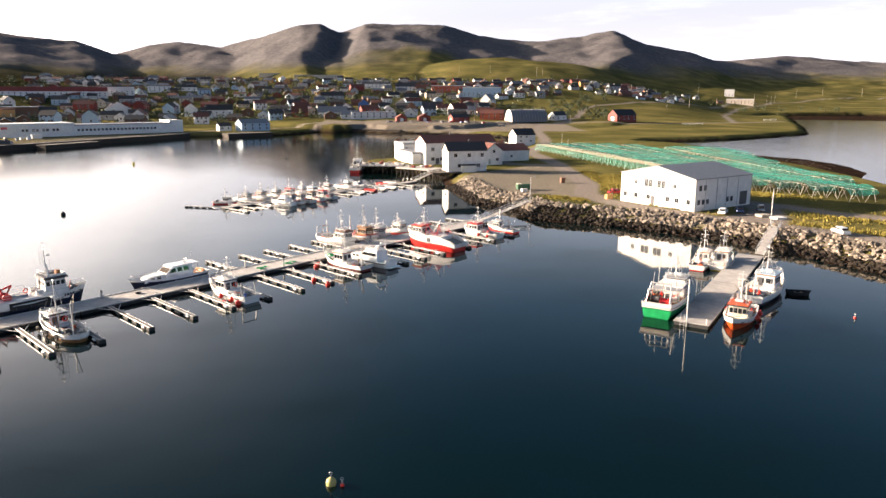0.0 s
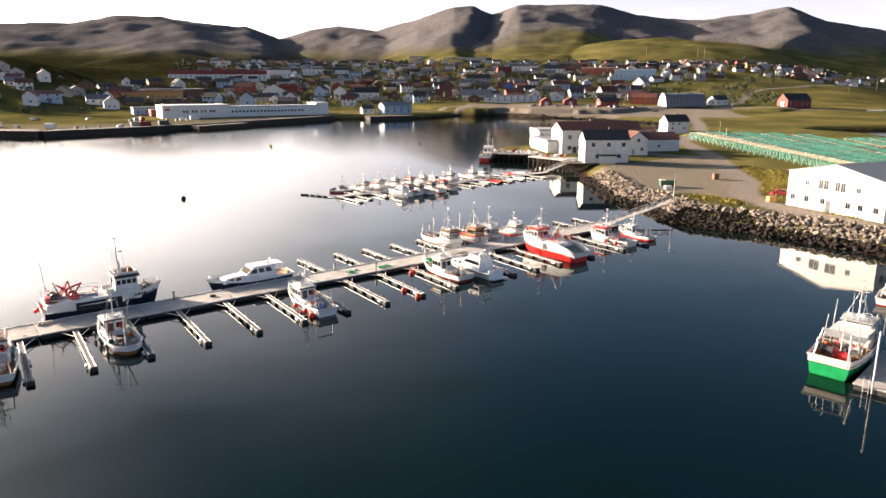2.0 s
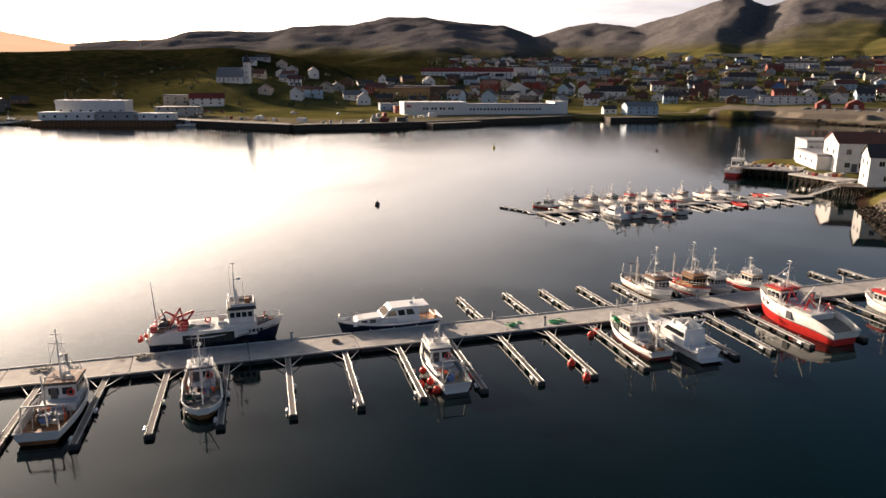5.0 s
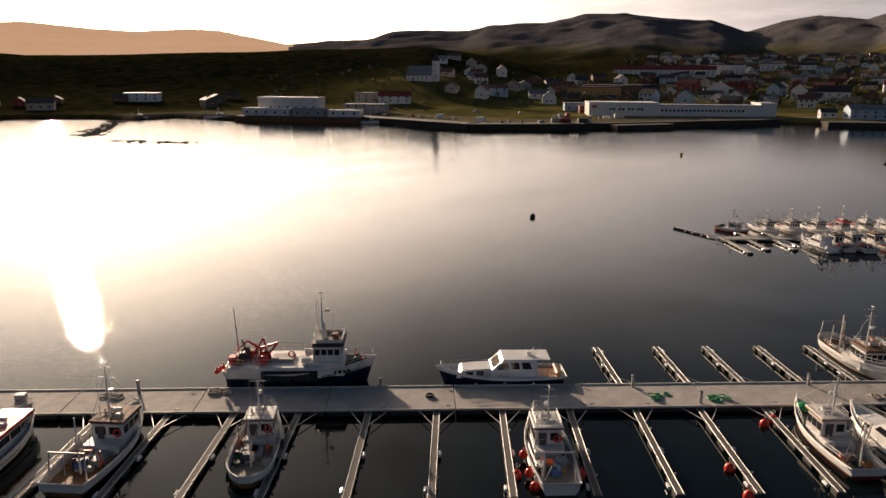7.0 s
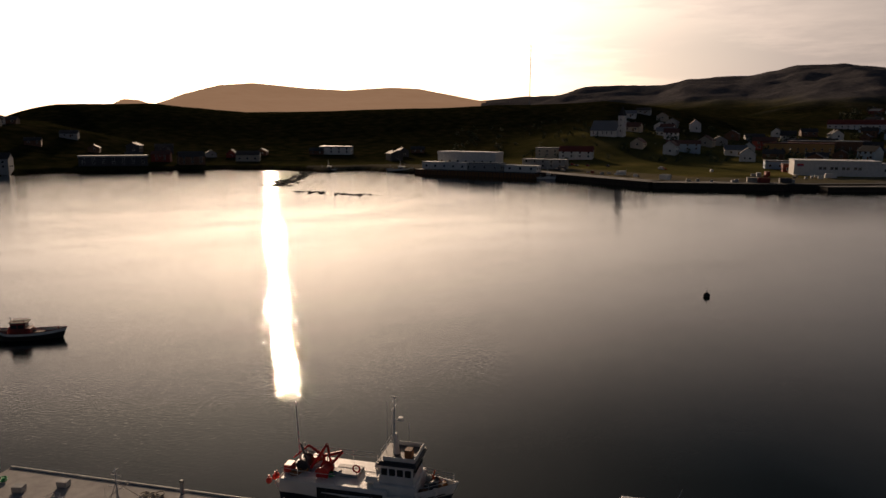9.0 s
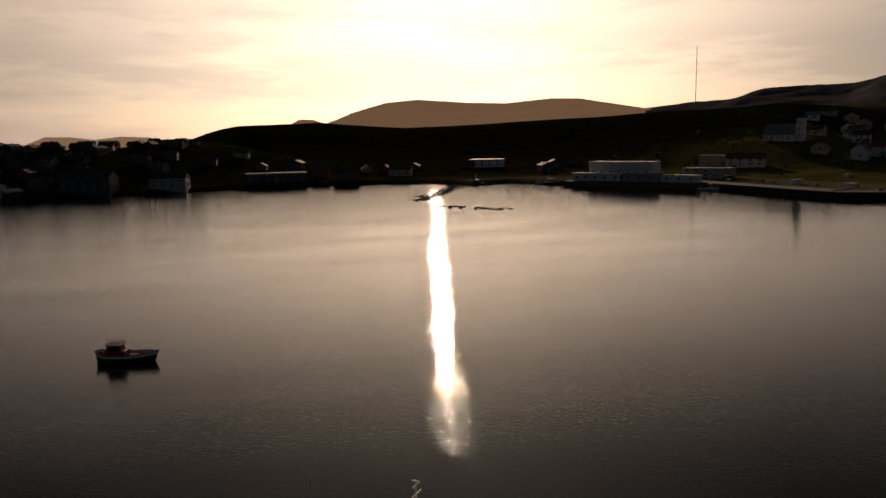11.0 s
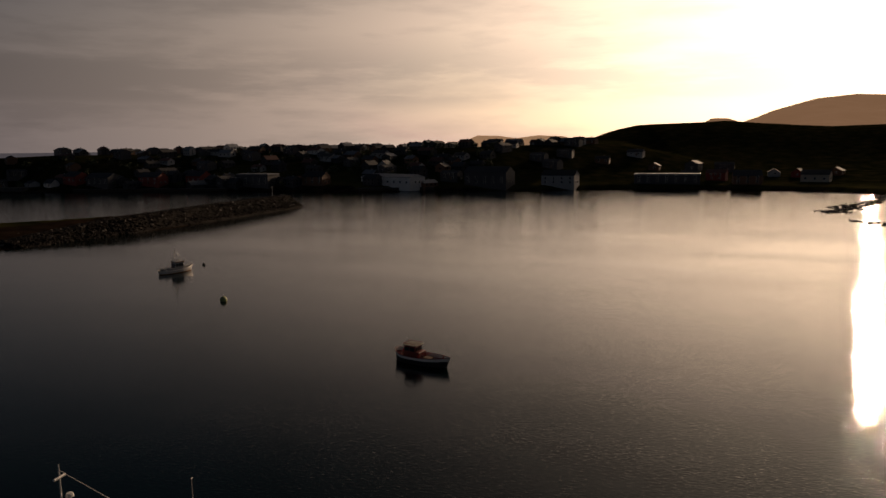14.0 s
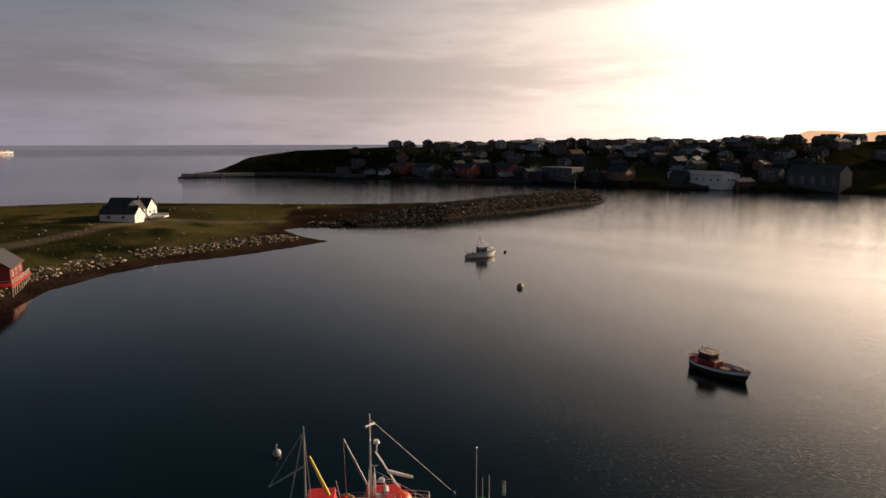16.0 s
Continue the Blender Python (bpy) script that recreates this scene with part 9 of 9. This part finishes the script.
for k, (x, y, z, up) in enumerate(places):
    z = max(z, soil[k] + 0.1)
    s = rng.choice((0.24, 0.32, 0.42, 0.52, 0.66)) * rng.uniform(0.85, 1.2)
    z += rng.uniform(-0.2, 0.3)
    if k < 640 and 42 < x < 85 and up > 0.38 and len(bank.children) < 290:
        ob = new("stone", STONES[k % 8])
        ob.parent = bank
        ob.matrix_basis = pose(x, y, z, rng.uniform(-25, 25), rng.uniform(-25, 25), rng.uniform(0, 360)) @ Matrix.Scale(s, 4)
    else:
        rest.append((x, y, z, s, rng.uniform(0, 6.28), rng.randrange(8)))
pile_of("bank_stones", "", rest, bank)

rng = random.Random(58)
spots = [(x, y, max(0.2, ground_z(x, y)) + 0.1, rng.uniform(0.6, 1.3), rng.uniform(0, 6.28), rng.randrange(8)) for x, y, z, up in along_shore([(-352, -520), (-356, -515), (-388, -493), (-434, -473), (-448, -410)], 1100, rng, -10, 2)]
tagged(pile_of("headland_stones", "", spots, None, 0.1, 0.5), "pale boulders along the foot of the headland", "stones")

# a low concrete quay at the foot of the headland
headland_quay = thing("headland_quay", "low pale concrete quay at the foot of the headland", "quay", m=pose(0, 0, 0), kind="structure")
QUAY_LINE = [(-356, -523), (-386, -499), (-411, -488), (-436, -477), (-448, -420), (-455, -378)]
for (x0, y0), (x1, y1) in zip(QUAY_LINE[:-1], QUAY_LINE[1:]):
    bm = bmesh.new()
    box(bm, 0, 0, -1.5, math.hypot(x1 - x0, y1 - y0) + 0.1, 7.0, 5.2, bevel=0.2)
    part("quay_section", bm, CONCRETE if x0 > -400 else DARKCONCRETE, headland_quay).matrix_basis = pose((x0 + x1) / 2, (y0 + y1) / 2, 0, 0, 0, math.degrees(math.atan2(y1 - y0, x1 - x0)))

# the breakwater: a rubble mound with a rough crest
BW = np.array([(-204, -105), (-247, -99), (-305, -95), (-363, -93)], float)


def breakwater():
    top = thing("breakwater", "long rubble-mound breakwater of grey stones", "breakwater", m=pose(0, 0, 0), kind="structure")
    bm = bmesh.new()
    rings = []
    for k, (x, y) in enumerate(BW):
        h = (1.3, 5.2, 6.2, 6.2)[k]
        w = 0.35 if k == 0 else 1.0
        rings.append([bm.verts.new((x, y + o * w, z)) for o, z in ((14, -2), (8.5, 1.2 * w), (3.0, h), (-3.0, h), (-8.5, 1.2), (-14, -2))])
    rings.append([bm.verts.new((-374, -93 + o * 0.5, -1.5)) for o in (14, 8.5, 3, -3, -8.5, -14)])
    for a, b in zip(rings[:-1], rings[1:]):
        for i in range(5):
            bm.faces.new((a[i], a[i + 1], b[i + 1], b[i]))
    part("core", bm, mat("wet_rubble", (0.024, 0.019, 0.015), 0.95, vary=0.4, grain=0.6, spec=0.1), top, "dark rubble core")
    rng = random.Random(66)
    stones = []
    for _ in range(7600):
        q = rng.uniform(0, 2.999)
        k = int(q)
        p = BW[k] + (q - k) * (BW[k + 1] - BW[k])
        h = np.interp(q, range(4), (1.5, 5.3, 6.2, 6.2))
        o = rng.uniform(-10.5, 10.5)
        z = h if abs(o) < 3 else max(-0.2, h - (abs(o) - 3) * h / 7.0)
        stones.append((p[0], p[1] + o, z - 0.1, rng.uniform(0.35, 0.8), rng.uniform(0, 6.28), rng.randrange(8)))
    for _ in range(260):
        a, q = rng.uniform(-2.0, 2.0), rng.uniform(0.1, 1)
        stones.append((-363 - 9.5 * q * math.cos(a), -93 + 9.5 * q * math.sin(a), 5.8 * (1 - q), rng.uniform(0.5, 1.05), rng.uniform(0, 6.28), rng.randrange(8)))
    pile_of("rubble", "", stones, top, 0.95)
    bm = bmesh.new()
    rod(bm, (0, 0, 0), (0, 0, 5.5), 0.12, 0.08, 6)
    rod(bm, (0, 0, 5.5), (0, 0, 6.0), 0.22, 0.2, 8)
    part("beacon", bm, STEEL, top).matrix_basis = pose(-352, -94, 5.6)


breakwater()
rng = random.Random(67)
SPIT_LINE = [(-172, -73), (-161, -71), (-140, -69), (-114, -70), (-101, -65), (-85, -56), (-71, -41)]
spots = [(x, y, max(0.25, ground_z(x, y) + 0.03), rng.choice((0.16, 0.22, 0.3, 0.4, 0.6)) * rng.uniform(0.8, 1.2), rng.uniform(0, 6.28), rng.randrange(8)) for x, y, z, up in along_shore(SPIT_LINE, 2600, rng, -19, 1) if up > 0.3 + 0.2 * rng.random()]
spots += [(x, y, max(0.25, ground_z(x, y) + 0.05), rng.uniform(0.3, 0.8), rng.uniform(0, 6.28), rng.randrange(8)) for x, y, z, up in along_shore([(-262, -92), (-220, -97), (-196, -100), (-190, -112)], 260, rng, -9, 1)]
tagged(pile_of("shore_stones", "", spots, None, 0.1, 0.55), "scattered pale stones along the grassy spit's shore", "stones")
spots = []
while len(spots) < 90:
    x, y = rng.uniform(-225, -82), rng.uniform(-165, -72)
    if ground_z(x, y) > 1.6 and (x + 142) ** 2 + (y + 146) ** 2 > 300:
        spots.append((x, y, ground_z(x, y) + 0.05, rng.choice((0.2, 0.3, 0.4, 0.7)) * rng.uniform(0.8, 1.2), rng.uniform(0, 6.28), rng.randrange(8)))
tagged(pile_of("field_stones", "", spots, None, 0.1, 0.55), "pale boulders scattered over the rough grass of the spit", "stones")
spots = [(x, y, max(0.2, ground_z(x, y)), rng.uniform(0.6, 1.4), rng.uniform(0, 6.28), rng.randrange(8))
         for x, y, z, up in along_shore([(-353, -517), (-386, -495), (-435, -474), (-457, -345)], 380, rng, -7, 1)]
spots += [(x, y, max(0.2, ground_z(x, y)), rng.uniform(0.6, 1.3), rng.uniform(0, 6.28), rng.randrange(8)) for x, y, z, up in along_shore([(-36, 612), (10, 591), (50, 541), (52, 471)], 420, rng, -6, 1)]
tagged(pile_of("shore_stones", "", spots), "stones along the far harbour shore", "stones")
# dark stones stand in for a dark wedge and ripple streak on the water
spots = [(x + rng.uniform(-4, 4), y + rng.uniform(-4, 4), rng.uniform(-0.5, -0.1), rng.uniform(0.6, 1.3), rng.uniform(0, 6.28), rng.randrange(8))
         for x, y, z, up in along_shore([(-500, 230), (-470, 218), (-440, 204), (-400, 184), (-374, 174)], 620, rng, -9, 1) + along_shore([(-345, 172), (-330, 182), (-311, 197)], 90, rng, -2, 1)]
tagged(pile_of("reef_stones", "", spots, None, 1.0), "low dark stones awash before the western quay", "stones")
spots = [(x + rng.uniform(-5, 5), y, rng.uniform(0.2, 0.6), rng.uniform(0.3, 0.8), rng.uniform(0, 6.28), rng.randrange(8)) for x, y, z, up in along_shore(SHOAL, 160, rng, -3, 1)]
tagged(pile_of("shoal_stones", "", spots), "low weedy rock shoal in the shallow bay", "stones")


# ---- bushes and birches of the town ----
def bushes():
    rng = random.Random(91)
    bm = bmesh.new()
    spots = [polar(rng.uniform(-14, 33), rng.uniform(690, 1180)) for _ in range(1150)] + [polar(rng.uniform(33, 60), rng.uniform(600, 860)) for _ in range(170)]
    spots += [polar(rng.uniform(98, 140), rng.uniform(540, 680)) for _ in range(260)]
    spots += [polar(rng.uniform(-30, 30), rng.uniform(1180, 1450)) for _ in range(260)]
    vs, fs = [], []
    grounds = height(np.array([q[0] for q in spots]), np.array([q[1] for q in spots]))[0]
    for (x, y), z in zip(spots, grounds):
        z = float(z)
        if z < 2.5:
            continue
        size = rng.uniform(1.3, 3.4) * (1.5 if y > 600 and rng.random() < 0.6 else 1.0)
        for _ in range(rng.randint(26, 44)):       # a crown of small leafy clumps
            d = Vector((rng.gauss(0, 1), rng.gauss(0, 1), rng.gauss(0, 0.8)))
            d = d.normalized() * size * rng.uniform(0.45, 1.05)
            c = Vector((x, y, z + size * 0.8)) + d
            r = size * rng.uniform(0.14, 0.30)
            b = len(vs)
            for k in range(4):
                vs.append(tuple(c + Vector((rng.uniform(-1, 1), rng.uniform(-1, 1), rng.uniform(-1, 1))).normalized() * r * 1.3))
            fs += [(b, b + 1, b + 2), (b, b + 2, b + 3), (b, b + 3, b + 1), (b + 1, b + 3, b + 2)]
    me = bpy.data.meshes.new("bushes")
    me.from_pydata(vs, [], fs)
    me.materials.append(mat("birch_leaves", (0.045, 0.06, 0.02), 0.8, vary=0.5, grain=0.05, fine=0.6, bump=0))
    tagged(new("bushes", me), "low birch bushes and garden shrubs between the houses", "bushes", kind="stuff")
    bm.free()


bushes()


def grass_tufts():
    """Tall yellow-green grass on the verges of the road and the yard."""
    rng = random.Random(93)
    vs, fs = [], []
    for a, b, wide, count in (((60, 170), (50, 200), 6, 500), ((52, 205), (60, 250), 8, 900), ((76, 150), (112, 112), 7, 1100), ((84, 160), (118, 150), 9, 1000), ((40, 186), (30, 194), 4, 260),
                              ((66, 198), (76, 214), 6, 500), ((54, 214), (52, 262), 5, 600), ((84, 205), (100, 190), 6, 500), ((6, 205), (16, 194), 3, 160)):
        for _ in range(count):
            f = rng.random()
            x, y = a[0] + f * (b[0] - a[0]) + rng.gauss(0, wide * 0.4), a[1] + f * (b[1] - a[1]) + rng.gauss(0, wide * 0.4)
            vs.append((x, y))
    base = np.array(vs)
    z, d = height(base[:, 0], base[:, 1])
    hard = cover(base[:, 0], base[:, 1], z, d)[0]
    out = []
    for (x, y), zz, g in zip(vs, z, hard):
        if g > 0.3 or zz < 2.0:
            continue
        for _ in range(4):
            t, h, w = rng.uniform(0, 6.28), rng.uniform(0.25, 0.75), rng.uniform(0.08, 0.2)
            q = len(out)
            dx, dy = math.cos(t) * w, math.sin(t) * w
            ox, oy = rng.uniform(-0.3, 0.3), rng.uniform(-0.3, 0.3)
            out += [(x + ox - dx, y + oy - dy, zz - 0.05), (x + ox + dx, y + oy + dy, zz - 0.05), (x + ox + rng.uniform(-0.2, 0.2), y + oy + rng.uniform(-0.2, 0.2), zz + h)]
            fs.append((q, q + 1, q + 2))
    me = bpy.data.meshes.new("grass_tufts")
    me.from_pydata(out, [], fs)
    me.materials.append(mat("straw_grass", (0.23, 0.19, 0.045), 0.9, vary=0.45, grain=0.08, fine=0.7, bump=0, spec=0.1))
    tagged(new("grass_tufts", me), "tall yellow-green grass along the gravel road", "grass", kind="stuff")


grass_tufts()


# ---- gear lying on the long pier ----
rng = random.Random(44)
for s, n, kind in ((48.3, 102.6, "tyre"), (70.6, 102.0, "net"), (76.2, 101.4, "net"), (3.0, 102.5, "net"), (18, 103.4, "rope"), (28, 104.0, "rope"), (92, 101.5, "rope"), (9.5, 103.0, "crate"), (6.5, 101.4, "crate"), (98, 103.6, "crate"), (116, 101.2, "crate")):
    p = along(s, n, 0.625)
    bm = bmesh.new()
    if kind == "tyre":
        ring(bm, 0, 0, 0.12, 0.34, 0.12, seg=14)
    elif kind == "crate":
        box(bm, 0, 0, 0, 0.9, 0.7, 0.55, taper=1.05, bevel=0.04)
    else:
        for k in range(7):
            ring(bm, rng.uniform(-0.9, 0.9), rng.uniform(-0.45, 0.45), 0.06 + 0.05 * (k % 3), rng.uniform(0.2, 0.5), 0.06, seg=12)
    ob = part({"tyre": "tyre", "net": "net_heap", "rope": "coiled_rope", "crate": "crate"}[kind], bm, {"tyre": BLACK, "net": GREEN, "rope": PALEWOOD, "crate": GREY}[kind])
    tagged(ob, {"tyre": "black tyre lying on the pier deck", "net": "heap of green net rope on the pier deck", "rope": "heap of pale rope on the pier deck", "crate": "grey plastic crate on the pier deck"}[kind], kind)
    ob.matrix_basis = pose(p.x, p.y, p.z, 0, 0, PIER_ANGLE + rng.uniform(-20, 20))
for s in (1.0, 25, 44.0, 50, 63.5, 68.8, 81, 92, 104, 116, 128):
    for n in (100.15, 104.55):
        p = along(s, n, 0.73)
        bm = bmesh.new()
        rod(bm, (-0.22, 0, 0.14), (0.22, 0, 0.14), 0.05)
        rod(bm, (-0.1, 0, 0), (-0.1, 0, 0.14), 0.05)
        rod(bm, (0.1, 0, 0), (0.1, 0, 0.14), 0.05)
        ob = tagged(part("mooring_cleat", bm, STEEL), "steel mooring cleat on the pier edge", "cleat", "cleats of the long pier")
        ob.matrix_basis = pose(p.x, p.y, p.z, 0, 0, PIER_ANGLE)
